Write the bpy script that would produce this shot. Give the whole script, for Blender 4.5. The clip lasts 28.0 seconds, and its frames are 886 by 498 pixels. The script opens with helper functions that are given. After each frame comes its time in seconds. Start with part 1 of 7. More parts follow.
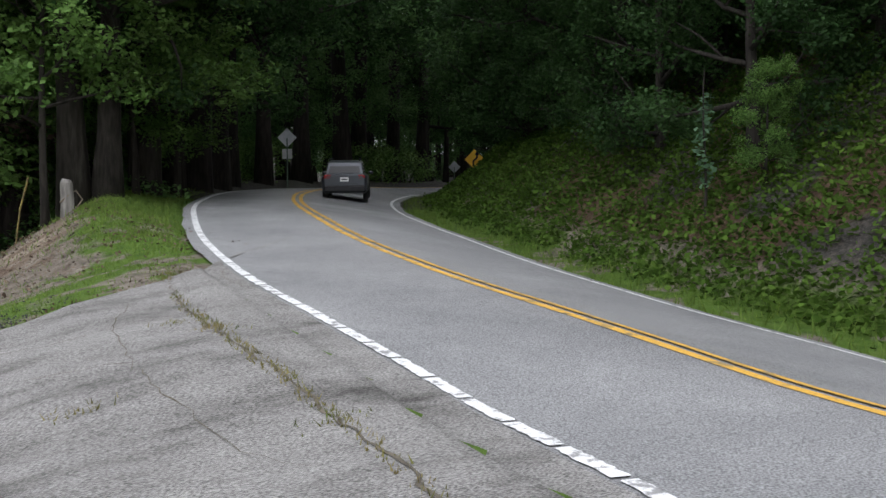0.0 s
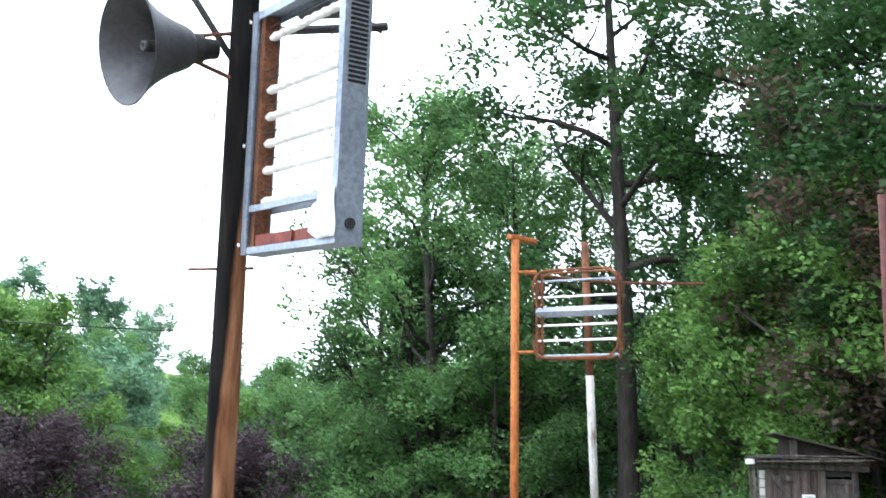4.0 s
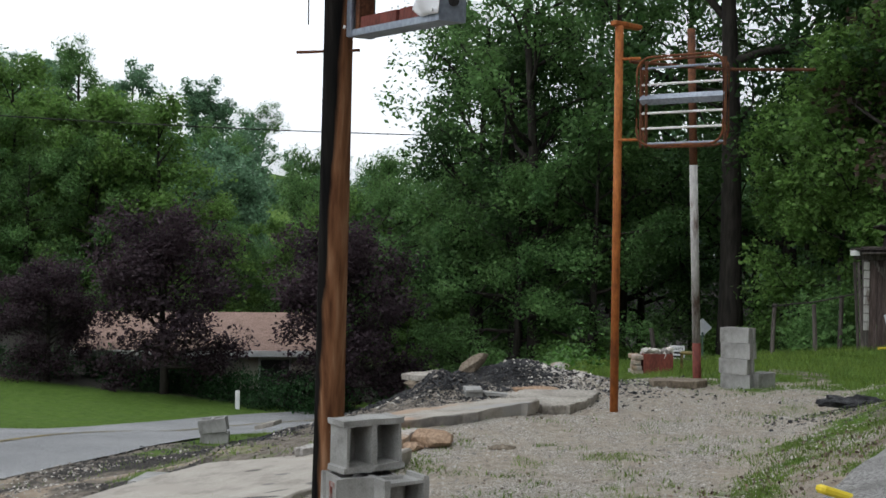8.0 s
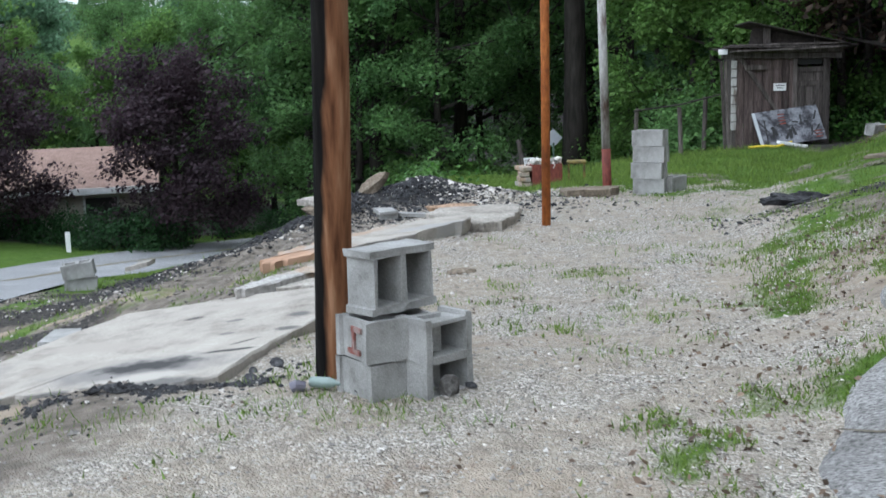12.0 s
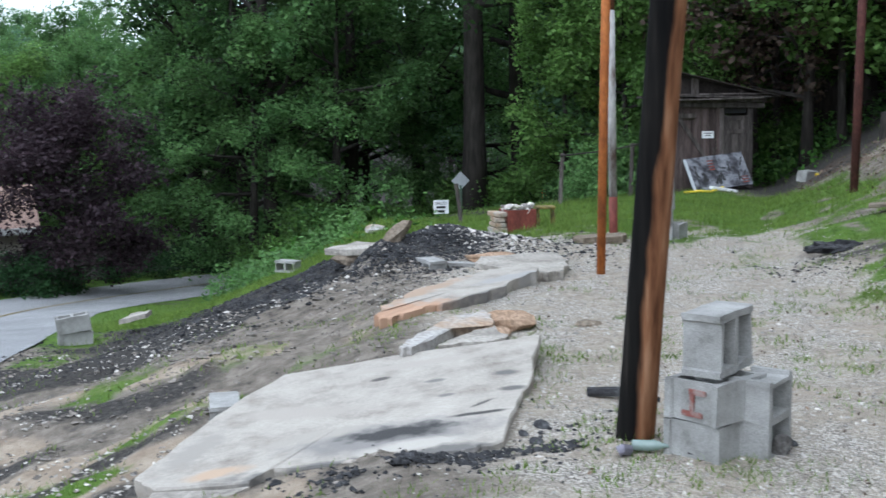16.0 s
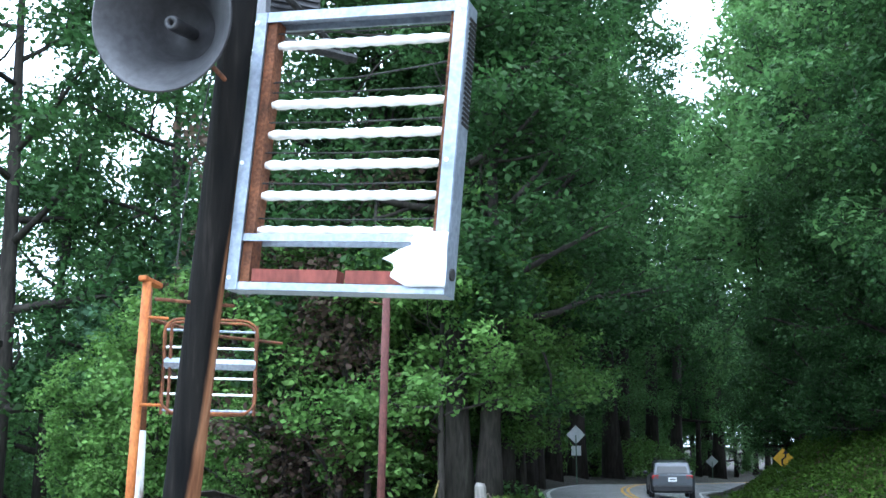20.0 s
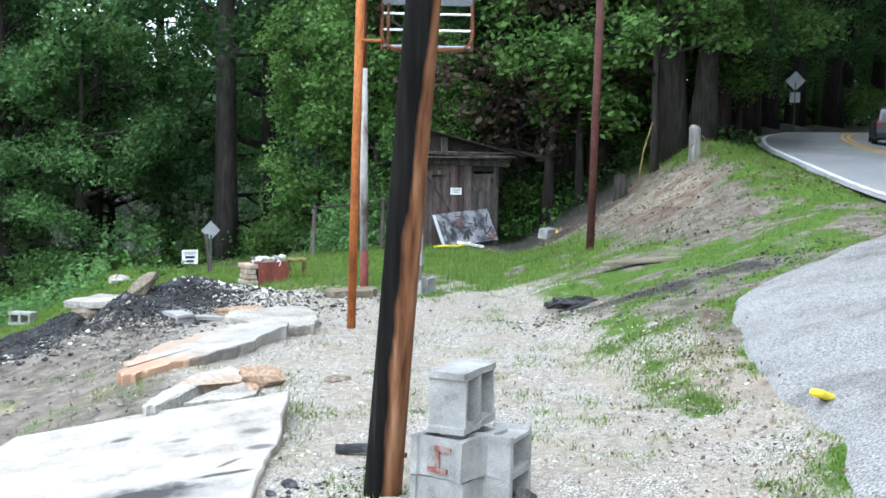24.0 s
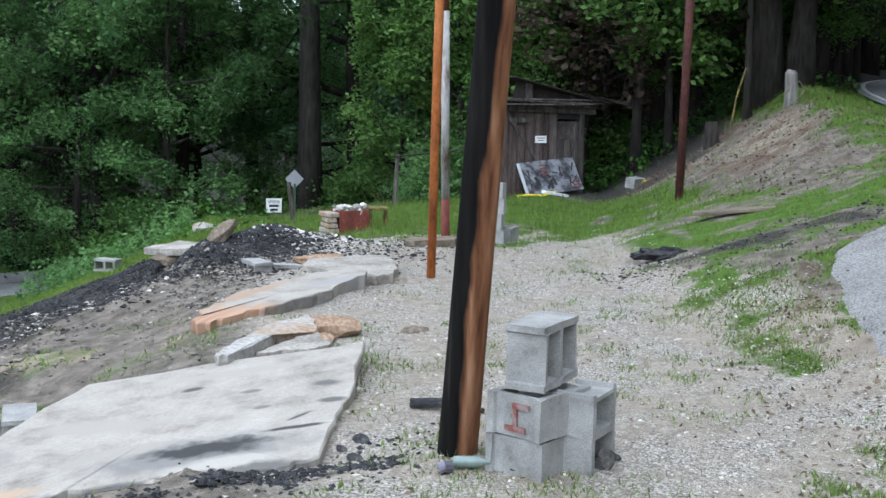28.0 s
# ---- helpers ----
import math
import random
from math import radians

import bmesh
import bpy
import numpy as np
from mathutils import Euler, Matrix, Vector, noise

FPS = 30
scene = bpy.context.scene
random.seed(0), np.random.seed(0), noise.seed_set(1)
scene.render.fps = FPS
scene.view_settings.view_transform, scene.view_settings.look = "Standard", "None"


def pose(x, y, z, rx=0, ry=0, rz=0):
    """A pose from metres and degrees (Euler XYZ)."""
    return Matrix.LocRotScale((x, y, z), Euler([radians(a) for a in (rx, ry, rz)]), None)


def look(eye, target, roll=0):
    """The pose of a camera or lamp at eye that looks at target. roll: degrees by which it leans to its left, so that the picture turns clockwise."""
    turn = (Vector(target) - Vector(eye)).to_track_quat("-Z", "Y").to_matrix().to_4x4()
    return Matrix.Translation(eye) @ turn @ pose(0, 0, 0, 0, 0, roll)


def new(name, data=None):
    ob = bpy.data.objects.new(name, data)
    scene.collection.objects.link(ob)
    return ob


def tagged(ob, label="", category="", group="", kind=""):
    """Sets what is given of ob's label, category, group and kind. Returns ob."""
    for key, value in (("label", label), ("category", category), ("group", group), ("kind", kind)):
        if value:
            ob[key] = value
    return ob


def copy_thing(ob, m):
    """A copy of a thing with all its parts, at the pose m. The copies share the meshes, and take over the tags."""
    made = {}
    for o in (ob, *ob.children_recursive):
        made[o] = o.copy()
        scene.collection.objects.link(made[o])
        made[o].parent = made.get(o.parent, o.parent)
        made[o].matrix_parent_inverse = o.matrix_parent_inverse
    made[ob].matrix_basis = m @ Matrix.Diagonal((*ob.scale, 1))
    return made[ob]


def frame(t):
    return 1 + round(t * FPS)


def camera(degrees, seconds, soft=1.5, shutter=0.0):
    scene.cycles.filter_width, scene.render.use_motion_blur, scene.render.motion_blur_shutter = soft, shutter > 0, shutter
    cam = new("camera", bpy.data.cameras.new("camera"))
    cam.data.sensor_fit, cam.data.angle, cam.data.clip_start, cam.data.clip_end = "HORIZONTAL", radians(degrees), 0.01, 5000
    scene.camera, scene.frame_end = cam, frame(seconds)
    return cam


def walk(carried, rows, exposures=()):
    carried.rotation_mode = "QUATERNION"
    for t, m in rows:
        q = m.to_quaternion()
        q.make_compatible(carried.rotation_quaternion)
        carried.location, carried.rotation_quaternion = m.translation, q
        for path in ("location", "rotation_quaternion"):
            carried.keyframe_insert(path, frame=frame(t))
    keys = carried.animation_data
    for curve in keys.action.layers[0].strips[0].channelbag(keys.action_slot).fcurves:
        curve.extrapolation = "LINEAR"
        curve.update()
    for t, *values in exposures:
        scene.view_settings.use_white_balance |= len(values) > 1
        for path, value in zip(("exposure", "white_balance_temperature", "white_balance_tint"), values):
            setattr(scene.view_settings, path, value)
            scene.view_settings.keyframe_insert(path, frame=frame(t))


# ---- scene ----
cam = camera(43.0, 28.0, shutter=0.3)
PATH = [
    (0, (1.242, -0.394, 1.475), (2.449, 1.2, 1.421), -0.6),
    (0.5, (1.254, -0.372, 1.471), (2.437, 1.24, 1.425), -0.9),
    (1, (1.298, -0.288, 1.454), (2.371, 1.4, 1.422), -1.3),
    (1.5, (1.309, -0.24, 1.447), (2.167, 1.567, 1.443), -1.5),
    (1.9, (1.292, -0.241, 1.456), (1.911, 1.661, 1.486), -1.6),
    (2, (1.333, -0.276, 1.453), (1.887, 1.645, 1.494), -1.9),
    (2.5, (1.421, -0.564, 1.504), (1.65, 1.421, 1.595), -1.8),
    (3, (1.339, -0.687, 1.525), (1.307, 1.307, 1.68), -1.4),
    (3.5, (1.275, -0.756, 1.58), (1.058, 1.216, 1.834), -0.6),
    (4, (1.262, -0.802, 1.63), (0.91, 1.134, 1.987), 0.6),
    (4.5, (1.267, -0.809, 1.646), (0.838, 1.105, 2.039), 1.0),
    (6.5, (1.169, -0.698, 1.622), (0.682, 1.207, 1.987), 0.9),
    (7, (1.219, -0.798, 1.573), (0.711, 1.119, 1.832), 0.7),
    (7.5, (1.286, -0.932, 1.502), (0.76, 0.994, 1.615), 0.4),
    (8, (1.276, -0.927, 1.499), (0.746, 1.001, 1.502), 0.6),
    (8.5, (1.251, -0.792, 1.468), (0.714, 1.134, 1.417), 0.6),
    (9, (1.206, -0.586, 1.428), (0.672, 1.333, 1.255), -0.7),
    (9.5, (1.097, -0.454, 1.394), (0.579, 1.454, 1.092), -4.1),
    (10, (0.891, -0.267, 1.345), (0.424, 1.656, 1.06), -3.9),
    (10.5, (0.778, -0.37, 1.366), (0.367, 1.555, 1.007), -1.0),
    (11, (0.566, -0.377, 1.36), (0.209, 1.553, 0.978), 2.0),
    (11.5, (0.208, -0.054, 1.323), (-0.067, 1.891, 0.948), 0.7),
    (12, (-0.076, 0.048, 1.331), (-0.269, 2.014, 1.02), -1.8),
    (12.5, (-0.367, 0.005, 1.377), (-0.494, 1.986, 1.133), -0.9),
    (14.5, (-1.727, -0.229, 1.474), (-1.66, 1.746, 1.167), -0.8),
    (15, (-2.014, -0.203, 1.508), (-1.836, 1.769, 1.224), -0.5),
    (15.5, (-2.214, 0.002, 1.486), (-2.003, 1.975, 1.23), -0.7),
    (16, (-2.425, 0.023, 1.513), (-2.299, 2.003, 1.26), -1.0),
    (16.5, (-2.552, -0.101, 1.552), (-2.511, 1.884, 1.31), -0.7),
    (17, (-2.567, -0.115, 1.555), (-2.495, 1.872, 1.336), -0.1),
    (17.5, (-2.503, -0.046, 1.556), (-2.196, 1.925, 1.411), 0.4),
    (18, (-2.442, -0.049, 1.559), (-1.932, 1.881, 1.439), 0.5),
    (18.5, (-2.38, -0.049, 1.571), (-1.777, 1.856, 1.475), 0.1),
    (18.8, (-2.3, -0.021, 1.649), (-1.607, 1.855, 1.657), 0.1),
    (19, (-2.349, -0.023, 1.615), (-1.56, 1.808, 1.765), 0.0),
    (19.5, (-2.323, -0.036, 1.677), (-1.448, 1.722, 2.051), 0.3),
    (20, (-2.352, -0.051, 1.682), (-1.479, 1.69, 2.137), 0.1),
    (20.5, (-2.362, -0.063, 1.684), (-1.497, 1.672, 2.176), -0.0),
    (23, (-2.411, -0.103, 1.615), (-1.752, 1.78, 1.757), 0.5),
    (23.5, (-2.418, -0.026, 1.567), (-1.807, 1.878, 1.518), 0.8),
    (24, (-2.42, 0.0, 1.555), (-1.861, 1.913, 1.391), 1.0),
    (24.5, (-2.434, -0.018, 1.556), (-1.92, 1.904, 1.354), 1.1),
    (25, (-2.443, -0.031, 1.554), (-1.967, 1.899, 1.343), 1.1),
    (25.5, (-2.445, -0.026, 1.548), (-1.998, 1.911, 1.331), 1.1),
    (26, (-2.442, -0.011, 1.544), (-2.017, 1.93, 1.32), 1.1),
    (26.5, (-2.421, 0.058, 1.532), (-2.014, 2.003, 1.303), 1.1),
    (27, (-2.387, 0.145, 1.516), (-1.993, 2.092, 1.28), 0.9),
    (27.5, (-2.351, 0.23, 1.504), (-1.966, 2.177, 1.258), 0.8),
    (28, (-2.305, 0.308, 1.504), (-1.893, 2.248, 1.25), 0.9),
]
walk(cam, [(t, look(eye, target, roll)) for t, eye, target, roll in PATH], [(0, -0.4, 6250, 14), (1.5, -0.35, 6150, 13), (3, 0.4, 5850, 8), (4, 0.75, 5750, 9), (4.5, 0.6, 5750, 9), (6.5, -1.6, 5900, 11), (7, -2.05, 6000, 11), (7.5, -1.3, 6000, 10), (8, -0.95, 6200, 10), (9, -0.6, 6100, 10), (9.5, -0.3, 5800, 8), (12, -0.28, 5650, 9), (15, -0.24, 5550, 10), (17, -0.24, 5550, 9), (18.2, -0.1, 5450, 8), (19.2, -0.05, 5250, 5), (20, 1.05, 5150, 6), (22.5, 0.1, 5350, 6), (24, 0.46, 5550, 8), (25, 0.2, 5550, 9), (28, -0.14, 5550, 10)])

# ---- light ----
world = bpy.data.worlds.new("overcast_sky")
scene.world = world
world.use_nodes = True
wn, wl = world.node_tree.nodes, world.node_tree.links
sky = wn.new("ShaderNodeTexSky")
sky.sky_type = "NISHITA"
sky.sun_disc = False
sky.sun_elevation = radians(58)
sky.sun_rotation = radians(200)
sky.air_density, sky.dust_density, sky.ozone_density = 1.0, 6.0, 1.0
veil = wn.new("ShaderNodeHueSaturation")
veil.inputs["Saturation"].default_value = 0.15
veil.inputs["Value"].default_value = 2.2
wl.new(sky.outputs["Color"], veil.inputs["Color"])
cloud = wn.new("ShaderNodeMix")
cloud.data_type = "RGBA"
cloud.inputs["Factor"].default_value = 0.75
cloud.inputs["B"].default_value = (18.4, 18.9, 19.4, 1)
wl.new(veil.outputs["Color"], cloud.inputs["A"])
wl.new(cloud.outputs["Result"], wn["Background"].inputs["Color"])
wn["Background"].inputs["Strength"].default_value = 0.15

sun = new("sun", bpy.data.lights.new("sun", "SUN"))
sun.data.energy = 0.6
sun.data.angle = radians(25)
sun.data.color = (1.0, 0.97, 0.92)
sun.matrix_world = look((-18, 30, 60), (0, 0, 0))


# ---- helpers for shapes ----
def rnd(a, b):
    return random.uniform(a, b)


class Shape:
    """Collects vertices and faces for one mesh."""

    def __init__(self):
        self.v, self.f = [], []

    def add(self, verts, faces):
        n = len(self.v)
        self.v += [tuple(p) for p in verts]
        self.f += [tuple(i + n for i in f) for f in faces]
        return self

    def box(self, sx, sy, sz, m=None, bevel=0.0, centre=True):
        """A block of that size on its base centre, its edges cut by bevel."""
        m = m or Matrix()
        b = min(bevel, sx / 2.2, sy / 2.2, sz / 2.2)
        hx, hy = sx / 2, sy / 2
        if b <= 0:
            vs = [(x, y, z) for z in (0, sz) for x, y in ((-hx, -hy), (hx, -hy), (hx, hy), (-hx, hy))]
            fs = [(3, 2, 1, 0), (4, 5, 6, 7), (0, 1, 5, 4), (1, 2, 6, 5), (2, 3, 7, 6), (3, 0, 4, 7)]
        else:
            vs, fs = [], []
            for z, k in ((0, b), (b, 0), (sz - b, 0), (sz, b)):
                ax, ay = hx - k, hy - k
                c = b if k == 0 else b * 0.6
                vs += [(-ax + c, -ay, z), (ax - c, -ay, z), (ax, -ay + c, z), (ax, ay - c, z), (ax - c, ay, z), (-ax + c, ay, z), (-ax, ay - c, z), (-ax, -ay + c, z)]
            for r in range(3):
                for i in range(8):
                    j = (i + 1) % 8
                    fs.append((r * 8 + i, r * 8 + j, r * 8 + 8 + j, r * 8 + 8 + i))
            fs += [tuple(range(7, -1, -1)), tuple(range(24, 32))]
        return self.add([m @ Vector(p) for p in vs], fs)

    def tube(self, pts, radii, sides=8, caps=True, wobble=0.0):
        """A round bar along points with a radius at each."""
        pts = [Vector(p) for p in pts]
        if not hasattr(radii, "__len__"):
            radii = [radii] * len(pts)
        vs, fs = [], []
        up = Vector((0, 0, 1)) if abs((pts[-1] - pts[0]).normalized().z) < 0.9 else Vector((1, 0, 0))
        for i, p in enumerate(pts):
            d = (pts[min(i + 1, len(pts) - 1)] - pts[max(i - 1, 0)]).normalized()
            a = d.cross(up).normalized()
            b = d.cross(a)
            for k in range(sides):
                w = 2 * math.pi * k / sides
                r = radii[i] * (1 + (rnd(-wobble, wobble) if wobble else 0))
                vs.append(p + (a * math.cos(w) + b * math.sin(w)) * r)
        for i in range(len(pts) - 1):
            for k in range(sides):
                j = (k + 1) % sides
                fs.append((i * sides + k, i * sides + j, i * sides + sides + j, i * sides + sides + k))
        if caps:
            fs += [tuple(range(sides - 1, -1, -1)), tuple(range(len(vs) - sides, len(vs)))]
        return self.add(vs, fs)

    def lathe(self, profile, m, sides=24):
        """A turned form about z from (radius, height) pairs."""
        vs = [m @ Vector((r * math.cos(2 * math.pi * k / sides), r * math.sin(2 * math.pi * k / sides), z)) for r, z in profile for k in range(sides)]
        fs = [(i * sides + k, i * sides + (k + 1) % sides, i * sides + sides + (k + 1) % sides, i * sides + sides + k) for i in range(len(profile) - 1) for k in range(sides)]
        return self.add(vs, fs)

    def rock(self, size, m, rough=0.25, seg=2):
        """An angular lump."""
        vs, fs = LUMPS[seg]
        off = Vector((rnd(0, 99), rnd(0, 99), rnd(0, 99)))
        out = []
        for p in vs:
            k = 1 + rough * 2 * noise.noise(p * 1.3 + off)
            out.append(m @ Vector((p.x * size[0] * k, p.y * size[1] * k, p.z * size[2] * k)))
        return self.add(out, fs)

    def slab(self, ring, thick, rough=0.02, cuts=3):
        """A broken sheet: a ring of points (x, y, z of its top) with ragged sides of that thickness."""
        pts = []
        n = len(ring)
        for i in range(n):
            a, b = Vector(ring[i]), Vector(ring[(i + 1) % n])
            for k in range(cuts):
                p = a.lerp(b, k / cuts)
                j = rough if k else rough * 0.4
                pts.append(p + Vector((rnd(-j, j), rnd(-j, j), rnd(-j, j) * 0.2)))
        c = sum(pts, Vector()) / len(pts)
        rings = []
        for dz, k in ((0, 0.99), (-0.012, 1.0), (-thick * 0.55, 0.998), (-thick, 0.985)):
            rings += [c + (p - c) * k + Vector((rnd(-1, 1) * rough * 0.12, rnd(-1, 1) * rough * 0.12, dz + rnd(-1, 1) * min(0.004, thick * 0.05))) for p in pts]
        m = len(pts)
        fs = [(r * m + i, r * m + m + i, r * m + m + (i + 1) % m, r * m + (i + 1) % m) for r in range(3) for i in range(m)]
        rings.append(c)
        fs += [(i, (i + 1) % m, len(rings) - 1) for i in range(m)]
        fs.append(tuple(range(4 * m - 1, 3 * m - 1, -1)))
        return self.add(rings, fs)

    def weld(self):
        """Joins vertices that lie at one place."""
        seen, to, keep = {}, [], []
        for p in self.v:
            key = tuple(round(c, 4) for c in p)
            if key not in seen:
                seen[key] = len(keep)
                keep.append(p)
            to.append(seen[key])
        self.v, self.f = keep, [tuple(to[i] for i in f) for f in self.f]
        return self

    def mesh(self, name, material, smooth=False):
        me = bpy.data.meshes.new(name)
        me.from_pydata(self.v, [], self.f)
        me.materials.append(material)
        if smooth:
            me.polygons.foreach_set("use_smooth", [True] * len(me.polygons))
        me.update()
        return me


def lump(seg):
    bm = bmesh.new()
    bmesh.ops.create_icosphere(bm, subdivisions=seg, radius=1)
    bm.verts.index_update()
    out = [v.co.copy() for v in bm.verts], [tuple(v.index for v in f.verts) for f in bm.faces]
    bm.free()
    return out


LUMPS = {s: lump(s) for s in (1, 2, 3)}


def part(name, shape, material, parent, label="", smooth=False):
    """One mesh object under a thing or a part."""
    ob = new(name, shape.mesh(name, material, smooth))
    ob.parent = parent
    if label:
        ob["label"] = label
    return ob


def thing(name, label, category, at=(0, 0, 0), group="", rz=0):
    ob = new(name)
    ob.empty_display_size = 0.2
    ob.matrix_basis = pose(*at, 0, 0, rz)
    return tagged(ob, label, category, group)


def single(name, shape, material, label, category, at=(0, 0, 0), group="", kind="", smooth=False, rz=0):
    ob = new(name, shape.mesh(name, material, smooth))
    ob.matrix_basis = pose(*at, 0, 0, rz)
    return tagged(ob, label, category, group, kind)


# ---- materials ----
def material(name, stops, rough=0.85, scale=3.0, detail=6.0, metal=0.0, bump=0.3, bump_scale=None, stretch=(1, 1, 1), spec=0.3, fine=0.0, random_tint=0.0, island=False, through_light=0.0):
    """Colours at noise levels; a second, finer noise breaks them up; bump from both."""
    m = bpy.data.materials.new(name)
    m.use_nodes = True
    n, l = m.node_tree.nodes, m.node_tree.links
    b = n["Principled BSDF"]
    tex, mp = n.new("ShaderNodeTexCoord"), n.new("ShaderNodeMapping")
    mp.inputs["Scale"].default_value = stretch
    l.new(tex.outputs["Object"], mp.inputs["Vector"])
    a = n.new("ShaderNodeTexNoise")
    a.inputs["Scale"].default_value, a.inputs["Detail"].default_value, a.inputs["Roughness"].default_value = scale, detail, 0.65
    l.new(mp.outputs["Vector"], a.inputs["Vector"])
    r = n.new("ShaderNodeValToRGB")
    while len(r.color_ramp.elements) < len(stops):
        r.color_ramp.elements.new(0.5)
    for e, (p, c) in zip(r.color_ramp.elements, stops):
        e.position, e.color = p, (*c, 1)
    l.new(a.outputs["Fac"], r.inputs["Fac"])
    colour = r.outputs["Color"]
    f = n.new("ShaderNodeTexNoise")
    f.inputs["Scale"].default_value, f.inputs["Detail"].default_value = bump_scale or scale * 9, 4
    l.new(mp.outputs["Vector"], f.inputs["Vector"])
    if fine:
        k = n.new("ShaderNodeMapRange")
        k.inputs["From Min"].default_value, k.inputs["From Max"].default_value = 0.36, 0.64
        k.inputs["To Min"].default_value, k.inputs["To Max"].default_value = 1 - fine, 1 + fine
        l.new(f.outputs["Fac"], k.inputs["Value"])
        x = n.new("ShaderNodeVectorMath")
        x.operation = "SCALE"
        l.new(colour, x.inputs[0])
        l.new(k.outputs["Result"], x.inputs["Scale"])
        colour = x.outputs["Vector"]
    if random_tint:
        if island:
            src = n.new("ShaderNodeNewGeometry").outputs["Random Per Island"]
        else:
            src = n.new("ShaderNodeObjectInfo").outputs["Random"]
        k = n.new("ShaderNodeMapRange")
        k.inputs["To Min"].default_value, k.inputs["To Max"].default_value = 1 - random_tint, 1 + random_tint
        l.new(src, k.inputs["Value"])
        x = n.new("ShaderNodeVectorMath")
        x.operation = "SCALE"
        l.new(colour, x.inputs[0])
        l.new(k.outputs["Result"], x.inputs["Scale"])
        colour = x.outputs["Vector"]
    l.new(colour, b.inputs["Base Color"])
    b.inputs["Roughness"].default_value, b.inputs["Metallic"].default_value = rough, metal
    b.inputs["Specular IOR Level"].default_value = spec
    if bump:
        bn = n.new("ShaderNodeBump")
        bn.inputs["Strength"].default_value, bn.inputs["Distance"].default_value = bump, 0.02
        l.new(f.outputs["Fac"], bn.inputs["Height"])
        l.new(bn.outputs["Normal"], b.inputs["Normal"])
    if through_light:
        t = n.new("ShaderNodeBsdfTranslucent")
        l.new(colour, t.inputs["Color"])
        mix = n.new("ShaderNodeMixShader")
        mix.inputs["Fac"].default_value = through_light
        l.new(b.outputs["BSDF"], mix.inputs[1])
        l.new(t.outputs["BSDF"], mix.inputs[2])
        l.new(mix.outputs["Shader"], n["Material Output"].inputs["Surface"])
    return m


def leafy(name, dark, light, tint=0.45):
    return material(name, [(0.3, dark), (0.7, light)], rough=0.6, scale=0.5, detail=3, bump=0, spec=0.22, random_tint=tint, island=True, through_light=0.48)


# M_LEAF[1] is darkened: shade of a dense canopy put into the leaf colour
M_LEAF = [leafy("leaf_green", (0.08, 0.172, 0.056), (0.155, 0.275, 0.088)), leafy("leaf_shaded", (0.028, 0.07, 0.021), (0.058, 0.117, 0.034)), leafy("leaf_fresh", (0.095, 0.19, 0.045), (0.165, 0.28, 0.07)), leafy("leaf_hazed", (0.10, 0.19, 0.105), (0.155, 0.27, 0.155))]
M_LEAF_PURPLE = leafy("leaf_purple", (0.034, 0.022, 0.029), (0.076, 0.05, 0.06))
M_LEAF_DRY = leafy("leaf_dry", (0.05, 0.035, 0.025), (0.10, 0.07, 0.05))
M_HEDGE = leafy("leaf_hedge", (0.022, 0.062, 0.022), (0.046, 0.105, 0.036))
M_BARK = material("bark", [(0.3, (0.016, 0.013, 0.011)), (0.6, (0.038, 0.033, 0.028)), (0.8, (0.075, 0.068, 0.06))], rough=0.95, scale=2.5, bump=1.0, bump_scale=14, stretch=(1, 1, 0.18), fine=0.35)
M_BARK_GREY = material("bark_grey", [(0.3, (0.12, 0.11, 0.10)), (0.7, (0.24, 0.23, 0.21))], rough=0.95, scale=2.5, bump=1.0, bump_scale=14, stretch=(1, 1, 0.2), fine=0.3)
M_ASPHALT = material("worn_asphalt", [(0.3, (0.19, 0.193, 0.196)), (0.55, (0.265, 0.268, 0.27)), (0.75, (0.33, 0.333, 0.335))], rough=0.9, scale=0.35, detail=9, bump=0.8, bump_scale=75, fine=0.45)
M_DRIVE = material("cracked_asphalt", [(0.30, (0.085, 0.082, 0.076)), (0.38, (0.165, 0.16, 0.151)), (0.47, (0.238, 0.232, 0.221)), (0.7, (0.31, 0.303, 0.29))], rough=0.92, scale=1.1, detail=14, bump=1.0, bump_scale=70, fine=0.55, stretch=(0.7, 1.6, 1))
M_WHITE_LINE = material("white_road_paint", [(0.40, (0.27, 0.27, 0.27)), (0.47, (0.70, 0.71, 0.71))], rough=0.8, scale=9, detail=8, bump=0.2, fine=0.1)
M_YELLOW_LINE = material("yellow_road_paint", [(0.34, (0.20, 0.17, 0.10)), (0.5, (0.62, 0.36, 0.06))], rough=0.8, scale=4, detail=8, bump=0.2, fine=0.1)
M_CONCRETE = material("grey_concrete", [(0.3, (0.13, 0.127, 0.118)), (0.42, (0.25, 0.247, 0.232)), (0.55, (0.32, 0.317, 0.30)), (0.74, (0.40, 0.397, 0.378))], rough=0.93, scale=4.5, detail=12, bump=0.25, bump_scale=140, fine=0.14)
M_SLAB = material("weathered_slab", [(0.30, (0.08, 0.073, 0.064)), (0.40, (0.22, 0.20, 0.172)), (0.52, (0.315, 0.29, 0.25)), (0.7, (0.40, 0.372, 0.328))], rough=0.93, scale=2.2, detail=12, bump=0.6, bump_scale=30, fine=0.2, stretch=(1, 1, 1))
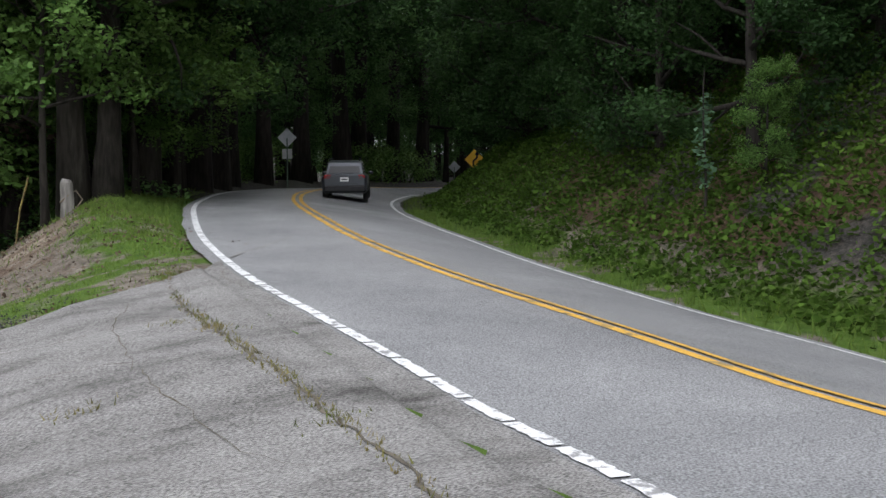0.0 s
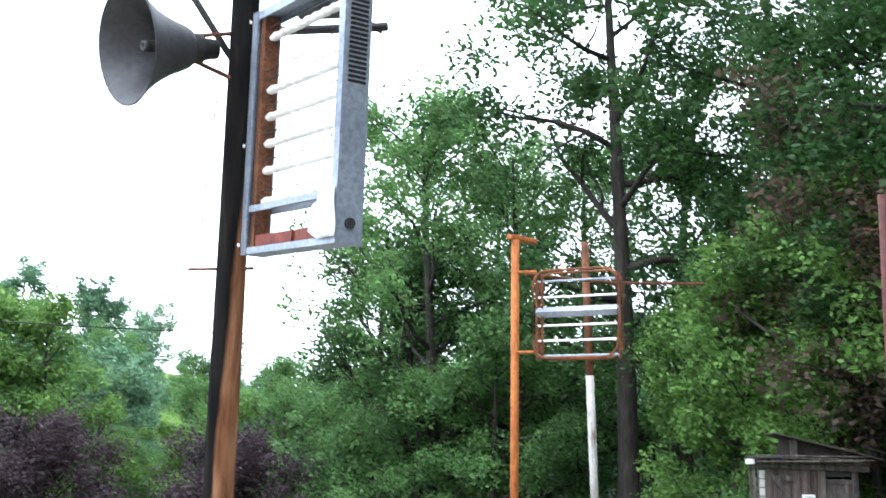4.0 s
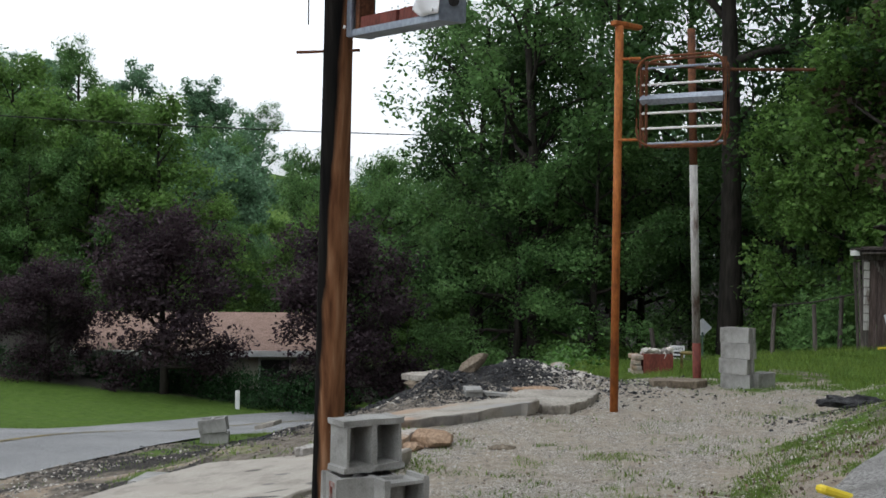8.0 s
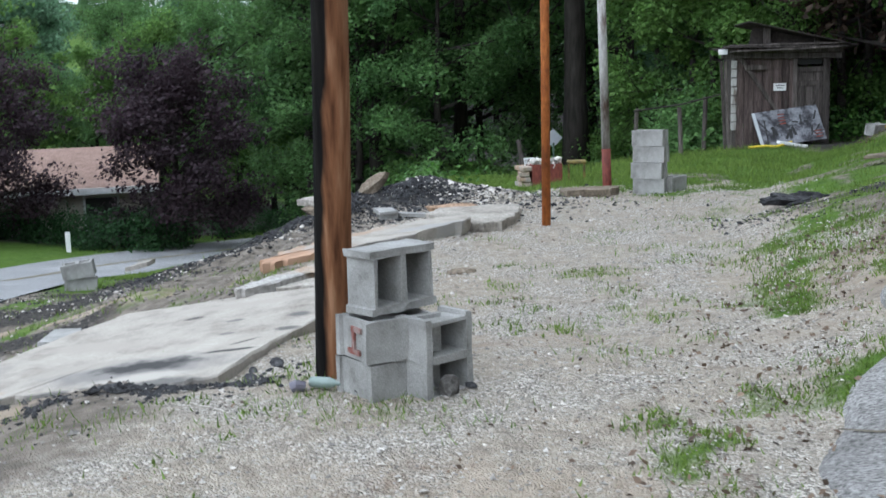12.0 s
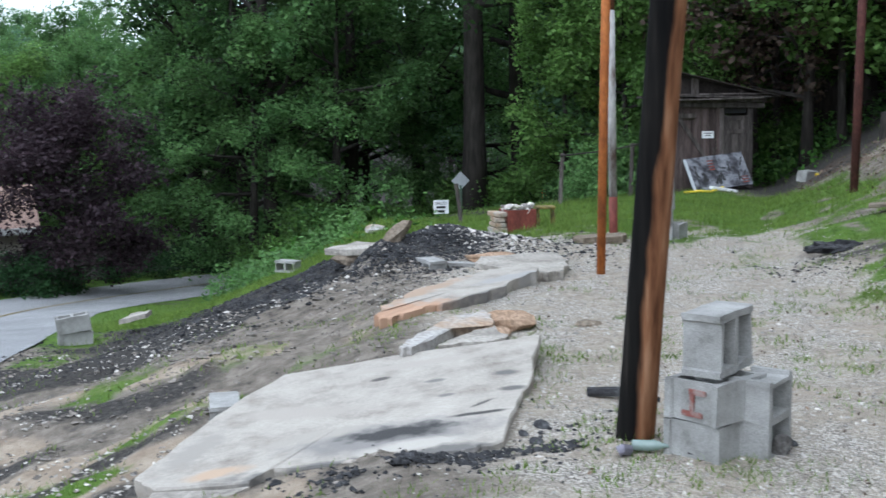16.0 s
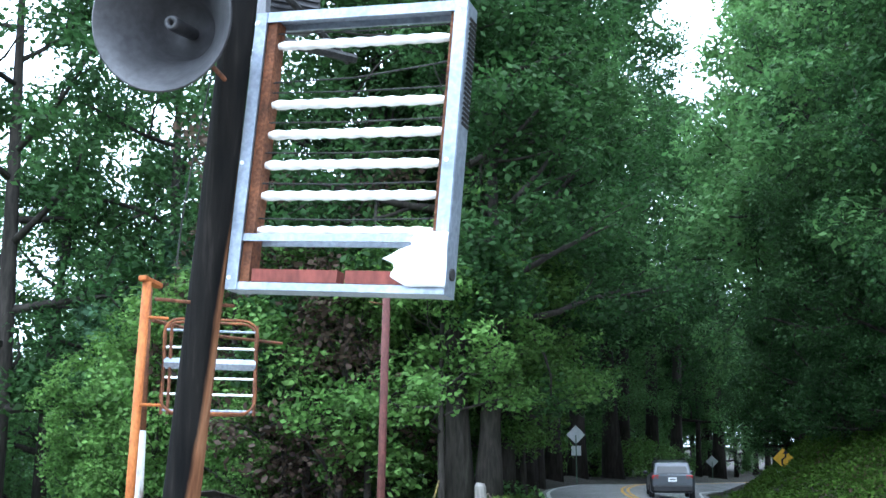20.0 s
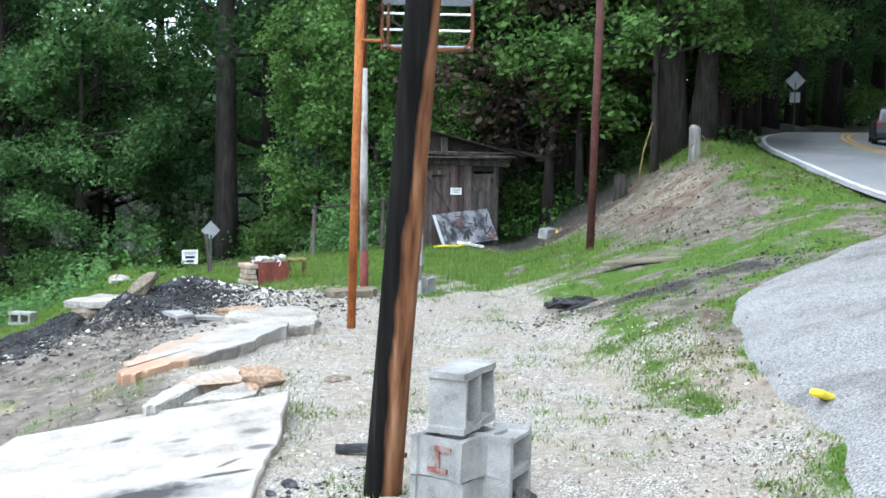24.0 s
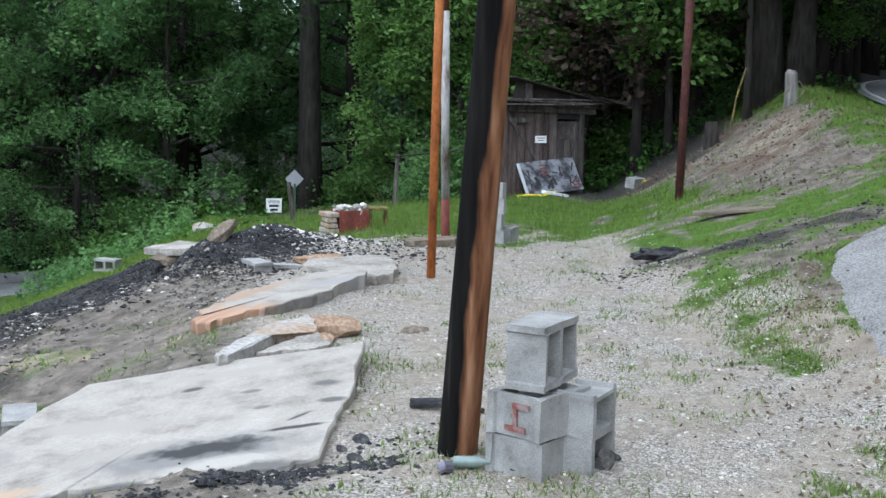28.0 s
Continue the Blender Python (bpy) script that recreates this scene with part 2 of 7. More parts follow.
M_SLAB_CLAY = material("clay_stained_slab", [(0.33, (0.30, 0.17, 0.095)), (0.42, (0.34, 0.26, 0.19)), (0.52, (0.36, 0.34, 0.31)), (0.7, (0.44, 0.43, 0.41))], rough=0.93, scale=1.3, detail=9, bump=0.6, bump_scale=26, fine=0.2)
M_RUST_MID = material("weathered_rust", [(0.3, (0.07, 0.03, 0.016)), (0.55, (0.17, 0.062, 0.024)), (0.75, (0.30, 0.11, 0.035))], rough=0.8, scale=6, detail=8, bump=0.35, fine=0.3)
M_RUST_ORANGE = material("orange_rusty_paint", [(0.3, (0.15, 0.045, 0.015)), (0.5, (0.33, 0.105, 0.024)), (0.8, (0.42, 0.16, 0.045))], rough=0.75, scale=5, detail=8, bump=0.3, stretch=(1, 1, 0.4), fine=0.2)
M_RUST_DARK = material("dark_rust", [(0.3, (0.05, 0.024, 0.014)), (0.6, (0.15, 0.06, 0.028)), (0.8, (0.24, 0.10, 0.045))], rough=0.85, scale=7, detail=8, bump=0.4, fine=0.3)
M_RUST_RED = material("rusty_red_paint", [(0.3, (0.10, 0.03, 0.022)), (0.6, (0.19, 0.052, 0.038)), (0.8, (0.24, 0.09, 0.07))], rough=0.75, scale=4, detail=8, bump=0.25, stretch=(1, 1, 0.4), fine=0.2)
M_MAROON = material("dark_maroon_rust", [(0.3, (0.05, 0.02, 0.017)), (0.6, (0.10, 0.036, 0.03)), (0.8, (0.15, 0.06, 0.05))], rough=0.8, scale=5, detail=8, bump=0.3, stretch=(1, 1, 0.4), fine=0.25)
M_PEELING = material("peeling_white_paint", [(0.34, (0.09, 0.06, 0.045)), (0.46, (0.33, 0.32, 0.30)), (0.75, (0.50, 0.49, 0.46))], rough=0.8, scale=5, detail=9, bump=0.3, stretch=(1, 1, 0.25), fine=0.15)
M_ALU = material("dull_aluminium", [(0.3, (0.22, 0.25, 0.30)), (0.7, (0.36, 0.40, 0.46))], rough=0.5, scale=4, metal=0.6, bump=0.1, fine=0.15)
M_TUBE = material("white_lamp_tube", [(0.3, (0.66, 0.65, 0.62)), (0.7, (0.85, 0.84, 0.82))], rough=0.35, scale=6, bump=0.05, spec=0.5)
M_WHITE_PLASTIC = material("torn_white_plastic", [(0.3, (0.68, 0.69, 0.71)), (0.7, (0.84, 0.84, 0.85))], rough=0.5, scale=4, bump=0.3, bump_scale=9, spec=0.5)
M_HORN = material("grey_horn_metal", [(0.3, (0.035, 0.035, 0.038)), (0.7, (0.075, 0.075, 0.08))], rough=0.45, scale=3, bump=0.1, metal=0.2, fine=0.15)
M_BLACK_IRON = material("black_iron", [(0.3, (0.012, 0.012, 0.012)), (0.7, (0.035, 0.033, 0.03))], rough=0.7, scale=6, bump=0.3, fine=0.3)
M_OLD_WOOD = material("grey_weathered_boards", [(0.3, (0.03, 0.025, 0.022)), (0.5, (0.08, 0.068, 0.061)), (0.75, (0.165, 0.147, 0.134))], rough=0.95, scale=2.6, detail=9, bump=0.8, bump_scale=22, stretch=(4, 4, 0.3), fine=0.35, random_tint=0.4)
M_RED_WOOD = material("faded_red_boards", [(0.3, (0.035, 0.025, 0.022)), (0.5, (0.075, 0.055, 0.05)), (0.75, (0.13, 0.104, 0.095))], rough=0.95, scale=2.6, detail=9, bump=0.8, bump_scale=22, stretch=(4, 4, 0.3), fine=0.35, random_tint=0.35)
M_TIN = material("dark_roof_tin", [(0.3, (0.018, 0.016, 0.015)), (0.6, (0.05, 0.04, 0.034)), (0.8, (0.11, 0.075, 0.055))], rough=0.8, scale=3, bump=0.4, fine=0.3)
M_PLANK = material("damp_plank", [(0.3, (0.10, 0.08, 0.06)), (0.7, (0.24, 0.20, 0.15))], rough=0.9, scale=3, bump=0.5, stretch=(0.5, 4, 4), fine=0.2)
M_COAL = material("charred_rubble", [(0.35, (0.012, 0.012, 0.013)), (0.55, (0.034, 0.034, 0.036)), (0.75, (0.10, 0.10, 0.10))], rough=0.8, scale=9, detail=6, bump=0.5, random_tint=0.5, island=True, fine=0.3)
M_STONE = material("pale_gravel_stone", [(0.3, (0.24, 0.222, 0.192)), (0.7, (0.54, 0.51, 0.462))], rough=0.9, scale=6, bump=0.3, random_tint=0.55, island=True, fine=0.2)
M_BROWN_STONE = material("brown_field_stone", [(0.3, (0.10, 0.078, 0.055)), (0.55, (0.19, 0.155, 0.115)), (0.75, (0.30, 0.26, 0.205))], rough=0.9, scale=5, detail=8, bump=0.5, fine=0.25)
M_CLAY = material("orange_clay", [(0.3, (0.22, 0.14, 0.085)), (0.7, (0.38, 0.27, 0.185))], rough=0.95, scale=4, bump=0.6, fine=0.25)
M_DARK_STONE = material("dark_field_stone", [(0.3, (0.05, 0.046, 0.042)), (0.55, (0.10, 0.094, 0.086)), (0.75, (0.19, 0.18, 0.165))], rough=0.92, scale=6, detail=9, bump=0.6, fine=0.25)
M_YELLOW = material("yellow_plastic", [(0.3, (0.62, 0.46, 0.02)), (0.7, (0.78, 0.62, 0.05))], rough=0.5, scale=8, bump=0.1)
M_SIGN_BACK = material("bare_sign_back", [(0.3, (0.36, 0.38, 0.39)), (0.7, (0.50, 0.52, 0.53))], rough=0.5, scale=3, metal=0.3, bump=0.05)
M_SIGN_YELLOW = material("yellow_sign_face", [(0.3, (0.70, 0.38, 0.01)), (0.7, (0.80, 0.46, 0.02))], rough=0.5, scale=3, bump=0.0)
M_BLACK = material("black_paint", [(0.3, (0.012, 0.012, 0.012)), (0.7, (0.025, 0.025, 0.025))], rough=0.5, scale=3, bump=0.0)
M_WHITE = material("white_paint", [(0.3, (0.66, 0.67, 0.66)), (0.7, (0.80, 0.80, 0.79))], rough=0.6, scale=5, bump=0.1, fine=0.08)
M_GREEN_POST = material("green_steel_post", [(0.3, (0.06, 0.10, 0.07)), (0.7, (0.11, 0.16, 0.12))], rough=0.6, scale=5, metal=0.2, bump=0.1)
M_YELLOW_DULL = material("faded_yellow_paint", [(0.4, (0.08, 0.065, 0.03)), (0.6, (0.22, 0.17, 0.05))], rough=0.7, scale=8, bump=0.1)
M_ORANGE = material("orange_plastic", [(0.3, (0.75, 0.14, 0.02)), (0.7, (0.85, 0.2, 0.04))], rough=0.5, scale=5, bump=0.0)
M_GRASS = material("grass_blades", [(0.3, (0.088, 0.152, 0.022)), (0.7, (0.172, 0.248, 0.048))], rough=0.6, scale=1.2, bump=0, random_tint=0.4, island=True, through_light=0.35)
M_VINE = material("vine_leaves", [(0.3, (0.038, 0.08, 0.011)), (0.7, (0.082, 0.142, 0.022))], rough=0.8, spec=0.1, scale=1.2, bump=0, random_tint=0.5, island=True, through_light=0.25)
M_WEED = material("weed_leaves", [(0.3, (0.035, 0.10, 0.014)), (0.7, (0.08, 0.18, 0.03))], rough=0.6, scale=1.2, bump=0, random_tint=0.45, island=True, through_light=0.3)


def stained(name, stops, stains, scale=3.0):
    """Weathered concrete with stains: each a place in the slab's own metres, its half sizes, its turn and its colour."""
    m = material(name, stops, rough=0.93, scale=scale, detail=10, bump=0.25, bump_scale=50, fine=0.07)
    n, l = m.node_tree.nodes, m.node_tree.links
    b = n["Principled BSDF"]
    colour = b.inputs["Base Color"].links[0].from_socket
    tex = n.new("ShaderNodeTexCoord")
    rag = n.new("ShaderNodeTexNoise")
    rag.inputs["Scale"].default_value, rag.inputs["Detail"].default_value = 9.0, 12
    l.new(tex.outputs["Object"], rag.inputs["Vector"])
    for (x, y), (a, c), turn, tint, ragged in stains:
        mp = n.new("ShaderNodeMapping")
        mp.vector_type = "TEXTURE"
        mp.inputs["Location"].default_value, mp.inputs["Rotation"].default_value, mp.inputs["Scale"].default_value = (x, y, 0), (0, 0, radians(turn)), (a, c, 9)
        l.new(tex.outputs["Object"], mp.inputs["Vector"])
        far = n.new("ShaderNodeVectorMath")
        far.operation = "LENGTH"
        l.new(mp.outputs["Vector"], far.inputs[0])
        wob = n.new("ShaderNodeMath")
        wob.operation = "MULTIPLY_ADD"
        wob.inputs[1].default_value = ragged
        l.new(rag.outputs["Fac"], wob.inputs[0])
        l.new(far.outputs["Value"], wob.inputs[2])
        k = n.new("ShaderNodeMapRange")
        k.inputs["From Min"].default_value, k.inputs["From Max"].default_value = 1.2 + ragged * 0.5, 0.62 + ragged * 0.5
        k.inputs["To Max"].default_value = 0.92
        l.new(wob.outputs["Value"], k.inputs["Value"])
        x2 = n.new("ShaderNodeMix")
        x2.data_type = "RGBA"
        x2.inputs["B"].default_value = (*tint, 1)
        l.new(k.outputs["Result"], x2.inputs["Factor"])
        l.new(colour, x2.inputs["A"])
        colour = x2.outputs["Result"]
    l.new(colour, b.inputs["Base Color"])
    return m


# ---- the lie of the land ----
def spline(pts, step=1.5):
    """A smooth line through points, about every step metres."""
    p = [Vector(q) for q in pts]
    p = [p[0] * 2 - p[1]] + p + [p[-1] * 2 - p[-2]]
    out = []
    for i in range(1, len(p) - 2):
        n = max(2, int((p[i + 1] - p[i]).length / step))
        for k in range(n):
            t = k / n
            a, b, c, d = p[i - 1 : i + 3]
            out.append(0.5 * (2 * b + (c - a) * t + (2 * a - 5 * b + 4 * c - d) * t * t + (3 * b - a - 3 * c + d) * t * t * t))
    return out + [p[-2]]


ROAD_NEAR, ROAD_FAR, ROAD_FALL = 2.18, 2.49, 0.149
ROAD_MID = spline([(1.2, -34, 0.0), (3.2, -18, 0.0), (5.1, -4.8, 0.06), (7.02, 2.71, 0.30), (7.48, 4.46, 0.43), (7.9, 6.21, 0.58), (8.36, 7.98, 0.75), (9.41, 11.62, 1.06), (12.15, 18.15, 1.62), (14.65, 23.04, 1.95), (17.67, 27.87, 2.27), (22.29, 33.96, 2.57), (28.04, 40.75, 2.85), (36.19, 47.58, 3.10), (48.84, 57.13, 3.56), (67.0, 69.67, 4.13), (95, 90, 6.2)])
LANE_MID = spline([(-14, -16, -1.0), (-11.5, -4, -1.0), (-9.5, 5, -1.0), (-8.35, 12.35, -1.08), (-9.38, 18.5, -1.96), (-10.0, 26.3, -2.92), (-7.2, 34.4, -3.7), (-2.5, 43.2, -4.5), (3.0, 52.0, -5.0), (6.0, 64.0, -5.4)])


def near_line(x, y, line):
    """Signed distance to the line (right of it is positive) and the line's height there."""
    best = np.full(x.shape, 1e9)
    sgn, h = np.zeros(x.shape), np.zeros(x.shape)
    for a, b in zip(line, line[1:]):
        dx, dy = b.x - a.x, b.y - a.y
        t = np.clip(((x - a.x) * dx + (y - a.y) * dy) / (dx * dx + dy * dy), 0, 1)
        ex, ey = x - a.x - t * dx, y - a.y - t * dy
        d = np.hypot(ex, ey)
        m = d < best
        best = np.where(m, d, best)
        sgn = np.where(m, np.where(ex * dy - ey * dx > 0, d, -d), sgn)
        h = np.where(m, a.z + t * (b.z - a.z), h)
    return sgn, h


def lattice(ix, iy):
    v = np.sin(ix * 127.1 + iy * 311.7) * 43758.5453
    return v - np.floor(v)


def mottle(x, y, size):
    """Smooth random values from 0 to 1 with blotches of about that size."""
    u, v = x / size, y / size
    i, j = np.floor(u), np.floor(v)
    f, g = u - i, v - j
    f, g = f * f * (3 - 2 * f), g * g * (3 - 2 * g)
    return (lattice(i, j) * (1 - f) + lattice(i + 1, j) * f) * (1 - g) + (lattice(i, j + 1) * (1 - f) + lattice(i + 1, j + 1) * f) * g


def ease(v, a, b):
    t = np.clip((v - a) / (b - a), 0, 1)
    return t * t * (3 - 2 * t)


def soft_min(a, b, k=0.25):
    h = np.clip(0.5 + 0.5 * (b - a) / k, 0, 1)
    return b * (1 - h) + a * h - k * h * (1 - h)


def land(x, y):
    """Height of the ground."""
    x, y = np.asarray(x, float), np.asarray(y, float)
    yard = -0.1 - 0.007 * np.clip(y, 0, 20)
    brow = 14 + 2.0 * np.clip(x, -1, 5)
    yard = yard - 0.06 * np.maximum(0, y - brow) * ease(y, 13, 16) - 0.12 * np.maximum(0, y - 26)
    yard = np.maximum(yard, -5.5)
    dl, hl = near_line(x, y, LANE_MID)
    dr, hr = near_line(x, y, ROAD_MID)
    left = yard - (0.29 + 0.06 * ease(y, 10, 15) + 0.13 * ease(y, 16.5, 24)) * np.maximum(0, -2.3 - x)
    left = -soft_min(-left, -(hl - 0.05 + 0.05 * np.clip(-dl - 2.4, 0, 25)), 0.3)
    left = left - ease(3.1 - np.abs(dl), 0, 0.6) * np.maximum(0, left - hl + 0.06)
    left = left - 0.06 * ease(1.95 - np.abs(dl), 0, 0.25)
    z = np.where(x < -1.0, left, yard)
    foot = np.interp(y, [-10, 5, 8, 10, 12, 15.7, 18, 20.4, 24, 40], [1.0, 1.0, 1.15, 1.45, 1.95, 3.0, 3.8, 5.2, 6.5, 12])
    bank = yard + 0.27 * np.maximum(0, x - foot) + 0.3 * np.maximum(0, x - 4.8 - 0.25 * np.maximum(0, y - 19)) * ease(y, 12.5, 15.5)
    verge = np.clip(0.25 * (-dr - 2.8), 0, 0.4) * ease(y, 13.5, 17)
    z = np.where(x > 1.0, soft_min(bank, hr + 0.06 + verge, 0.3), z)
    out = np.maximum(0, dr - 2.8)
    cut = 0.12 * np.minimum(out, 1.0) + 0.72 * np.clip(out - 1.0, 0, 14) + 0.3 * np.maximum(0, out - 15)
    z = np.where(dr > -2.6, hr - 0.03 - ROAD_FALL * np.clip(dr, 0, 3.4) + cut, z)
    z = z + 0.24 * np.clip(-24 - x, 0, 70) * ease(y, 8, 40) + 0.10 * np.clip(y - 70, 0, 45) * ease(-dr, 20, 40)
    def heap(cx, cy, rx, ry, h):
        return h * np.exp(-(((x - cx) / rx) ** 2 + ((y - cy) / ry) ** 2))

    z = z + heap(-1.55, 13.3, 0.5, 0.55, 0.27) + heap(-2.3, 12.0, 0.34, 0.4, 0.22) + heap(-0.75, 13.15, 0.42, 0.35, 0.13) + heap(-2.2, 12.9, 0.5, 0.4, 0.1) + heap(-3.2, 13.4, 0.8, 0.6, 0.1)
    z = z - heap(-2.6, 6.4, 1.0, 0.75, 0.14) - heap(-1.75, 7.2, 0.5, 0.45, 0.06) - heap(-3.3, 6.5, 0.5, 0.8, 0.05) - heap(-2.2, 5.6, 0.8, 0.28, 0.06)
    rough = (mottle(x, y, 0.9) - 0.5) * 0.07 + (mottle(x + 7, y, 0.33) - 0.5) * 0.035
    wild = (mottle(x, y + 9, 2.3) - 0.5) * 0.5
    ok = (np.abs(dr) > 3.0) & (np.abs(dl) > 2.5)
    lumpy = ease(x, 4.4, 5.6) * ease(8.6 - x, 0, 1) * ease(y, 12, 14) * ease(20 - y, 0, 1.5)
    lumpy = np.maximum(lumpy, ease(-2.0 - x, 0, 0.8) * ease(x + 6.5, 0, 1) * ease(y, 3, 5) * ease(15 - y, 0, 2) * 1.5)
    return z + np.where(ok, rough, 0) + wild * ease(dr, 4.2, 6.5) + lumpy * ease(np.abs(dl), 2.1, 2.7) * ((mottle(x + 3, y - 8, 0.6) - 0.5) * 0.07 + (mottle(x, y, 0.25) - 0.5) * 0.05)


def drop(x, y):
    return float(land(np.array([x]), np.array([y]))[0])


def drive_edge(y):
    return np.interp(y, [-8, 1, 3.3, 3.6, 4.0, 4.45, 4.7, 5.07, 5.44, 6.0, 6.4, 6.85, 7.4, 7.8, 8.8, 9.1, 9.4, 9.9, 10.6, 11.4, 13.9], [0.6, 0.75, 0.85, 0.84, 0.83, 0.98, 1.03, 1.23, 1.47, 1.55, 1.66, 1.8, 2.05, 2.32, 2.8, 3.3, 4.2, 5.3, 6.3, 6.9, 9.3])


def zones(x, y):
    """How much grass, gravel, clay and char cover the ground; char also carries painted tree shade."""
    dl, _ = near_line(x, y, LANE_MID)
    dr, _ = near_line(x, y, ROAD_MID)
    n1, n2, n3 = mottle(x, y, 1.3), mottle(x + 31, y + 17, 0.42), mottle(x - 13, y + 5, 3.1)
    blot = 0.5 * n1 + 0.35 * n2 + 0.15 * n3 - 0.5
    yard_edge = np.interp(y, [-6, 4, 8, 11, 13.5, 15], [1.2, 1.6, 2.2, 2.3, 2.6, 3.0])
    gravel = ease(yard_edge - x + blot * 2.2, -0.5, 0.7) * ease(15.2 - y + blot * 3, -0.8, 0.8) * ease(x + 2.0 + blot, -0.6, 0.5)
    gravel = np.maximum(gravel, ease(0.8 - np.abs(y - 13.4 - 0.02 * x) + blot, -0.2, 0.6) * ease(x, -1, 0.5) * ease(3.2 - x, -0.5, 0.8))
    grass = ease(y - 13.6 + blot * 4, -0.8, 0.8) + ease(x - yard_edge - 0.1 + blot * 3.4, -0.2, 0.5) * 0.9
    grass = np.maximum(grass, ease(dl, -99, -2.7) * 0 + ease(-dl, 2.0, 2.4))
    grass = np.maximum(grass, ease(3.3 - dl + blot * 1.5, -0.2, 0.4) * ease(dl, 1.9, 2.2) * ease(y, 9, 14))
    grass = np.clip(grass, 0, 1) * (1 - 0.6 * ease(blot, 0.05, 0.25) * ease(16 - y, 0, 4))
    clump = ease(mottle(x + 51, y + 13, 0.36) + 0.5 * (n1 - 0.5), 0.4, 0.68)
    grass = grass * (1 - (1 - clump) * ease(4.6 - x, 0, 1) * ease(11.5 - y, 0, 1.5) * ease(x, -2, -1))
    small = ease(mottle(x + 5, y - 7, 0.17) + 0.4 * (n1 - 0.5), 0.42, 0.66)
    grass = grass * (1 - (1 - 0.9 * small) * ease(8.5 - y, 0, 2) * ease(2.6 - x, 0, 0.8))
    tufts = ease(n2, 0.42, 0.66) * ease(n1, 0.25, 0.55) * (0.18 + 0.9 * ease(x - 0.12 * (y - 4), -0.7, 1.0) + 0.45 * ease(-1.9 - x, 0, 1)) * (1 - 0.5 * ease(y, 8, 11)) * (0.35 + 0.65 * ease(y, 2.8, 4.4))
    grass = np.maximum(grass, tufts * ease(x, -8, -6))
    rim = np.minimum(drive_edge(y), 2.5)
    inside = ease(rim - x, -0.1, 0.1) * ease(x + 2.2 + 2.6 * ease(5.7 - y, 0, 0.4), 0, 0.5) * ease(11.2 - y, 0, 1.2)
    near_rim = ease(1.3 - (rim - x), 0, 1.0)
    sprigs = 0.55 * mottle(x + 5, y - 7, 0.42) + 0.45 * mottle(x - 3, y + 2, 0.13) + 0.16 * near_rim
    grass = grass * (1 - inside) + inside * (0.35 + 0.4 * near_rim) * ease(sprigs, 0.56, 0.76) * (0.3 + 0.7 * ease(y, 2.8, 4.2))
    along, across = (x - 2.35) * 0.36 + (y - 9.2) * 0.93, (x - 2.35) * 0.93 - (y - 9.2) * 0.36
    grass = np.maximum(grass, 0.9 * ease(1 - np.hypot(along / 2.2, across / 0.72) + blot * 1.3, 0, 0.45) * ease(mottle(x + 51, y + 13, 0.2) + 0.3 * n1, 0.3, 0.6))
    bare = ease(0.6 * mottle(x - 9, y + 21, 0.38) + 0.4 * mottle(x + 1, y, 0.13), 0.3, 0.55)
    grass = grass * (1 - (1 - bare) * 0.75 * ease(18.5 - y, 0, 3) * ease(dl, 3.5, 5))
    bank = ease(x, 4.6, 5.6) * ease(6.9 + 0.3 * (y - 15.5) - x + blot, -0.3, 0.8) * ease(y, 12.0, 13.8) * ease(21.0 - y, -0.5, 1.0)
    clay = bank * (0.38 + 0.9 * blot) + ease(-1.9 - x, 0, 1.0) * ease(n1 + n2, 1.1, 1.4) * ease(11 - y, 0, 2) * 0.7
    grass = grass * (1 - bank * (0.75 + 0.25 * ease(n2, 0.3, 0.6)))
    slope = ease(dr, 3.6, 4.8)
    grass = grass * (1 - 0.9 * slope)
    clay = np.maximum(clay, 0.5 * ease(mottle(x + 3, y - 21, 0.75) + 0.5 * blot, 0.34, 0.64) * ease(2.3 - np.abs(x - 0.6), 0, 1) * ease(11 - y, 0, 4))
    band = np.sin((y - 0.25 * x) * 4.2 + 7 * n1 + 3 * n3) + 1.1 * (n2 - 0.5)
    bands = ease(-2.9 - 0.12 * (y - 6) - x, 0, 0.8) * ease(x + 8, 0, 1.5) * ease(10.8 - y, 0, 2) * ease(y, 4.6, 5.4)
    clay = np.maximum(clay, bands * ease(-band, -0.5, 0.3))
    grass = np.maximum(grass, bands * 0.9 * ease(mottle(x + 2, y + 40, 0.55) + 0.4 * (n2 - 0.5), 0.62, 0.78))
    # dark wood floor; its slope term paints in the shade of the canopy
    floor_and_shade = ease(y - 23.5 - 0.4 * np.maximum(0, -x) + blot * 3, 0, 2) * ease(x + 4, 0, 4) + slope * 0.95 + ease(y - 28.3 - 0.12 * (x + 20), 0, 1.5) * ease(-4 - x, 0, 1) * ease(np.abs(dl), 3.0, 4.0) * ease(52 - y, 0, 6)
    char = ease(1.5 - np.hypot((x + 3.0) / 2.2, (y - 13.4 - (x + 3) * 0.3) / 1.5) + blot * 1.2, 0, 0.6)
    char = np.maximum(char, ease(0.24 - np.abs(y - 5.25) + blot * 0.6, 0, 0.3) * ease(-1.4 - x, 0, 0.5) * ease(x + 3.0, 0, 0.5))
    char = np.maximum(char, 0.75 * ease(0.5 - np.abs(y - 10.5 + 0.1 * (x - 2)) + blot * 1.6, 0, 0.6) * ease(x, 1.5, 2.2) * ease(4.4 - x, 0, 0.5))
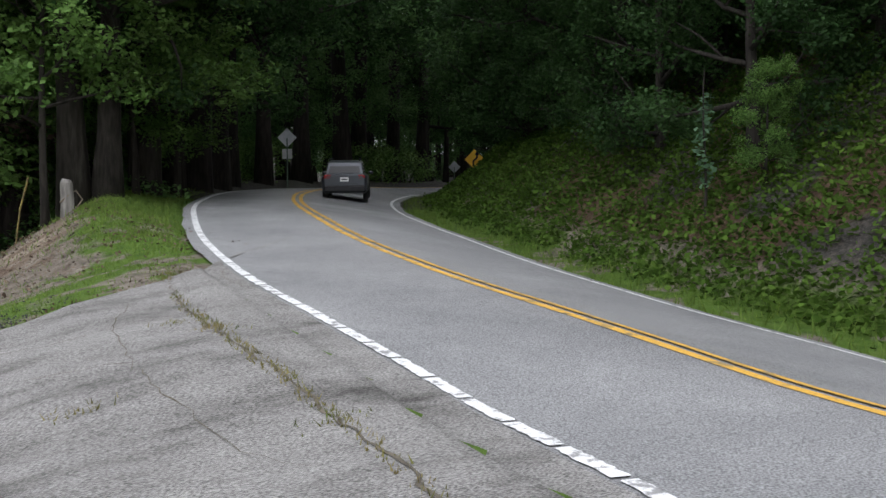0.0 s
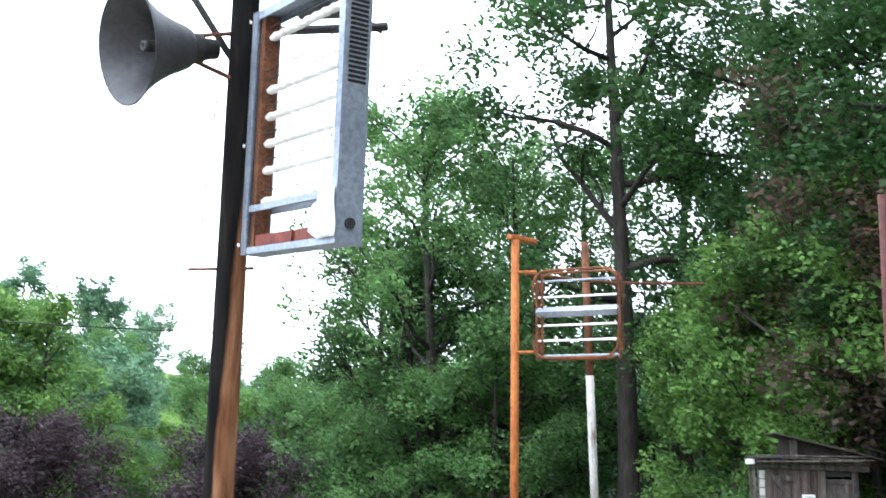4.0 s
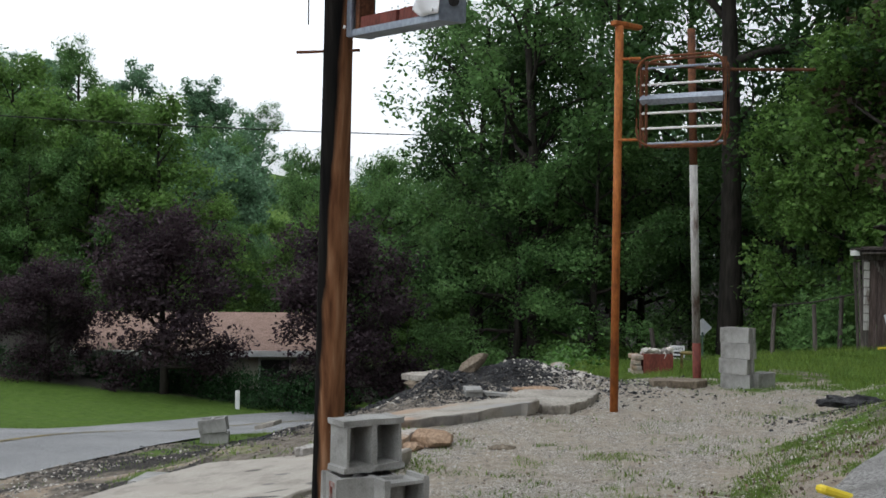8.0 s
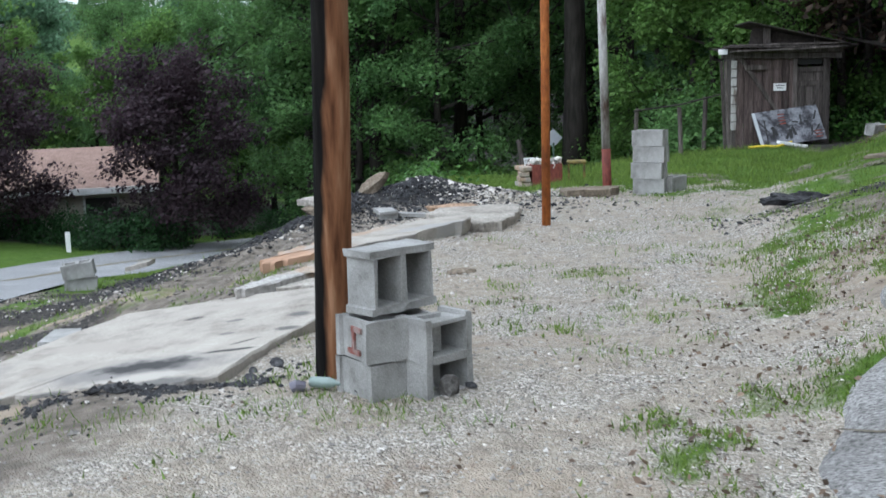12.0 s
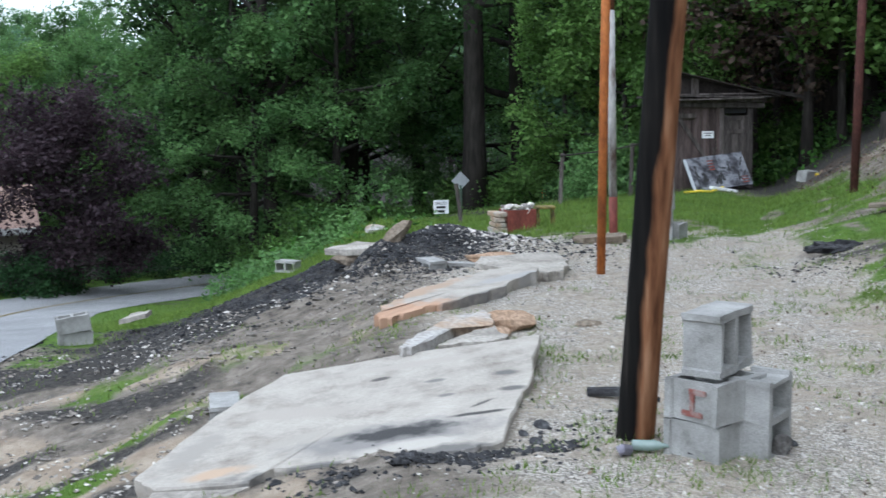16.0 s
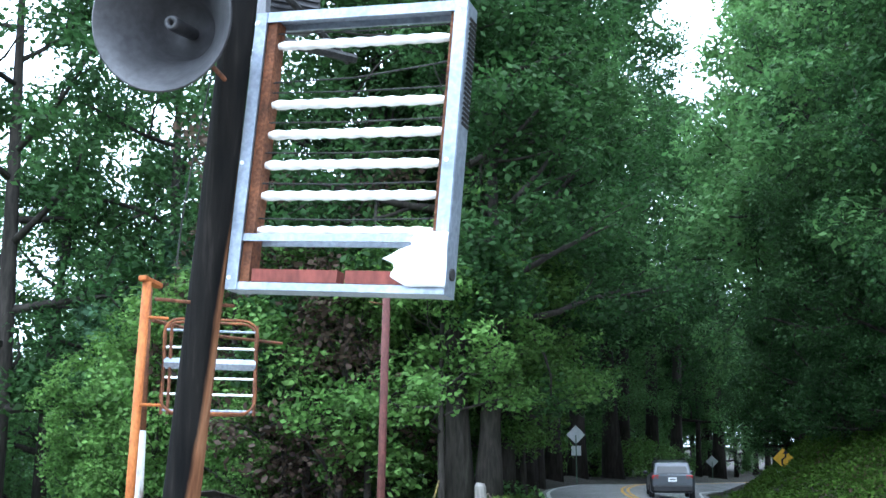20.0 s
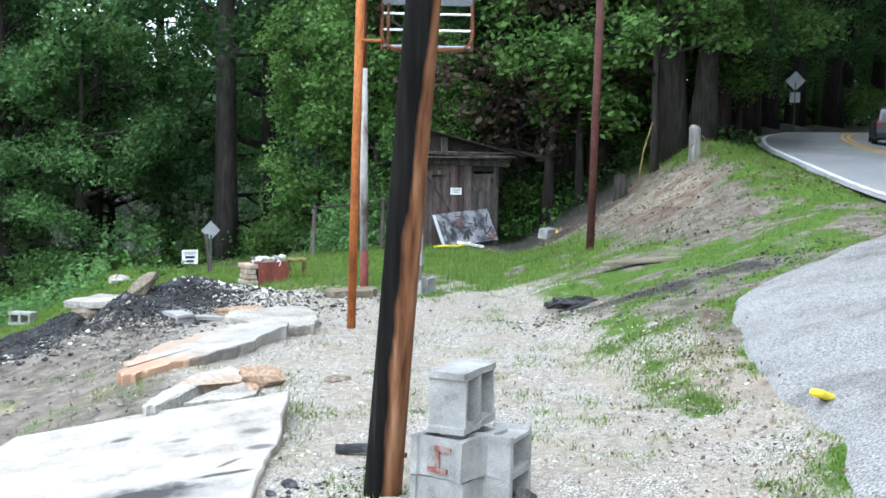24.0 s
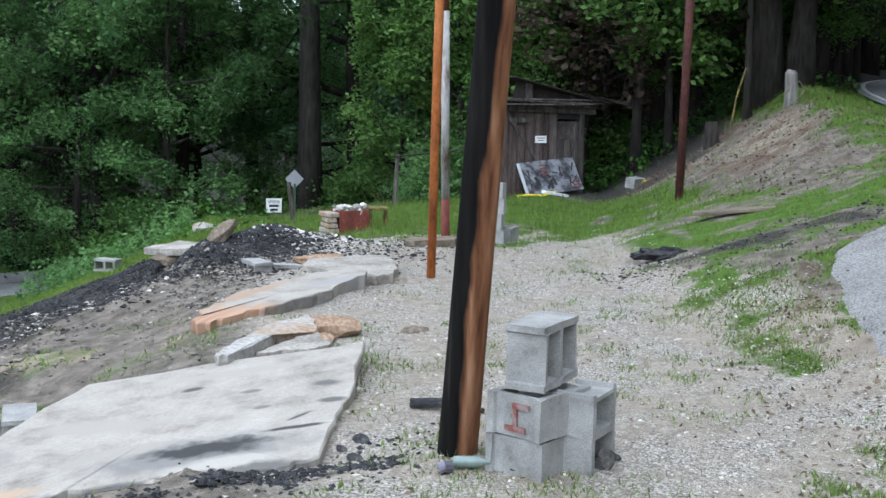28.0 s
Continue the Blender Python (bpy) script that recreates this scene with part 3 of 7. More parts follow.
    char = np.maximum(char, 0.65 * ease(blot + 0.02, 0.1, 0.28) * ease(-1.6 - x, 0, 0.6) * ease(x + 8.5, 0, 1) * (0.25 + 0.75 * ease(y, 9, 11)))
    char = np.maximum(char, bands * ease(band, 0.35, 0.9) * 0.8)
    char = np.maximum(char, 0.12 * ease(3.2 - y + blot * 2, -0.2, 0.6) * ease(np.abs(x + 0.3), 2.4, 1.6))
    char = np.maximum(char, 0.85 * ease(1.3 - np.abs(y - 11.6 - 0.5 * (x + 4.5)) + blot * 1.8, 0, 0.5) * ease(-2.4 - x, 0, 0.6) * ease(x + 7, 0, 1))
    litter = 0.62 * ease(n2, 0.25, 0.6) * ease(0.22 - np.abs(x - drive_edge(y) + 0.2) + blot * 0.9, 0, 0.35) * ease(12.5 - y, 0, 1)
    litter = np.maximum(litter, bank * 0.55 * ease(n2, 0.25, 0.65))
    # tree shade on the bank, painted dark through char, with thinner grass
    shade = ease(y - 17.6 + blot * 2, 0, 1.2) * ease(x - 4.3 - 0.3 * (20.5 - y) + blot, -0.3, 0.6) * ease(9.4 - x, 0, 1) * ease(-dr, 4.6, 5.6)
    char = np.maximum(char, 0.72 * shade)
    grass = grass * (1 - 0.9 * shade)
    litter = np.maximum(litter, slope * 0.8 * ease(n1, 0.25, 0.5))
    return np.clip(grass * (1 - 0.8 * char) * (1 - litter), 0, 1), np.clip(gravel, 0, 1), np.clip(clay, 0, 1), np.clip(np.maximum(char, floor_and_shade * 0.7), 0, 1), np.clip(litter, 0, 1)


def steps(a, b, fine, lo, hi):
    """Coordinates: fine between a and b, ever coarser out to lo and hi."""
    mid = list(np.arange(a, b + 1e-6, fine))
    s, v, up = fine, b, []
    while v < hi:
        s *= 1.13
        v += s
        up.append(v)
    s, v, down = fine, a, []
    while v > lo:
        s *= 1.13
        v -= s
        down.append(v)
    return np.array(down[::-1] + mid + up)


def ground_material():
    m = bpy.data.materials.new("yard_ground")
    m.use_nodes = True
    n, l = m.node_tree.nodes, m.node_tree.links
    b = n["Principled BSDF"]
    b.inputs["Roughness"].default_value, b.inputs["Specular IOR Level"].default_value = 0.95, 0.2
    tex = n.new("ShaderNodeTexCoord")

    def speckle(scale, detail=6):
        t = n.new("ShaderNodeTexNoise")
        t.inputs["Scale"].default_value, t.inputs["Detail"].default_value, t.inputs["Roughness"].default_value = scale, detail, 0.7
        l.new(tex.outputs["Object"], t.inputs["Vector"])
        return t.outputs["Fac"]

    def ramp(fac, stops):
        r = n.new("ShaderNodeValToRGB")
        while len(r.color_ramp.elements) < len(stops):
            r.color_ramp.elements.new(0.5)
        for e, (p, c) in zip(r.color_ramp.elements, stops):
            e.position, e.color = p, (*c, 1)
        l.new(fac, r.inputs["Fac"])
        return r.outputs["Color"]

    def over(under, top, name):
        a = n.new("ShaderNodeAttribute")
        a.attribute_name = name
        s = n.new("ShaderNodeMath")
        s.operation = "ADD"
        l.new(a.outputs["Fac"], s.inputs[0])
        k = n.new("ShaderNodeMapRange")
        k.inputs["To Min"].default_value, k.inputs["To Max"].default_value = -0.45, 0.45
        l.new(breakup, k.inputs["Value"])
        l.new(k.outputs["Result"], s.inputs[1])
        e = n.new("ShaderNodeMapRange")
        e.inputs["From Min"].default_value, e.inputs["From Max"].default_value = 0.34, 0.66
        l.new(s.outputs["Value"], e.inputs["Value"])
        x = n.new("ShaderNodeMix")
        x.data_type = "RGBA"
        l.new(e.outputs["Result"], x.inputs["Factor"])
        l.new(under, x.inputs["A"])
        l.new(top, x.inputs["B"])
        return x.outputs["Result"]

    breakup = speckle(7.0, 8)

    def chips(scale):
        """Stones lying close: a random value for each, and the way to its rim."""
        v = n.new("ShaderNodeTexVoronoi")
        v.inputs["Scale"].default_value = scale
        l.new(tex.outputs["Object"], v.inputs["Vector"])
        sep = n.new("ShaderNodeSeparateColor")
        l.new(v.outputs["Color"], sep.inputs["Color"])
        return sep.outputs["Red"], v.outputs["Distance"], sep.outputs["Green"]

    chip, rim, _ = chips(100.0)
    lump_chip, lump_rim, pick = chips(42.0)
    pebble, grain = speckle(42.0, 3), speckle(1.6, 8)
    dirt = ramp(speckle(5.0, 12), [(0.3, (0.085, 0.072, 0.058)), (0.5, (0.21, 0.182, 0.148)), (0.62, (0.30, 0.265, 0.218)), (0.78, (0.42, 0.375, 0.31))])
    stone = ramp(chip, [(0.0, (0.13, 0.116, 0.096)), (0.3, (0.30, 0.274, 0.234)), (0.7, (0.48, 0.438, 0.375)), (1.0, (0.76, 0.715, 0.64))])
    chosen = n.new("ShaderNodeMath")
    chosen.operation = "GREATER_THAN"
    chosen.inputs[1].default_value = 0.52
    l.new(pick, chosen.inputs[0])
    inner = n.new("ShaderNodeMath")
    inner.operation = "LESS_THAN"
    inner.inputs[1].default_value = 0.42
    l.new(lump_rim, inner.inputs[0])
    both = n.new("ShaderNodeMath")
    both.operation = "MULTIPLY"
    l.new(chosen.outputs["Value"], both.inputs[0])
    l.new(inner.outputs["Value"], both.inputs[1])
    pieces = n.new("ShaderNodeMix")
    pieces.data_type = "RGBA"
    l.new(both.outputs["Value"], pieces.inputs["Factor"])
    l.new(stone, pieces.inputs["A"])
    l.new(ramp(lump_chip, [(0.0, (0.12, 0.108, 0.09)), (0.35, (0.34, 0.314, 0.272)), (0.7, (0.54, 0.50, 0.435)), (1.0, (0.74, 0.70, 0.63))]), pieces.inputs["B"])
    clay = ramp(speckle(3.4, 10), [(0.3, (0.24, 0.18, 0.13)), (0.5, (0.38, 0.31, 0.232)), (0.75, (0.56, 0.48, 0.385))])
    char = ramp(speckle(26, 6), [(0.35, (0.028, 0.026, 0.024)), (0.6, (0.085, 0.078, 0.07)), (0.75, (0.22, 0.21, 0.20))])
    grass = ramp(speckle(5.0, 8), [(0.3, (0.058, 0.108, 0.018)), (0.52, (0.098, 0.18, 0.024)), (0.66, (0.14, 0.21, 0.045)), (0.8, (0.20, 0.19, 0.10))])
    leaf = ramp(speckle(24, 5), [(0.35, (0.07, 0.045, 0.03)), (0.6, (0.16, 0.105, 0.07)), (0.75, (0.26, 0.18, 0.13))])
    patch = n.new("ShaderNodeMapRange")
    patch.inputs["From Min"].default_value, patch.inputs["From Max"].default_value = 0.40, 0.58
    patch.inputs["To Max"].default_value = 0.8
    l.new(speckle(1.7, 10), patch.inputs["Value"])
    tan = ramp(speckle(11.0, 10), [(0.3, (0.20, 0.165, 0.125)), (0.5, (0.39, 0.335, 0.262)), (0.72, (0.58, 0.515, 0.42))])
    laid = n.new("ShaderNodeMix")
    laid.data_type = "RGBA"
    l.new(patch.outputs["Result"], laid.inputs["Factor"])
    l.new(pieces.outputs["Result"], laid.inputs["A"])
    l.new(tan, laid.inputs["B"])
    c = over(dirt, laid.outputs["Result"], "gravel")
    c = over(c, clay, "clay")
    c = over(c, grass, "grass")
    # this layer darkens burnt ground and also paints the shade under trees
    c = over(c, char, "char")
    c = over(c, leaf, "litter")
    l.new(c, b.inputs["Base Color"])
    bn = n.new("ShaderNodeBump")
    bn.inputs["Strength"].default_value, bn.inputs["Distance"].default_value = 0.8, 0.03
    mixed = n.new("ShaderNodeMath")
    mixed.operation = "SUBTRACT"
    l.new(pebble, mixed.inputs[0])
    l.new(rim, mixed.inputs[1])
    l.new(mixed.outputs["Value"], bn.inputs["Height"])
    l.new(bn.outputs["Normal"], b.inputs["Normal"])
    return m


def build_ground():
    xs, ys = steps(-10, 13, 0.2, -420, 420), steps(-5, 27, 0.2, -300, 520)
    gx, gy = np.meshgrid(xs, ys)
    x, y = gx.ravel(), gy.ravel()
    z = land(x, y)
    nx, ny = len(xs), len(ys)
    i = (np.arange(ny - 1)[:, None] * nx + np.arange(nx - 1)).ravel()
    faces = np.stack([i, i + 1, i + nx + 1, i + nx], 1)
    me = bpy.data.meshes.new("ground")
    me.from_pydata(np.stack([x, y, z], 1).tolist(), [], faces.tolist())
    me.polygons.foreach_set("use_smooth", [True] * len(me.polygons))
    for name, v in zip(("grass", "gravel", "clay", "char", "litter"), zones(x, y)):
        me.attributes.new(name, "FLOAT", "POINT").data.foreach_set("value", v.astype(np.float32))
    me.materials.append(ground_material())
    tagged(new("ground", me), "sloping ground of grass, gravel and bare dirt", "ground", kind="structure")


build_ground()


# ---- roads ----
def ribbon(line, a, b, lift, cuts=1, wear=0.0, fall=ROAD_FALL):
    """A strip beside a line, from a to b metres to its right."""
    s = Shape()
    vs = []
    for i, p in enumerate(line):
        d = (line[min(i + 1, len(line) - 1)] - line[max(i - 1, 0)])
        r = Vector((d.y, -d.x, 0)).normalized()
        for k in range(cuts + 1):
            o = a + (b - a) * k / cuts
            if wear and k in (0, cuts):
                o += rnd(-wear, wear)
            vs.append(p + r * o + Vector((0, 0, lift - fall * max(0.0, o))))
    n = cuts + 1
    s.add(vs, [(i * n + k, i * n + k + 1, i * n + n + k + 1, i * n + n + k) for i in range(len(line) - 1) for k in range(cuts)])
    return s


fine_road = spline([(p.x, p.y, p.z) for p in ROAD_MID[::2]], 0.5)
road = single("road", ribbon(fine_road, -ROAD_NEAR - 0.2, ROAD_FAR + 0.25, 0.02, 18, 0.03), M_ASPHALT, "grey worn two-lane asphalt road with a bend", "road", kind="structure", smooth=True)
fine_lane = spline([(p.x, p.y, p.z) for p in LANE_MID[::2]], 0.7)
lane = single("lower_road", ribbon(fine_lane, -2.25, 1.98, -0.048, 8, 0.05, 0.0), M_ASPHALT, "grey asphalt road below the yard", "road", kind="structure", smooth=True)
single("lower_centre_line", ribbon(fine_lane, -0.06, 0.06, -0.041, 1, 0.0, 0.0), M_YELLOW_DULL, "faded yellow centre line", "road marking", kind="structure")


def centre_line(offset):
    single("centre_line", ribbon(fine_road, offset - 0.045, offset + 0.045, 0.026, 1, 0.008), M_YELLOW_LINE, "worn yellow centre line on asphalt", "road marking", group="double centre line", kind="structure")


centre_line(-0.09)
centre_line(0.09)
single("edge_line", ribbon(fine_road, ROAD_FAR - 0.045, ROAD_FAR + 0.045, 0.026, 1, 0.008), M_WHITE_LINE, "thin white edge line by the grass", "road marking", kind="structure")


def broken_edge():
    """The near edge line: solid far off, worn into short bars near the drive."""
    s = Shape()
    line = spline([(p.x, p.y, p.z) for p in ROAD_MID[::2]], 0.05)
    start = 0
    run = 0
    for i, p in enumerate(line):
        run += 1
        gap = -4 < p.y < 15 and run > 6 + (i * 7) % 6
        if gap or i == len(line) - 1:
            if i - start > 1:
                piece = ribbon(line[start : i + 1], -ROAD_NEAR - 0.05, -ROAD_NEAR + 0.05, 0.031, 1, 0.01)
                s.add(piece.v, piece.f)
            start, run = i + 1 if gap else i, 0
    return s


single("broken_edge_line", broken_edge(), M_WHITE_LINE, "white edge line worn into short bars", "road marking", kind="structure")


def drive_top(x, y):
    """Height of the driveway's surface."""
    dr, hr = near_line(x, y, ROAD_MID)
    k = ease(dr, -4.3, -2.55)
    return np.maximum(land(x, y) + 0.035, (land(x, y) + 0.035) * (1 - k) + (hr + 0.026) * k)


def driveway():
    s = Shape()
    rows = np.arange(-8, 13.9, 0.1)
    n = 36
    vs = []
    for y in rows:
        a = float(drive_edge(y)) + (mottle(np.array([y]), np.array([3.0]), 0.35)[0] - 0.5) * 0.16 + (mottle(np.array([y]), np.array([9.0]), 1.3)[0] - 0.5) * 0.12
        b = None
        for p, q in zip(fine_road, fine_road[1:]):
            if p.y <= y <= q.y:
                b = p.x + (q.x - p.x) * (y - p.y) / (q.y - p.y) - (ROAD_NEAR + 0.08) / max(0.5, math.cos(math.atan2(q.x - p.x, q.y - p.y)))
                break
        b = max(b, a + 0.05)
        for k in range(n + 1):
            x = a + (b - a) * k / n
            vs.append((x, y, 0.0))
    arr = np.array(vs)
    z = drive_top(arr[:, 0], arr[:, 1])
    edge = np.tile(np.arange(n + 1) == 0, len(rows))
    z = z - edge * 0.06
    s.add(np.stack([arr[:, 0], arr[:, 1], z], 1).tolist(), [(i * (n + 1) + j, i * (n + 1) + j + 1, (i + 1) * (n + 1) + j + 1, (i + 1) * (n + 1) + j) for i in range(len(rows) - 1) for j in range(n)])
    return s


single("driveway", driveway(), M_DRIVE, "cracked pale grey asphalt driveway apron", "driveway", kind="structure", smooth=True)


# ---- trees ----
def leaf_arrays(centres, radii, count, size, rng, droop=0.25, flat=0.75):
    """Leaves in clumps: four corners each."""
    n = len(centres) * count
    c = np.repeat(centres, count, 0)
    r = np.repeat(radii, count)
    d = rng.normal(size=(n, 3))
    d /= np.linalg.norm(d, axis=1)[:, None]
    c = c + d * (r * rng.random(n) ** 0.45)[:, None] * np.array([1, 1, flat])
    a = rng.normal(size=(n, 3))
    a[:, 2] = a[:, 2] * 0.5 - droop
    a /= np.linalg.norm(a, axis=1)[:, None]
    up = d * 0.5 + rng.normal(size=(n, 3)) * 0.45 + np.array([0, 0, 0.8])
    b = np.cross(a, up)
    b /= np.linalg.norm(b, axis=1)[:, None] + 1e-6
    s = (size * (0.6 + 0.8 * rng.random(n)))[:, None]
    nrm = np.cross(b, a)
    v = np.stack([c - a * s * 0.5, c + b * s * 0.3 + nrm * s * 0.06, c + a * s * 0.5, c - b * s * 0.3 + nrm * s * 0.06], 1)
    return v.reshape(-1, 3)


def leaf_mesh(name, v, material):
    me = bpy.data.meshes.new(name)
    n = len(v) // 4
    me.vertices.add(len(v))
    me.vertices.foreach_set("co", v.astype(np.float32).ravel())
    me.loops.add(n * 4)
    me.loops.foreach_set("vertex_index", np.arange(n * 4, dtype=np.int32))
    me.polygons.add(n)
    me.polygons.foreach_set("loop_start", np.arange(0, n * 4, 4, dtype=np.int32))
    me.polygons.foreach_set("loop_total", np.full(n, 4, dtype=np.int32))
    me.materials.append(material)
    me.update(calc_edges=True)
    return me


def limb(shape, start, way, length, radius, rng, depth, tips):
    pts, radii = [Vector(start)], [radius]
    d = Vector(way).normalized()
    n = 4
    for k in range(n):
        d = (d + Vector(rng.normal(size=3) * 0.16) + Vector((0, 0, 0.05))).normalized()
        pts.append(pts[-1] + d * length / n)
        radii.append(radius * (1 - 0.72 * (k + 1) / n))
    shape.tube(pts, radii, 5 if depth else 6)
    tips.append((pts[-1], length))
    if depth:
        tips.append((pts[-2], length))
        for k in range(2, n + 1):
            for _ in range(2 if depth > 1 else 1):
                w = (d + Vector(rng.normal(size=3) * 0.85)).normalized()
                limb(shape, pts[k - 1], w, length * rng.uniform(0.45, 0.65), radii[k - 1] * 0.6, rng, depth - 1, tips)


def make_tree(name, label, height, spread, trunk_r, bare, seed, leaf, bark, leaves=60, size=0.26, clump=0.85, lean=0.0, limbs=11, open_crown=0.0, category="tree", group="", skirt=False):
    """A tree at the origin: a tapered, slightly bent trunk with limbs, and a crown of leaf clumps at the limb ends."""
    rng = np.random.default_rng(seed)
    trunk, tips = Shape(), []
    pts, radii = [], []
    for k in range(9):
        f = k / 8
        pts.append(Vector((lean * f * height + math.sin(f * 4 + seed) * 0.012 * height, math.cos(f * 3 + seed) * 0.012 * height - 0.012 * height * math.cos(seed), f * height * 0.93)))
        radii.append(trunk_r * (1.35 if k == 0 else 1) * (1 - 0.86 * f) + 0.01)
    pts[0].z = -0.25
    trunk.tube(pts, radii, 10, wobble=0.06)
    for k in range(limbs):
        f = bare + (0.97 - bare) * (k + rng.random() * 0.6) / limbs
        i = min(int(f * 8), 7)
        p = pts[i].lerp(pts[i + 1], f * 8 - i)
        w = k * 2.4 + rng.random()
        reach = spread * (0.55 + 0.45 * math.sin(math.pi * min(1, (f - bare) / (1 - bare) * 0.8 + 0.22))) * rng.uniform(0.75, 1.1)
        rise = 0.15 + 0.75 * (f - bare) / (1 - bare) - (0.25 if skirt else 0)
        limb(trunk, p, (math.cos(w), math.sin(w), rise), reach * 0.8, trunk_r * (1 - 0.8 * f) * 0.55 + 0.012, rng, 1, tips)
    tips.append((pts[-1], spread * 0.5))
    tree = thing(name, label, category, group=group)
    part("trunk", trunk, bark, tree, smooth=True)
    centres, radii = [], []
    for p, l in tips:
        for _ in range(2):
            if rng.random() < open_crown:
                continue
            centres.append(np.array(p) + rng.normal(size=3) * 0.28 * clump * np.array([1, 1, 0.7]))
            radii.append(clump * rng.uniform(0.6, 1.25))
    v = leaf_arrays(np.array(centres), np.array(radii), leaves, size, rng)
    ob = new("crown", leaf_mesh("crown", v, leaf))
    ob.parent = tree
    return tree


def make_bush(name, label, w, h, seed, leaf, clumps=30, leaves=110, size=0.115, category="bush", group=""):
    """A bush: several stems and a mound of leaf clumps down to the ground."""
    rng = np.random.default_rng(seed)
    stems, centres, radii = Shape(), [], []
    for k in range(clumps):
        a, r = rng.random() * 6.28, math.sqrt(rng.random()) * w * 0.42
        top = h * (0.25 + 0.75 * rng.random()) * (1 - 0.35 * (r / (w * 0.5)) ** 2)
        centres.append((math.cos(a) * r, math.sin(a) * r, max(0.12, top - 0.2 * h)))
        radii.append(0.24 * min(w, h * 1.3) * rng.uniform(0.7, 1.3))
        if k < 7:
            stems.tube([(math.cos(a) * r * 0.2, math.sin(a) * r * 0.2, -0.15), (math.cos(a) * r * 0.6, math.sin(a) * r * 0.6, top * 0.5), centres[-1]], [0.03, 0.02, 0.008], 5)
    bush = thing(name, label, category, group=group)
    part("stem", stems, M_BARK, bush)
    ob = new("foliage", leaf_mesh("foliage", leaf_arrays(np.array(centres), np.array(radii), leaves, size, rng), leaf))
    ob.parent = bush
    return bush


def plant(tree, x, y, size=1.0, turn=0.0, sink=0.0, first=[]):
    """Stands the made tree there, or a copy of it once it stands."""
    m = Matrix.LocRotScale((x, y, drop(x, y) - sink), Euler((0, 0, turn)), None)
    if tree.name in first:
        ob = copy_thing(tree, m)
    else:
        first.append(tree.name)
        tree.matrix_basis = m
        ob = tree
    ob.scale = (size, size, size)
    return ob


T_BROAD = make_tree("broadleaf_tree", "tall broadleaf tree in full green leaf", 15, 4.6, 0.30, 0.22, 3, M_LEAF[0], M_BARK, leaves=140, size=0.18, clump=0.95, limbs=15, group="woods")
T_OAK = make_tree("oak_tree", "dark green oak tree with spreading limbs", 14, 5.4, 0.34, 0.26, 8, M_LEAF[1], M_BARK, leaves=130, size=0.17, clump=0.92, limbs=15, open_crown=0.15, group="woods")
T_TALL = make_tree("tall_tree", "tall dark tree with a long bare trunk", 19, 4.8, 0.29, 0.30, 12, M_LEAF[1], M_BARK, leaves=130, size=0.18, clump=0.95, limbs=16, group="woods")
T_FRESH = make_tree("young_tree", "young tree with bright green leaves", 8.5, 2.9, 0.12, 0.10, 21, M_LEAF[2], M_BARK, leaves=110, size=0.16, clump=0.7, limbs=13, open_crown=0.15, group="woods")
# M_LEAF[3] has distance haze mixed into its colour, paler and bluer
T_BLUE = make_tree("hillside_tree", "blue-green hillside tree, distance haze tinted into its leaves", 14, 4.8, 0.26, 0.15, 30, M_LEAF[3], M_BARK, leaves=60, size=0.36, clump=1.15, limbs=14, group="woods")
T_SKIRT = make_tree("low_branched_tree", "deep green tree with layered branches to the ground", 11, 4.4, 0.22, 0.06, 37, M_LEAF[0], M_BARK, leaves=150, size=0.15, clump=0.8, limbs=19, skirt=True, open_crown=0.1, group="woods")
T_DARK = make_tree("slope_tree", "dark low-branched tree on the steep slope", 10, 4.2, 0.2, 0.05, 71, M_LEAF[1], M_BARK, leaves=140, size=0.15, clump=0.85, limbs=18, skirt=True, group="woods")
T_AIRY = make_tree("airy_tree", "tall tree with an open crown and sky gaps", 17, 4.6, 0.26, 0.25, 44, M_LEAF[0], M_BARK, leaves=120, size=0.16, clump=0.82, limbs=18, open_crown=0.22, group="woods")
T_PURPLE = make_tree("purple_leaf_tree", "round purple-leaved ornamental plum tree", 5.0, 3.0, 0.14, 0.16, 51, M_LEAF_PURPLE, M_BARK, leaves=115, size=0.13, clump=0.66, limbs=22, open_crown=0.05, group="purple trees")
T_DRY = make_tree("half_dead_tree", "thin tree with brown withered leaves", 10, 2.9, 0.12, 0.15, 58, M_LEAF_DRY, M_BARK, leaves=34, size=0.17, clump=0.7, limbs=13, open_crown=0.3, group="woods")
T_UNDER = make_tree("understory_tree", "slim understory tree with bright green leaves", 7.6, 3.0, 0.085, 0.3, 83, M_LEAF[2], M_BARK, leaves=90, size=0.15, clump=0.62, limbs=14, open_crown=0.25, group="woods")
B_GREEN = make_bush("bush", "leafy green bush at the wood's edge", 3.2, 2.4, 61, M_LEAF[0], group="undergrowth")
B_FRESH = make_bush("bright_bush", "bright green leafy bush by the road", 2.8, 2.3, 62, M_LEAF[2], group="undergrowth")
B_HEDGE = make_bush("hedge_bush", "clipped dark green hedge bush by the lawn", 3.4, 1.7, 63, M_HEDGE, clumps=34, leaves=90, size=0.12, group="hedge")
B_VINE = make_bush("vine_mound", "mound of creeping vines on the bank", 3.0, 1.1, 64, M_LEAF[1], clumps=30, leaves=70, size=0.15, group="undergrowth")

trees = random.Random(5)


def stand(tree, x, y, size=1.0, sink=0.0):
    return plant(tree, x, y, size * trees.uniform(0.94, 1.06), trees.uniform(0, 6.28), sink)


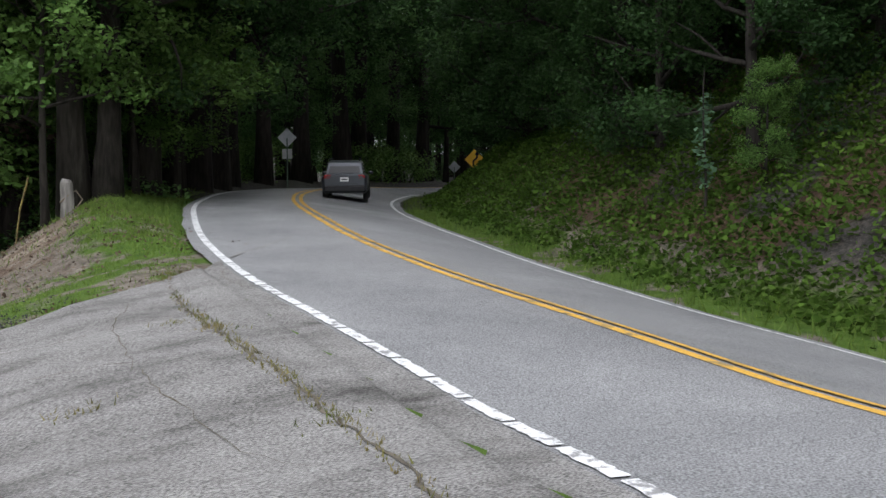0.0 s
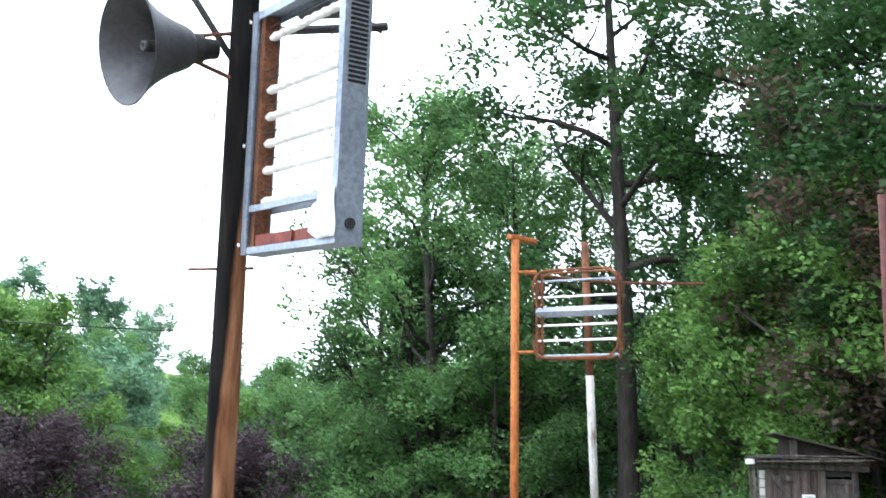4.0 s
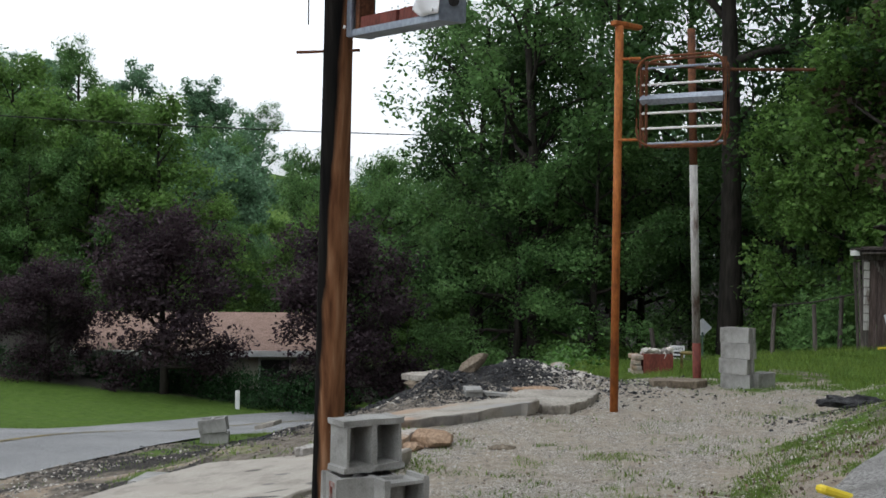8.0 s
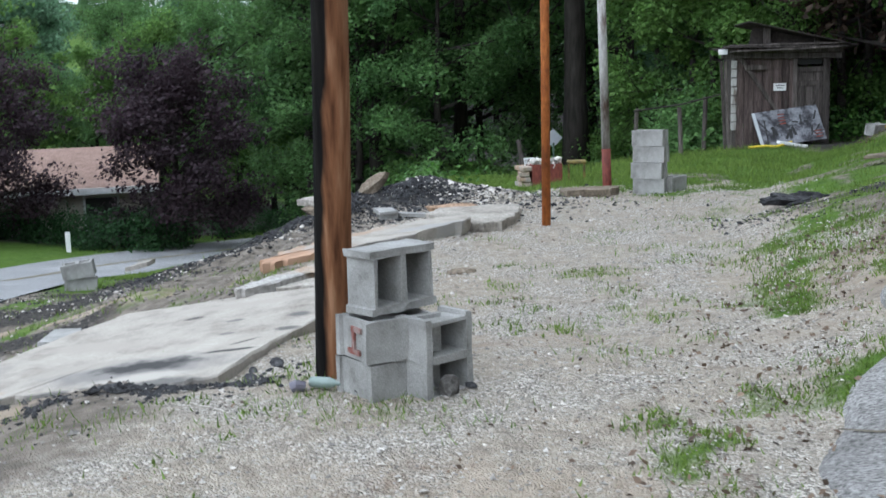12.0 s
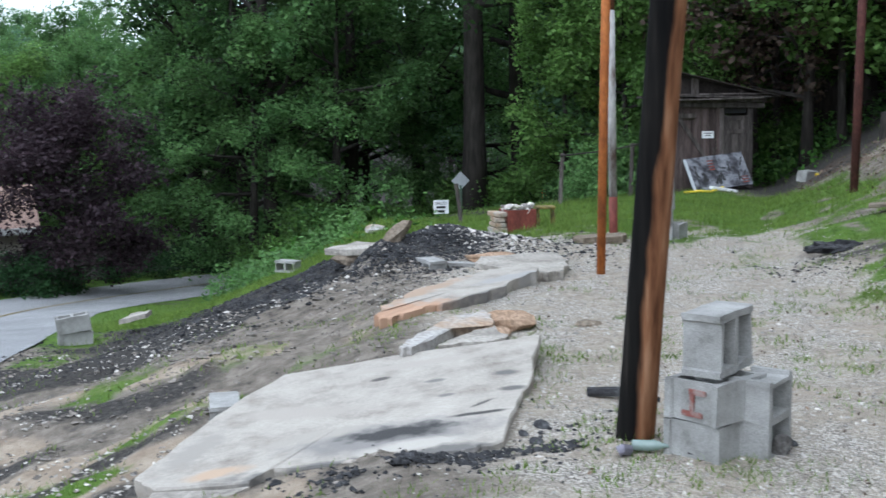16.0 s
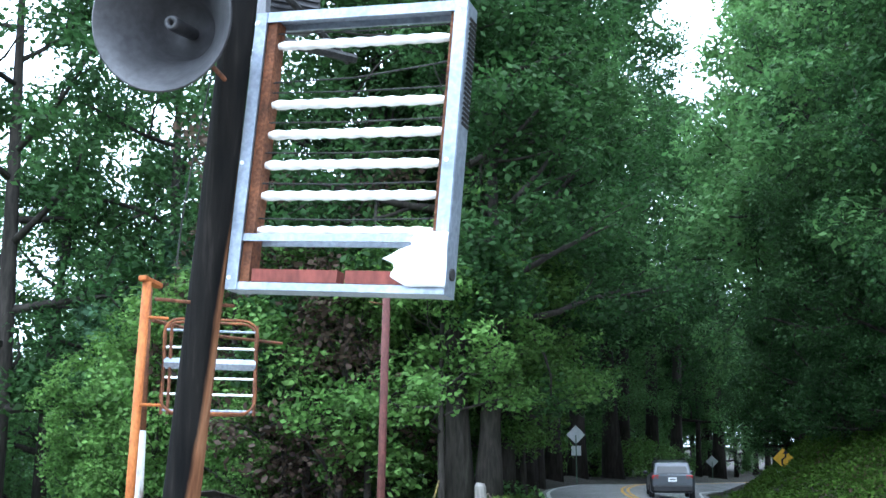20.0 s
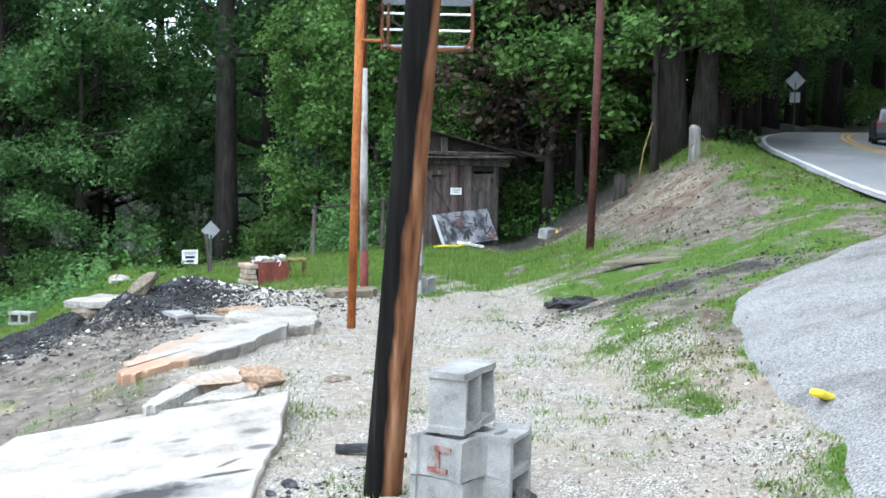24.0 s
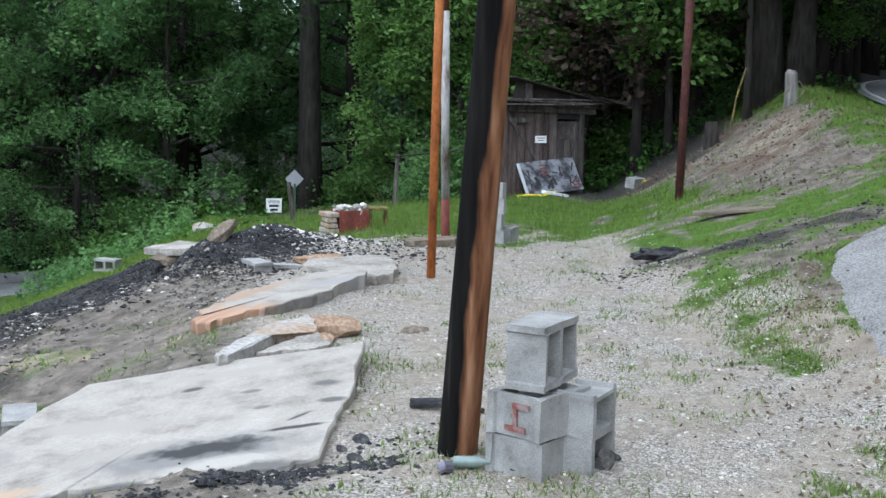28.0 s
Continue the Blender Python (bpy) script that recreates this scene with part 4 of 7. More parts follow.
# trees with a place of their own
for t, x, y, s in ((T_TALL, 0.65, 33.2, 1.2), (T_BROAD, -8.3, 38.9, 0.95), (T_AIRY, -5.6, 35.0, 1.0), (T_AIRY, 2.6, 37.0, 1.15), (T_TALL, 5.5, 33.5, 1.05), (T_OAK, -6.6, 36.8, 0.85), (T_SKIRT, -3.4, 33.5, 0.75),
                   (T_TALL, 8.6, 21.2, 0.95), (T_OAK, 9.25, 20.9, 0.8), (T_TALL, 11.4, 24.0, 0.95), (T_TALL, 7.95, 24.9, 0.95), (T_TALL, 13.0, 26.2, 0.8), (T_TALL, 23.0, 40.2, 1.1), (T_OAK, 8.5, 24.7, 0.9), (T_DRY, 6.5, 22.6, 0.95), (T_DRY, 4.9, 24.6, 1.0), (T_DRY, 5.8, 24.0, 0.8), (T_TALL, 16.8, 31.5, 0.9)):
    stand(t, x, y, s)
for x, y, s in ((-10.6, 31.0, 1.0), (-16.0, 29.9, 0.94), (-19.9, 29.6, 0.62), (-24.0, 29.6, 0.8)):
    stand(T_PURPLE, x, y, s)

for x, y, s in ((-3.2, 37.5, 1.05), (-6.9, 41.5, 1.28), (-0.6, 40.5, 1.1), (-5.0, 44.0, 1.15)):
    stand(T_AIRY, x, y, s)

# the wood behind the yard
for k in range(30):
    x, y = trees.uniform(2, 22), trees.uniform(27, 50)
    if x > 8 and y < 30:
        y += 6
    d, _ = near_line(np.array([x]), np.array([y]), ROAD_MID)
    if d[0] > -6.5:
        continue
    stand(trees.choice((T_BROAD, T_OAK, T_TALL, T_SKIRT, T_BLUE)), x, y, trees.uniform(0.7, 1.0))
for k in range(9):
    x = 2.4 + k * 0.85
    stand(trees.choice((T_SKIRT, T_FRESH, T_FRESH)), x + trees.uniform(-0.4, 0.4), 27 + trees.uniform(0, 3) - max(0, x - 5) * 0.25, trees.uniform(0.55, 0.85))
# beyond the lower road
for k in range(12):
    stand(T_FRESH, -33 + k * 2.2 + trees.uniform(-0.7, 0.7), 41 + trees.uniform(0, 5), trees.uniform(1.0, 1.3) * (0.72 if k > 5 else 1))
for k in range(34):
    x, y = trees.uniform(-62, -6), trees.uniform(42, 74)
    if x > -13 and y < 52:
        continue
    stand(trees.choice((T_BROAD, T_BLUE, T_FRESH, T_BLUE, T_SKIRT)), x, y, trees.uniform(0.55, 0.74))
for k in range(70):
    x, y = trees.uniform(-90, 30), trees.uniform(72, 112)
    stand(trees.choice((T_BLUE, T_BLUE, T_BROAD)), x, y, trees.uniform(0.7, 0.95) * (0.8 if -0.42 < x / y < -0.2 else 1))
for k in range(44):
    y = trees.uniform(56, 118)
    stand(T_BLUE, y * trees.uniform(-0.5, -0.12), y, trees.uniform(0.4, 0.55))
for k in range(34):
    x = trees.uniform(-78, -26)
    stand(trees.choice((T_BROAD, T_BROAD, T_BLUE, T_FRESH)), x, 30 + trees.uniform(0, 34) + max(0, -40 - x) * -0.3, trees.uniform(0.58, 0.76))
for k in range(12):
    stand(trees.choice((T_SKIRT, T_BROAD, T_FRESH)), -36 + k * 2.3 + trees.uniform(-1, 1), (42 if k > 5 else 36) + trees.uniform(0, 5), trees.uniform(0.6, 0.85) * (0.65 if k > 5 else 1))
# the slope beyond the road and both its sides, over the bend
for row, (off, gap) in enumerate(((7.2, 3.2), (10.5, 3.6), (14.5, 4.0), (19.5, 4.6), (26, 5.5))):
    travelled = 99.0
    for p, q in zip(ROAD_MID, ROAD_MID[1:]):
        travelled += (q - p).length
        if travelled < gap or p.y < -12:
            continue
        travelled = 0.0
        r = Vector((q.y - p.y, p.x - q.x, 0)).normalized()
        o = off + trees.uniform(-1.2, 1.2)
        kind = trees.choice((T_OAK, T_TALL, T_OAK, T_DARK) if row == 0 else (T_OAK, T_OAK, T_TALL, T_TALL))
        if row == 0 and p.y < 16 and trees.random() < 0.55:
            continue
        stand(kind, p.x + r.x * o, p.y + r.y * o, trees.uniform(0.6, 0.8) if row == 0 else trees.uniform(0.85, 1.1))
for off, gap, size in ((6.8, 2.9, 0.5), (9.2, 3.0, 0.72), (12.4, 3.4, 0.95), (16.0, 4.0, 1.1)):
    travelled = 99.0
    for p, q in zip(ROAD_MID, ROAD_MID[1:]):
        travelled += (q - p).length
        if travelled < gap or p.y < -6 or p.y > 32 or (off < 9 and p.y < 13):
            continue
        travelled = 0.0
        r = Vector((q.y - p.y, p.x - q.x, 0)).normalized()
        o = off + trees.uniform(-0.8, 0.8)
        stand(T_DARK, p.x + r.x * o, p.y + r.y * o, size * trees.uniform(0.8, 1.15), 0.1)
for off, gap in ((7.5, 4.2), (11.5, 4.2), (16.5, 4.6), (22, 5.2)):
    travelled = 99.0
    for p, q in zip(ROAD_MID, ROAD_MID[1:]):
        travelled += (q - p).length
        if travelled < gap or p.y < 33:
            continue
        travelled = 0.0
        r = Vector((q.y - p.y, p.x - q.x, 0)).normalized()
        o = -off + trees.uniform(-1.2, 1.2)
        stand(trees.choice((T_BROAD, T_OAK, T_TALL, T_SKIRT)), p.x + r.x * o, p.y + r.y * o, trees.uniform(0.75, 1.05))
for x, y, s in ((14.8, 28.8, 1.05), (12.2, 29.5, 0.95), (18.5, 34.5, 1.0), (9.2, 25.5, 1.0), (6.0, 26.5, 0.95)):
    stand(T_OAK, x, y, s)
for x, y, s in ((28.6, 47.0, 1.45), (33.0, 50.5, 1.5), (37.5, 55.5, 1.5), (43.0, 60.0, 1.5), (49.0, 65.0, 1.5), (57, 70, 1.5), (31.8, 33.6, 1.35), (36.6, 37.2, 1.4), (42, 42, 1.45), (27.4, 27.5, 1.3), (29.4, 31.6, 1.45), (34.5, 36.5, 1.45), (48, 47, 1.45), (23.4, 21.8, 1.2), (21.6, 16.5, 1.2)):
    stand(T_TALL if s > 1.46 else T_BROAD, x, y, s)
# thin leafy growth round the big trunks
for x, y, s in ((7.9, 20.3, 0.85), (9.9, 21.9, 0.9), (7.3, 22.6, 1.0), (10.7, 23.2, 0.9), (6.4, 24.3, 1.0), (5.4, 26.2, 1.05), (3.6, 26.6, 0.9), (12.4, 25.0, 0.9)):
    stand(T_UNDER, x, y, s)
# big crowns over the cut slope, mostly out of view, added to shade it
travelled = 99.0
for p, q in zip(ROAD_MID, ROAD_MID[1:]):
    travelled += (q - p).length
    if travelled > 3.4 and -9 < p.y < 30:
        travelled = 0.0
        r = Vector((q.y - p.y, p.x - q.x, 0)).normalized()
        o = 8.6 + trees.uniform(-0.7, 0.9)
        stand(T_OAK, p.x + r.x * o, p.y + r.y * o, trees.uniform(0.9, 1.15))
for x, y, s in ((8.6, 24.4, 0.6), (11.0, 24.2, 0.6), (13.0, 27.0, 0.6), (4.9, 24.2, 0.55)):
    stand(T_FRESH, x, y, s)
for x, y, s in ((-6.0, 34.5, 0.7), (-7.4, 39.5, 0.8), (-2.6, 40, 0.9), (-9.0, 42, 0.8), (-13, 43, 0.75), (1.5, 41, 0.9), (4.2, 29.4, 0.62)):
    stand(T_SKIRT, x, y, s)
for k in range(16):
    stand(B_GREEN, -9.5 + k * 0.6 + trees.uniform(-0.5, 0.5), 41 + trees.uniform(0, 4), trees.uniform(0.7, 1.1), 0.1)
# lighter leaf colour stands in for daylight falling through the open gap
for k in range(18):
    stand(B_FRESH, -5.0 + k * 0.5 + trees.uniform(-0.3, 0.3), 31.8 + trees.uniform(0, 4.5), trees.uniform(0.6, 1.1), 0.1)
stand(T_FRESH, 14.6, 9.6, 0.22)
for k in range(9):
    stand(B_GREEN, -3.0 + k * 0.8, 40 + trees.uniform(0, 5), trees.uniform(0.8, 1.2), 0.1)
# undergrowth
for k in range(70):
    i = 8 + int(trees.uniform(0, 26))
    p, q = ROAD_MID[i], ROAD_MID[i + 1]
    r = Vector((q.y - p.y, p.x - q.x, 0)).normalized()
    o = trees.uniform(6.3, 15)
    stand(B_VINE, p.x + r.x * o, p.y + r.y * o, trees.uniform(0.5, 1.1), 0.1)
for k in range(34):
    x = trees.uniform(2.5, 12)
    y = 25.4 + trees.uniform(0, 4) - 0.15 * abs(x - 5)
    if near_line(np.array([x]), np.array([y]), ROAD_MID)[0][0] < -7.0:
        stand(trees.choice((B_GREEN, B_FRESH, B_VINE)), x, y, trees.uniform(0.45, 0.85), 0.1)
for x, y, s in ((20.5, 40.0, 1.0), (22.3, 41.5, 0.9), (24.2, 43.2, 1.1), (17.5, 36.5, 0.8), (36, 54, 1.3), (40, 58, 1.4), (44, 60, 1.3), (6.3, 24.6, 0.9), (7.2, 25.0, 0.8)):
    stand(B_FRESH, x, y, s)
for k in range(13):
    stand(B_HEDGE, -27 + k * 1.3, 31.3 + trees.uniform(-0.3, 0.3) - max(0, k - 8) * 0.25, trees.uniform(0.6, 0.82), 0.1)
for x, y, s in ((-8.4, 38.2, 0.85), (-10.6, 34.8, 0.55), (-11.8, 34.0, 0.55), (-9.5, 36.4, 0.5), (-5.6, 39.5, 0.6)):
    stand(B_HEDGE, x, y, s)


# ---- the burnt utility pole with its sign box and horn ----
def charred_wood():
    m = bpy.data.materials.new("half_charred_pole_wood")
    m.use_nodes = True
    n, l = m.node_tree.nodes, m.node_tree.links
    b = n["Principled BSDF"]
    b.inputs["Roughness"].default_value, b.inputs["Specular IOR Level"].default_value = 0.9, 0.08
    tex, mp = n.new("ShaderNodeTexCoord"), n.new("ShaderNodeMapping")
    mp.inputs["Scale"].default_value = (1, 1, 0.1)
    l.new(tex.outputs["Object"], mp.inputs["Vector"])
    g = n.new("ShaderNodeTexNoise")
    g.inputs["Scale"].default_value, g.inputs["Detail"].default_value = 22, 8
    l.new(mp.outputs["Vector"], g.inputs["Vector"])
    wood, char = n.new("ShaderNodeValToRGB"), n.new("ShaderNodeValToRGB")
    for r, stops in ((wood, ((0.3, (0.075, 0.032, 0.016)), (0.5, (0.18, 0.083, 0.04)), (0.72, (0.30, 0.165, 0.092)))), (char, ((0.3, (0.004, 0.004, 0.004)), (0.6, (0.011, 0.010, 0.009)), (0.85, (0.04, 0.034, 0.03))))):
        r.color_ramp.elements.new(0.5)
        for e, (p, c) in zip(r.color_ramp.elements, stops):
            e.position, e.color = p, (*c, 1)
        l.new(g.outputs["Fac"], r.inputs["Fac"])
    sep = n.new("ShaderNodeSeparateXYZ")
    l.new(tex.outputs["Object"], sep.inputs["Vector"])
    big = n.new("ShaderNodeTexNoise")
    big.inputs["Scale"].default_value, big.inputs["Detail"].default_value = 2.2, 5
    mp2 = n.new("ShaderNodeMapping")
    mp2.inputs["Scale"].default_value = (1.5, 1.5, 0.45)
    l.new(tex.outputs["Object"], mp2.inputs["Vector"])
    l.new(mp2.outputs["Vector"], big.inputs["Vector"])

    def maths(op, a, b2):
        k = n.new("ShaderNodeMath")
        k.operation = op
        for i, v in ((0, a), (1, b2)):
            if isinstance(v, float):
                k.inputs[i].default_value = v
            else:
                l.new(v, k.inputs[i])
        return k.outputs["Value"]

    across = maths("ADD", maths("SUBTRACT", sep.outputs["X"], maths("MULTIPLY", sep.outputs["Z"], 0.047)), maths("MULTIPLY", maths("ADD", sep.outputs["Y"], maths("MULTIPLY", sep.outputs["Z"], 0.088)), 0.15))
    side = maths("MULTIPLY", across, -8.0)
    tall = maths("MULTIPLY", maths("SUBTRACT", sep.outputs["Z"], 1.35), 0.24)
    wob = maths("MULTIPLY", maths("SUBTRACT", big.outputs["Fac"], 0.5), 1.3)
    k = maths("ADD", maths("ADD", side, tall), wob)
    e = n.new("ShaderNodeMapRange")
    e.inputs["From Min"].default_value, e.inputs["From Max"].default_value = 0.0, 0.16
    l.new(k, e.inputs["Value"])
    x = n.new("ShaderNodeMix")
    x.data_type = "RGBA"
    l.new(e.outputs["Result"], x.inputs["Factor"])
    l.new(wood.outputs["Color"], x.inputs["A"])
    l.new(char.outputs["Color"], x.inputs["B"])
    l.new(x.outputs["Result"], b.inputs["Base Color"])
    bn = n.new("ShaderNodeBump")
    bn.inputs["Strength"].default_value, bn.inputs["Distance"].default_value = 0.9, 0.02
    l.new(g.outputs["Fac"], bn.inputs["Height"])
    l.new(bn.outputs["Normal"], b.inputs["Normal"])
    return m


M_POLE = charred_wood()
POLE = Vector((-1.148, 5.35, -0.12))
LEAN = Vector((0.047, -0.088, 1.0))


def on_pole(h):
    return POLE + LEAN * h


def utility_pole():
    pole = thing("utility_pole", "leaning wooden utility pole, charred black down one side", "pole", POLE)
    s = Shape()
    s.tube([LEAN * h for h in (-0.3, 0.0, 0.6, 1.3, 2.0, 3.0, 4.2, 5.4, 6.6)], [0.1, 0.095, 0.09, 0.087, 0.085, 0.083, 0.08, 0.077, 0.074], 22, wobble=0.03)
    part("shaft", s, M_POLE, pole, smooth=True)
    arm_way = Vector((-0.80, -0.25, 0))
    for h, a, b in ((4.55, 0.05, 1.3), ):
        s = Shape().tube([LEAN * h + arm_way * -0.1, LEAN * h + arm_way * b + Vector((0, 0, 0.42))], 0.032, 6)
        part("cross_arm", s, M_BLACK_IRON, pole, "dark angled iron arm")
        s = Shape().tube([LEAN * 3.95 + arm_way * 0.08, LEAN * 4.62 + arm_way * 0.78 + Vector((0, 0, 0.2))], 0.02, 6)
        part("brace", s, M_BLACK_IRON, pole)
    s = Shape().tube([LEAN * 4.1, LEAN * 4.22 + Vector((0.75, 0.35, 0.0))], 0.026, 6)
    part("brace", s, M_BLACK_IRON, pole)
    s = Shape().tube([LEAN * 4.5, LEAN * 4.22 + Vector((0.72, 0.36, -0.02))], 0.02, 6)
    part("brace", s, M_BLACK_IRON, pole)
    s = Shape().box(0.3, 0.2, 0.3, Matrix.Translation(LEAN * 4.3 + Vector((0.34, 0.3, 0))), 0.02)
    junction = part("junction_box", s, M_HORN, pole, "dark louvred metal box")
    for k in range(6):
        part("louvre", Shape().box(0.26, 0.012, 0.012, Matrix.Translation(LEAN * 4.3 + Vector((0.34, 0.19, 0.05 + 0.036 * k)))), M_HORN, junction)
    s = Shape().tube([LEAN * 2.75 + Vector((-0.24, -0.03, 0)), LEAN * 2.75 + Vector((0.14, -0.02, 0))], 0.009, 6)
    part("bolt", s, M_RUST_DARK, pole)
    pts = [LEAN * h + Vector((-0.13 - 0.035 * math.sin(h * 2.6), -0.05, 0)) for h in np.linspace(2.9, 4.0, 12)]
    part("wire", Shape().tube(pts, 0.004, 5), M_BLACK_IRON, pole)


utility_pole()


def horn_speaker():
    mouth = Vector((-1.43, 4.5, 3.75))
    way = Vector((-0.60, -0.77, -0.2)).normalized()
    m = Matrix.Translation(mouth) @ (way.to_track_quat("Z", "Y").to_matrix().to_4x4())
    horn = thing("horn_loudspeaker", "grey metal horn loudspeaker fixed to a charred pole", "loudspeaker", mouth)
    local = Matrix.Translation(-mouth) @ m
    outer = [(0.318, 0.0), (0.325, -0.004), (0.318, -0.012), (0.27, -0.06), (0.205, -0.15), (0.155, -0.25), (0.125, -0.34), (0.11, -0.37), (0.0, -0.38)]
    inner = [(0.318, 0.0), (0.30, -0.012), (0.262, -0.058), (0.197, -0.148), (0.147, -0.248), (0.115, -0.338), (0.0, -0.36)]
    part("bell", Shape().lathe(outer, local, 40).lathe(inner, local, 40), M_HORN, horn, smooth=True)
    part("reentrant_tube", Shape().lathe([(0.03, -0.34), (0.034, -0.12), (0.03, -0.1), (0.014, -0.1), (0.012, -0.2)], local, 18), M_HORN, horn, smooth=True)
    part("driver", Shape().lathe([(0.0, -0.37), (0.085, -0.372), (0.085, -0.45), (0.065, -0.465), (0.055, -0.55), (0.0, -0.555)], local, 22), M_BLACK_IRON, horn, smooth=True)
    a = on_pole(4.0) - mouth
    part("bracket", Shape().tube([local @ Vector((0, 0.07, -0.4)), a + Vector((0, 0, 0.1))], 0.012, 6), M_RUST_DARK, horn)
    part("bracket", Shape().tube([local @ Vector((0, -0.07, -0.4)), a + Vector((0, 0, -0.2))], 0.012, 6), M_RUST_DARK, horn)


horn_speaker()

BOX_U = Vector((0.70, -0.714, -0.085)).normalized()
BOX_N = Vector((BOX_U.y, -BOX_U.x, 0)).normalized()
BOX_AT = Vector((-0.895, 5.10, 2.70))


def box_pose(u, n, w):
    """A place in the sign box: across, towards its face, and up, with the pole's lean."""
    return BOX_U * u + BOX_N * n + LEAN * w


def bar(shape, a, b, wide, deep):
    """A flat bar between two places of the sign box, wide along the face."""
    a, b = Vector(a), Vector(b)
    d = (b - a).normalized()
    side = BOX_N.cross(d).normalized()
    vs = [p + side * sx * wide / 2 + BOX_N * sy * deep / 2 for p in (a, b) for sx, sy in ((-1, -1), (1, -1), (1, 1), (-1, 1))]
    shape.add(vs, [(3, 2, 1, 0), (4, 5, 6, 7), (0, 1, 5, 4), (1, 2, 6, 5), (2, 3, 7, 6), (3, 0, 4, 7)])
    return shape


def sign_box():
    W, H, D = 1.1, 1.36, 0.125
    sign = thing("sign_box_frame", "gutted aluminium sign box with bare white lamp tubes", "sign", BOX_AT)
    for u in (0.02, W - 0.02):
        part("side_panel", bar(Shape(), box_pose(u, 0, 0), box_pose(u, 0, H), 0.035, D), M_ALU, sign, "blue-grey aluminium side panel")
    for f in (-1, 1):
        for u in (0.035, W - 0.035):
            part("face_rail", bar(Shape(), box_pose(u, f * (D / 2 + 0.006), 0), box_pose(u, f * (D / 2 + 0.006), H), 0.06, 0.012), M_ALU, sign)
        for w in (0.02, 0.25, H - 0.02):
            part("cross_rail", bar(Shape(), box_pose(0.04, f * (D / 2 - 0.004), w), box_pose(W - 0.04, f * (D / 2 - 0.004), w), 0.035 if w < 1 else 0.05, 0.014), M_ALU, sign)
    part("bottom_plate", bar(Shape(), box_pose(0.04, 0, 0.008), box_pose(W - 0.04, 0, 0.008), 0.014, D), M_ALU, sign)
    part("top_plate", bar(Shape(), box_pose(0.04, 0, H - 0.008), box_pose(W - 0.04, 0, H - 0.008), 0.014, D), M_ALU, sign)
    for u in (0.085, W - 0.065):
        part("lamp_rail", bar(Shape(), box_pose(u, 0, 0.03), box_pose(u, 0, H - 0.03), 0.05, 0.09), M_RUST_DARK, sign, "rusty red-brown inner rail")
    part("ballast", bar(Shape(), box_pose(0.12, 0, 0.075), box_pose(0.56, 0, 0.075), 0.06, 0.08), M_RUST_RED, sign, "rusty red ballast case")
    part("ballast", bar(Shape(), box_pose(0.60, 0, 0.075), box_pose(0.98, 0, 0.075), 0.06, 0.08), M_RUST_RED, sign, "rusty red ballast case")
    for w in (0.295, 0.465, 0.615, 0.765, 0.915, 1.215):
        tube = Shape()
        n, sides = 96, 14
        for k in range(n + 1):
            for j in range(sides):
                q = 6.2832 * j / sides
                r = 0.0225 * (1 + 0.13 * math.cos(2 * q + k * 0.62)) if 2 < k < n - 2 else 0.017
                tube.v.append(tuple(box_pose(0.10 + (W - 0.19) * k / n, r * math.cos(q), w) + Vector((0, 0, r * math.sin(q)))))
        tube.f = [(k * sides + j, k * sides + (j + 1) % sides, (k + 1) * sides + (j + 1) % sides, (k + 1) * sides + j) for k in range(n) for j in range(sides)]
        part("lamp_tube", tube, M_TUBE, sign, smooth=True)
        part("tube_wire", Shape().tube([box_pose(0.1, 0.02, w + 0.055), box_pose(W / 2, 0.02, w + 0.047), box_pose(W - 0.08, 0.02, w + 0.056)], 0.004, 5), M_BLACK_IRON, sign)
    part("tube_wire", Shape().tube([box_pose(0.1, 0.02, 1.02), box_pose(W / 2, 0.02, 1.03), box_pose(W - 0.08, 0.02, 1.09)], 0.004, 5), M_BLACK_IRON, sign)
    s = Shape()
    for k in range(22):
        w = H - 0.08 - k * 0.0235
        a = BOX_U * (W + 0.0005) + LEAN * w
        s.add([a + BOX_N * x + Vector((0, 0, z)) + BOX_U * o for x, z, o in ((-0.05, -0.007, 0), (0.05, -0.007, 0), (0.05, 0.006, 0.008), (-0.05, 0.006, 0.008))], [(0, 1, 2, 3)])
    part("louvres", s, M_BLACK_IRON, sign, "dark vent louvres")
    # black disc on the panel paints the dark inside of a cable hole
    part("hole_shade", Shape().tube([BOX_U * (W - 0.004) + LEAN * 0.1, BOX_U * (W + 0.008) + LEAN * 0.1], 0.028, 14), M_BLACK_IRON, sign)
    rag = Shape()
    cols, rows = 14, 12
    for f in (0.0, -0.004):
        for j in range(rows + 1):
            w = 0.03 + 0.245 * j / rows
            start = 0.87 + 0.035 * math.sin(w * 34 + 1.0) + 0.02 * math.sin(w * 71) - (0.05 if 0.15 < w < 0.2 else 0) + (0.12 * max(0, w - 0.2) / 0.075)
            for i in range(cols + 1):
                u = start + (1.1 - start) * i / cols
                rag.v.append(tuple(box_pose(u, 0.088 + f + 0.028 * math.sin(3.14 * i / cols) * math.sin(3.14 * j / rows) + 0.007 * math.sin(u * 31 + w * 23), w)))
    n, c1 = (cols + 1) * (rows + 1), cols + 1
    for j in range(rows):
        for i in range(cols):
            q = (j * c1 + i, j * c1 + i + 1, j * c1 + c1 + i + 1, j * c1 + c1 + i)
            rag.f += [q, tuple(n + v for v in reversed(q))]
    for j in range(rows):
        rag.f.append((j * c1, j * c1 + c1, n + j * c1 + c1, n + j * c1))
    for i in range(cols):
        t = rows * c1 + i
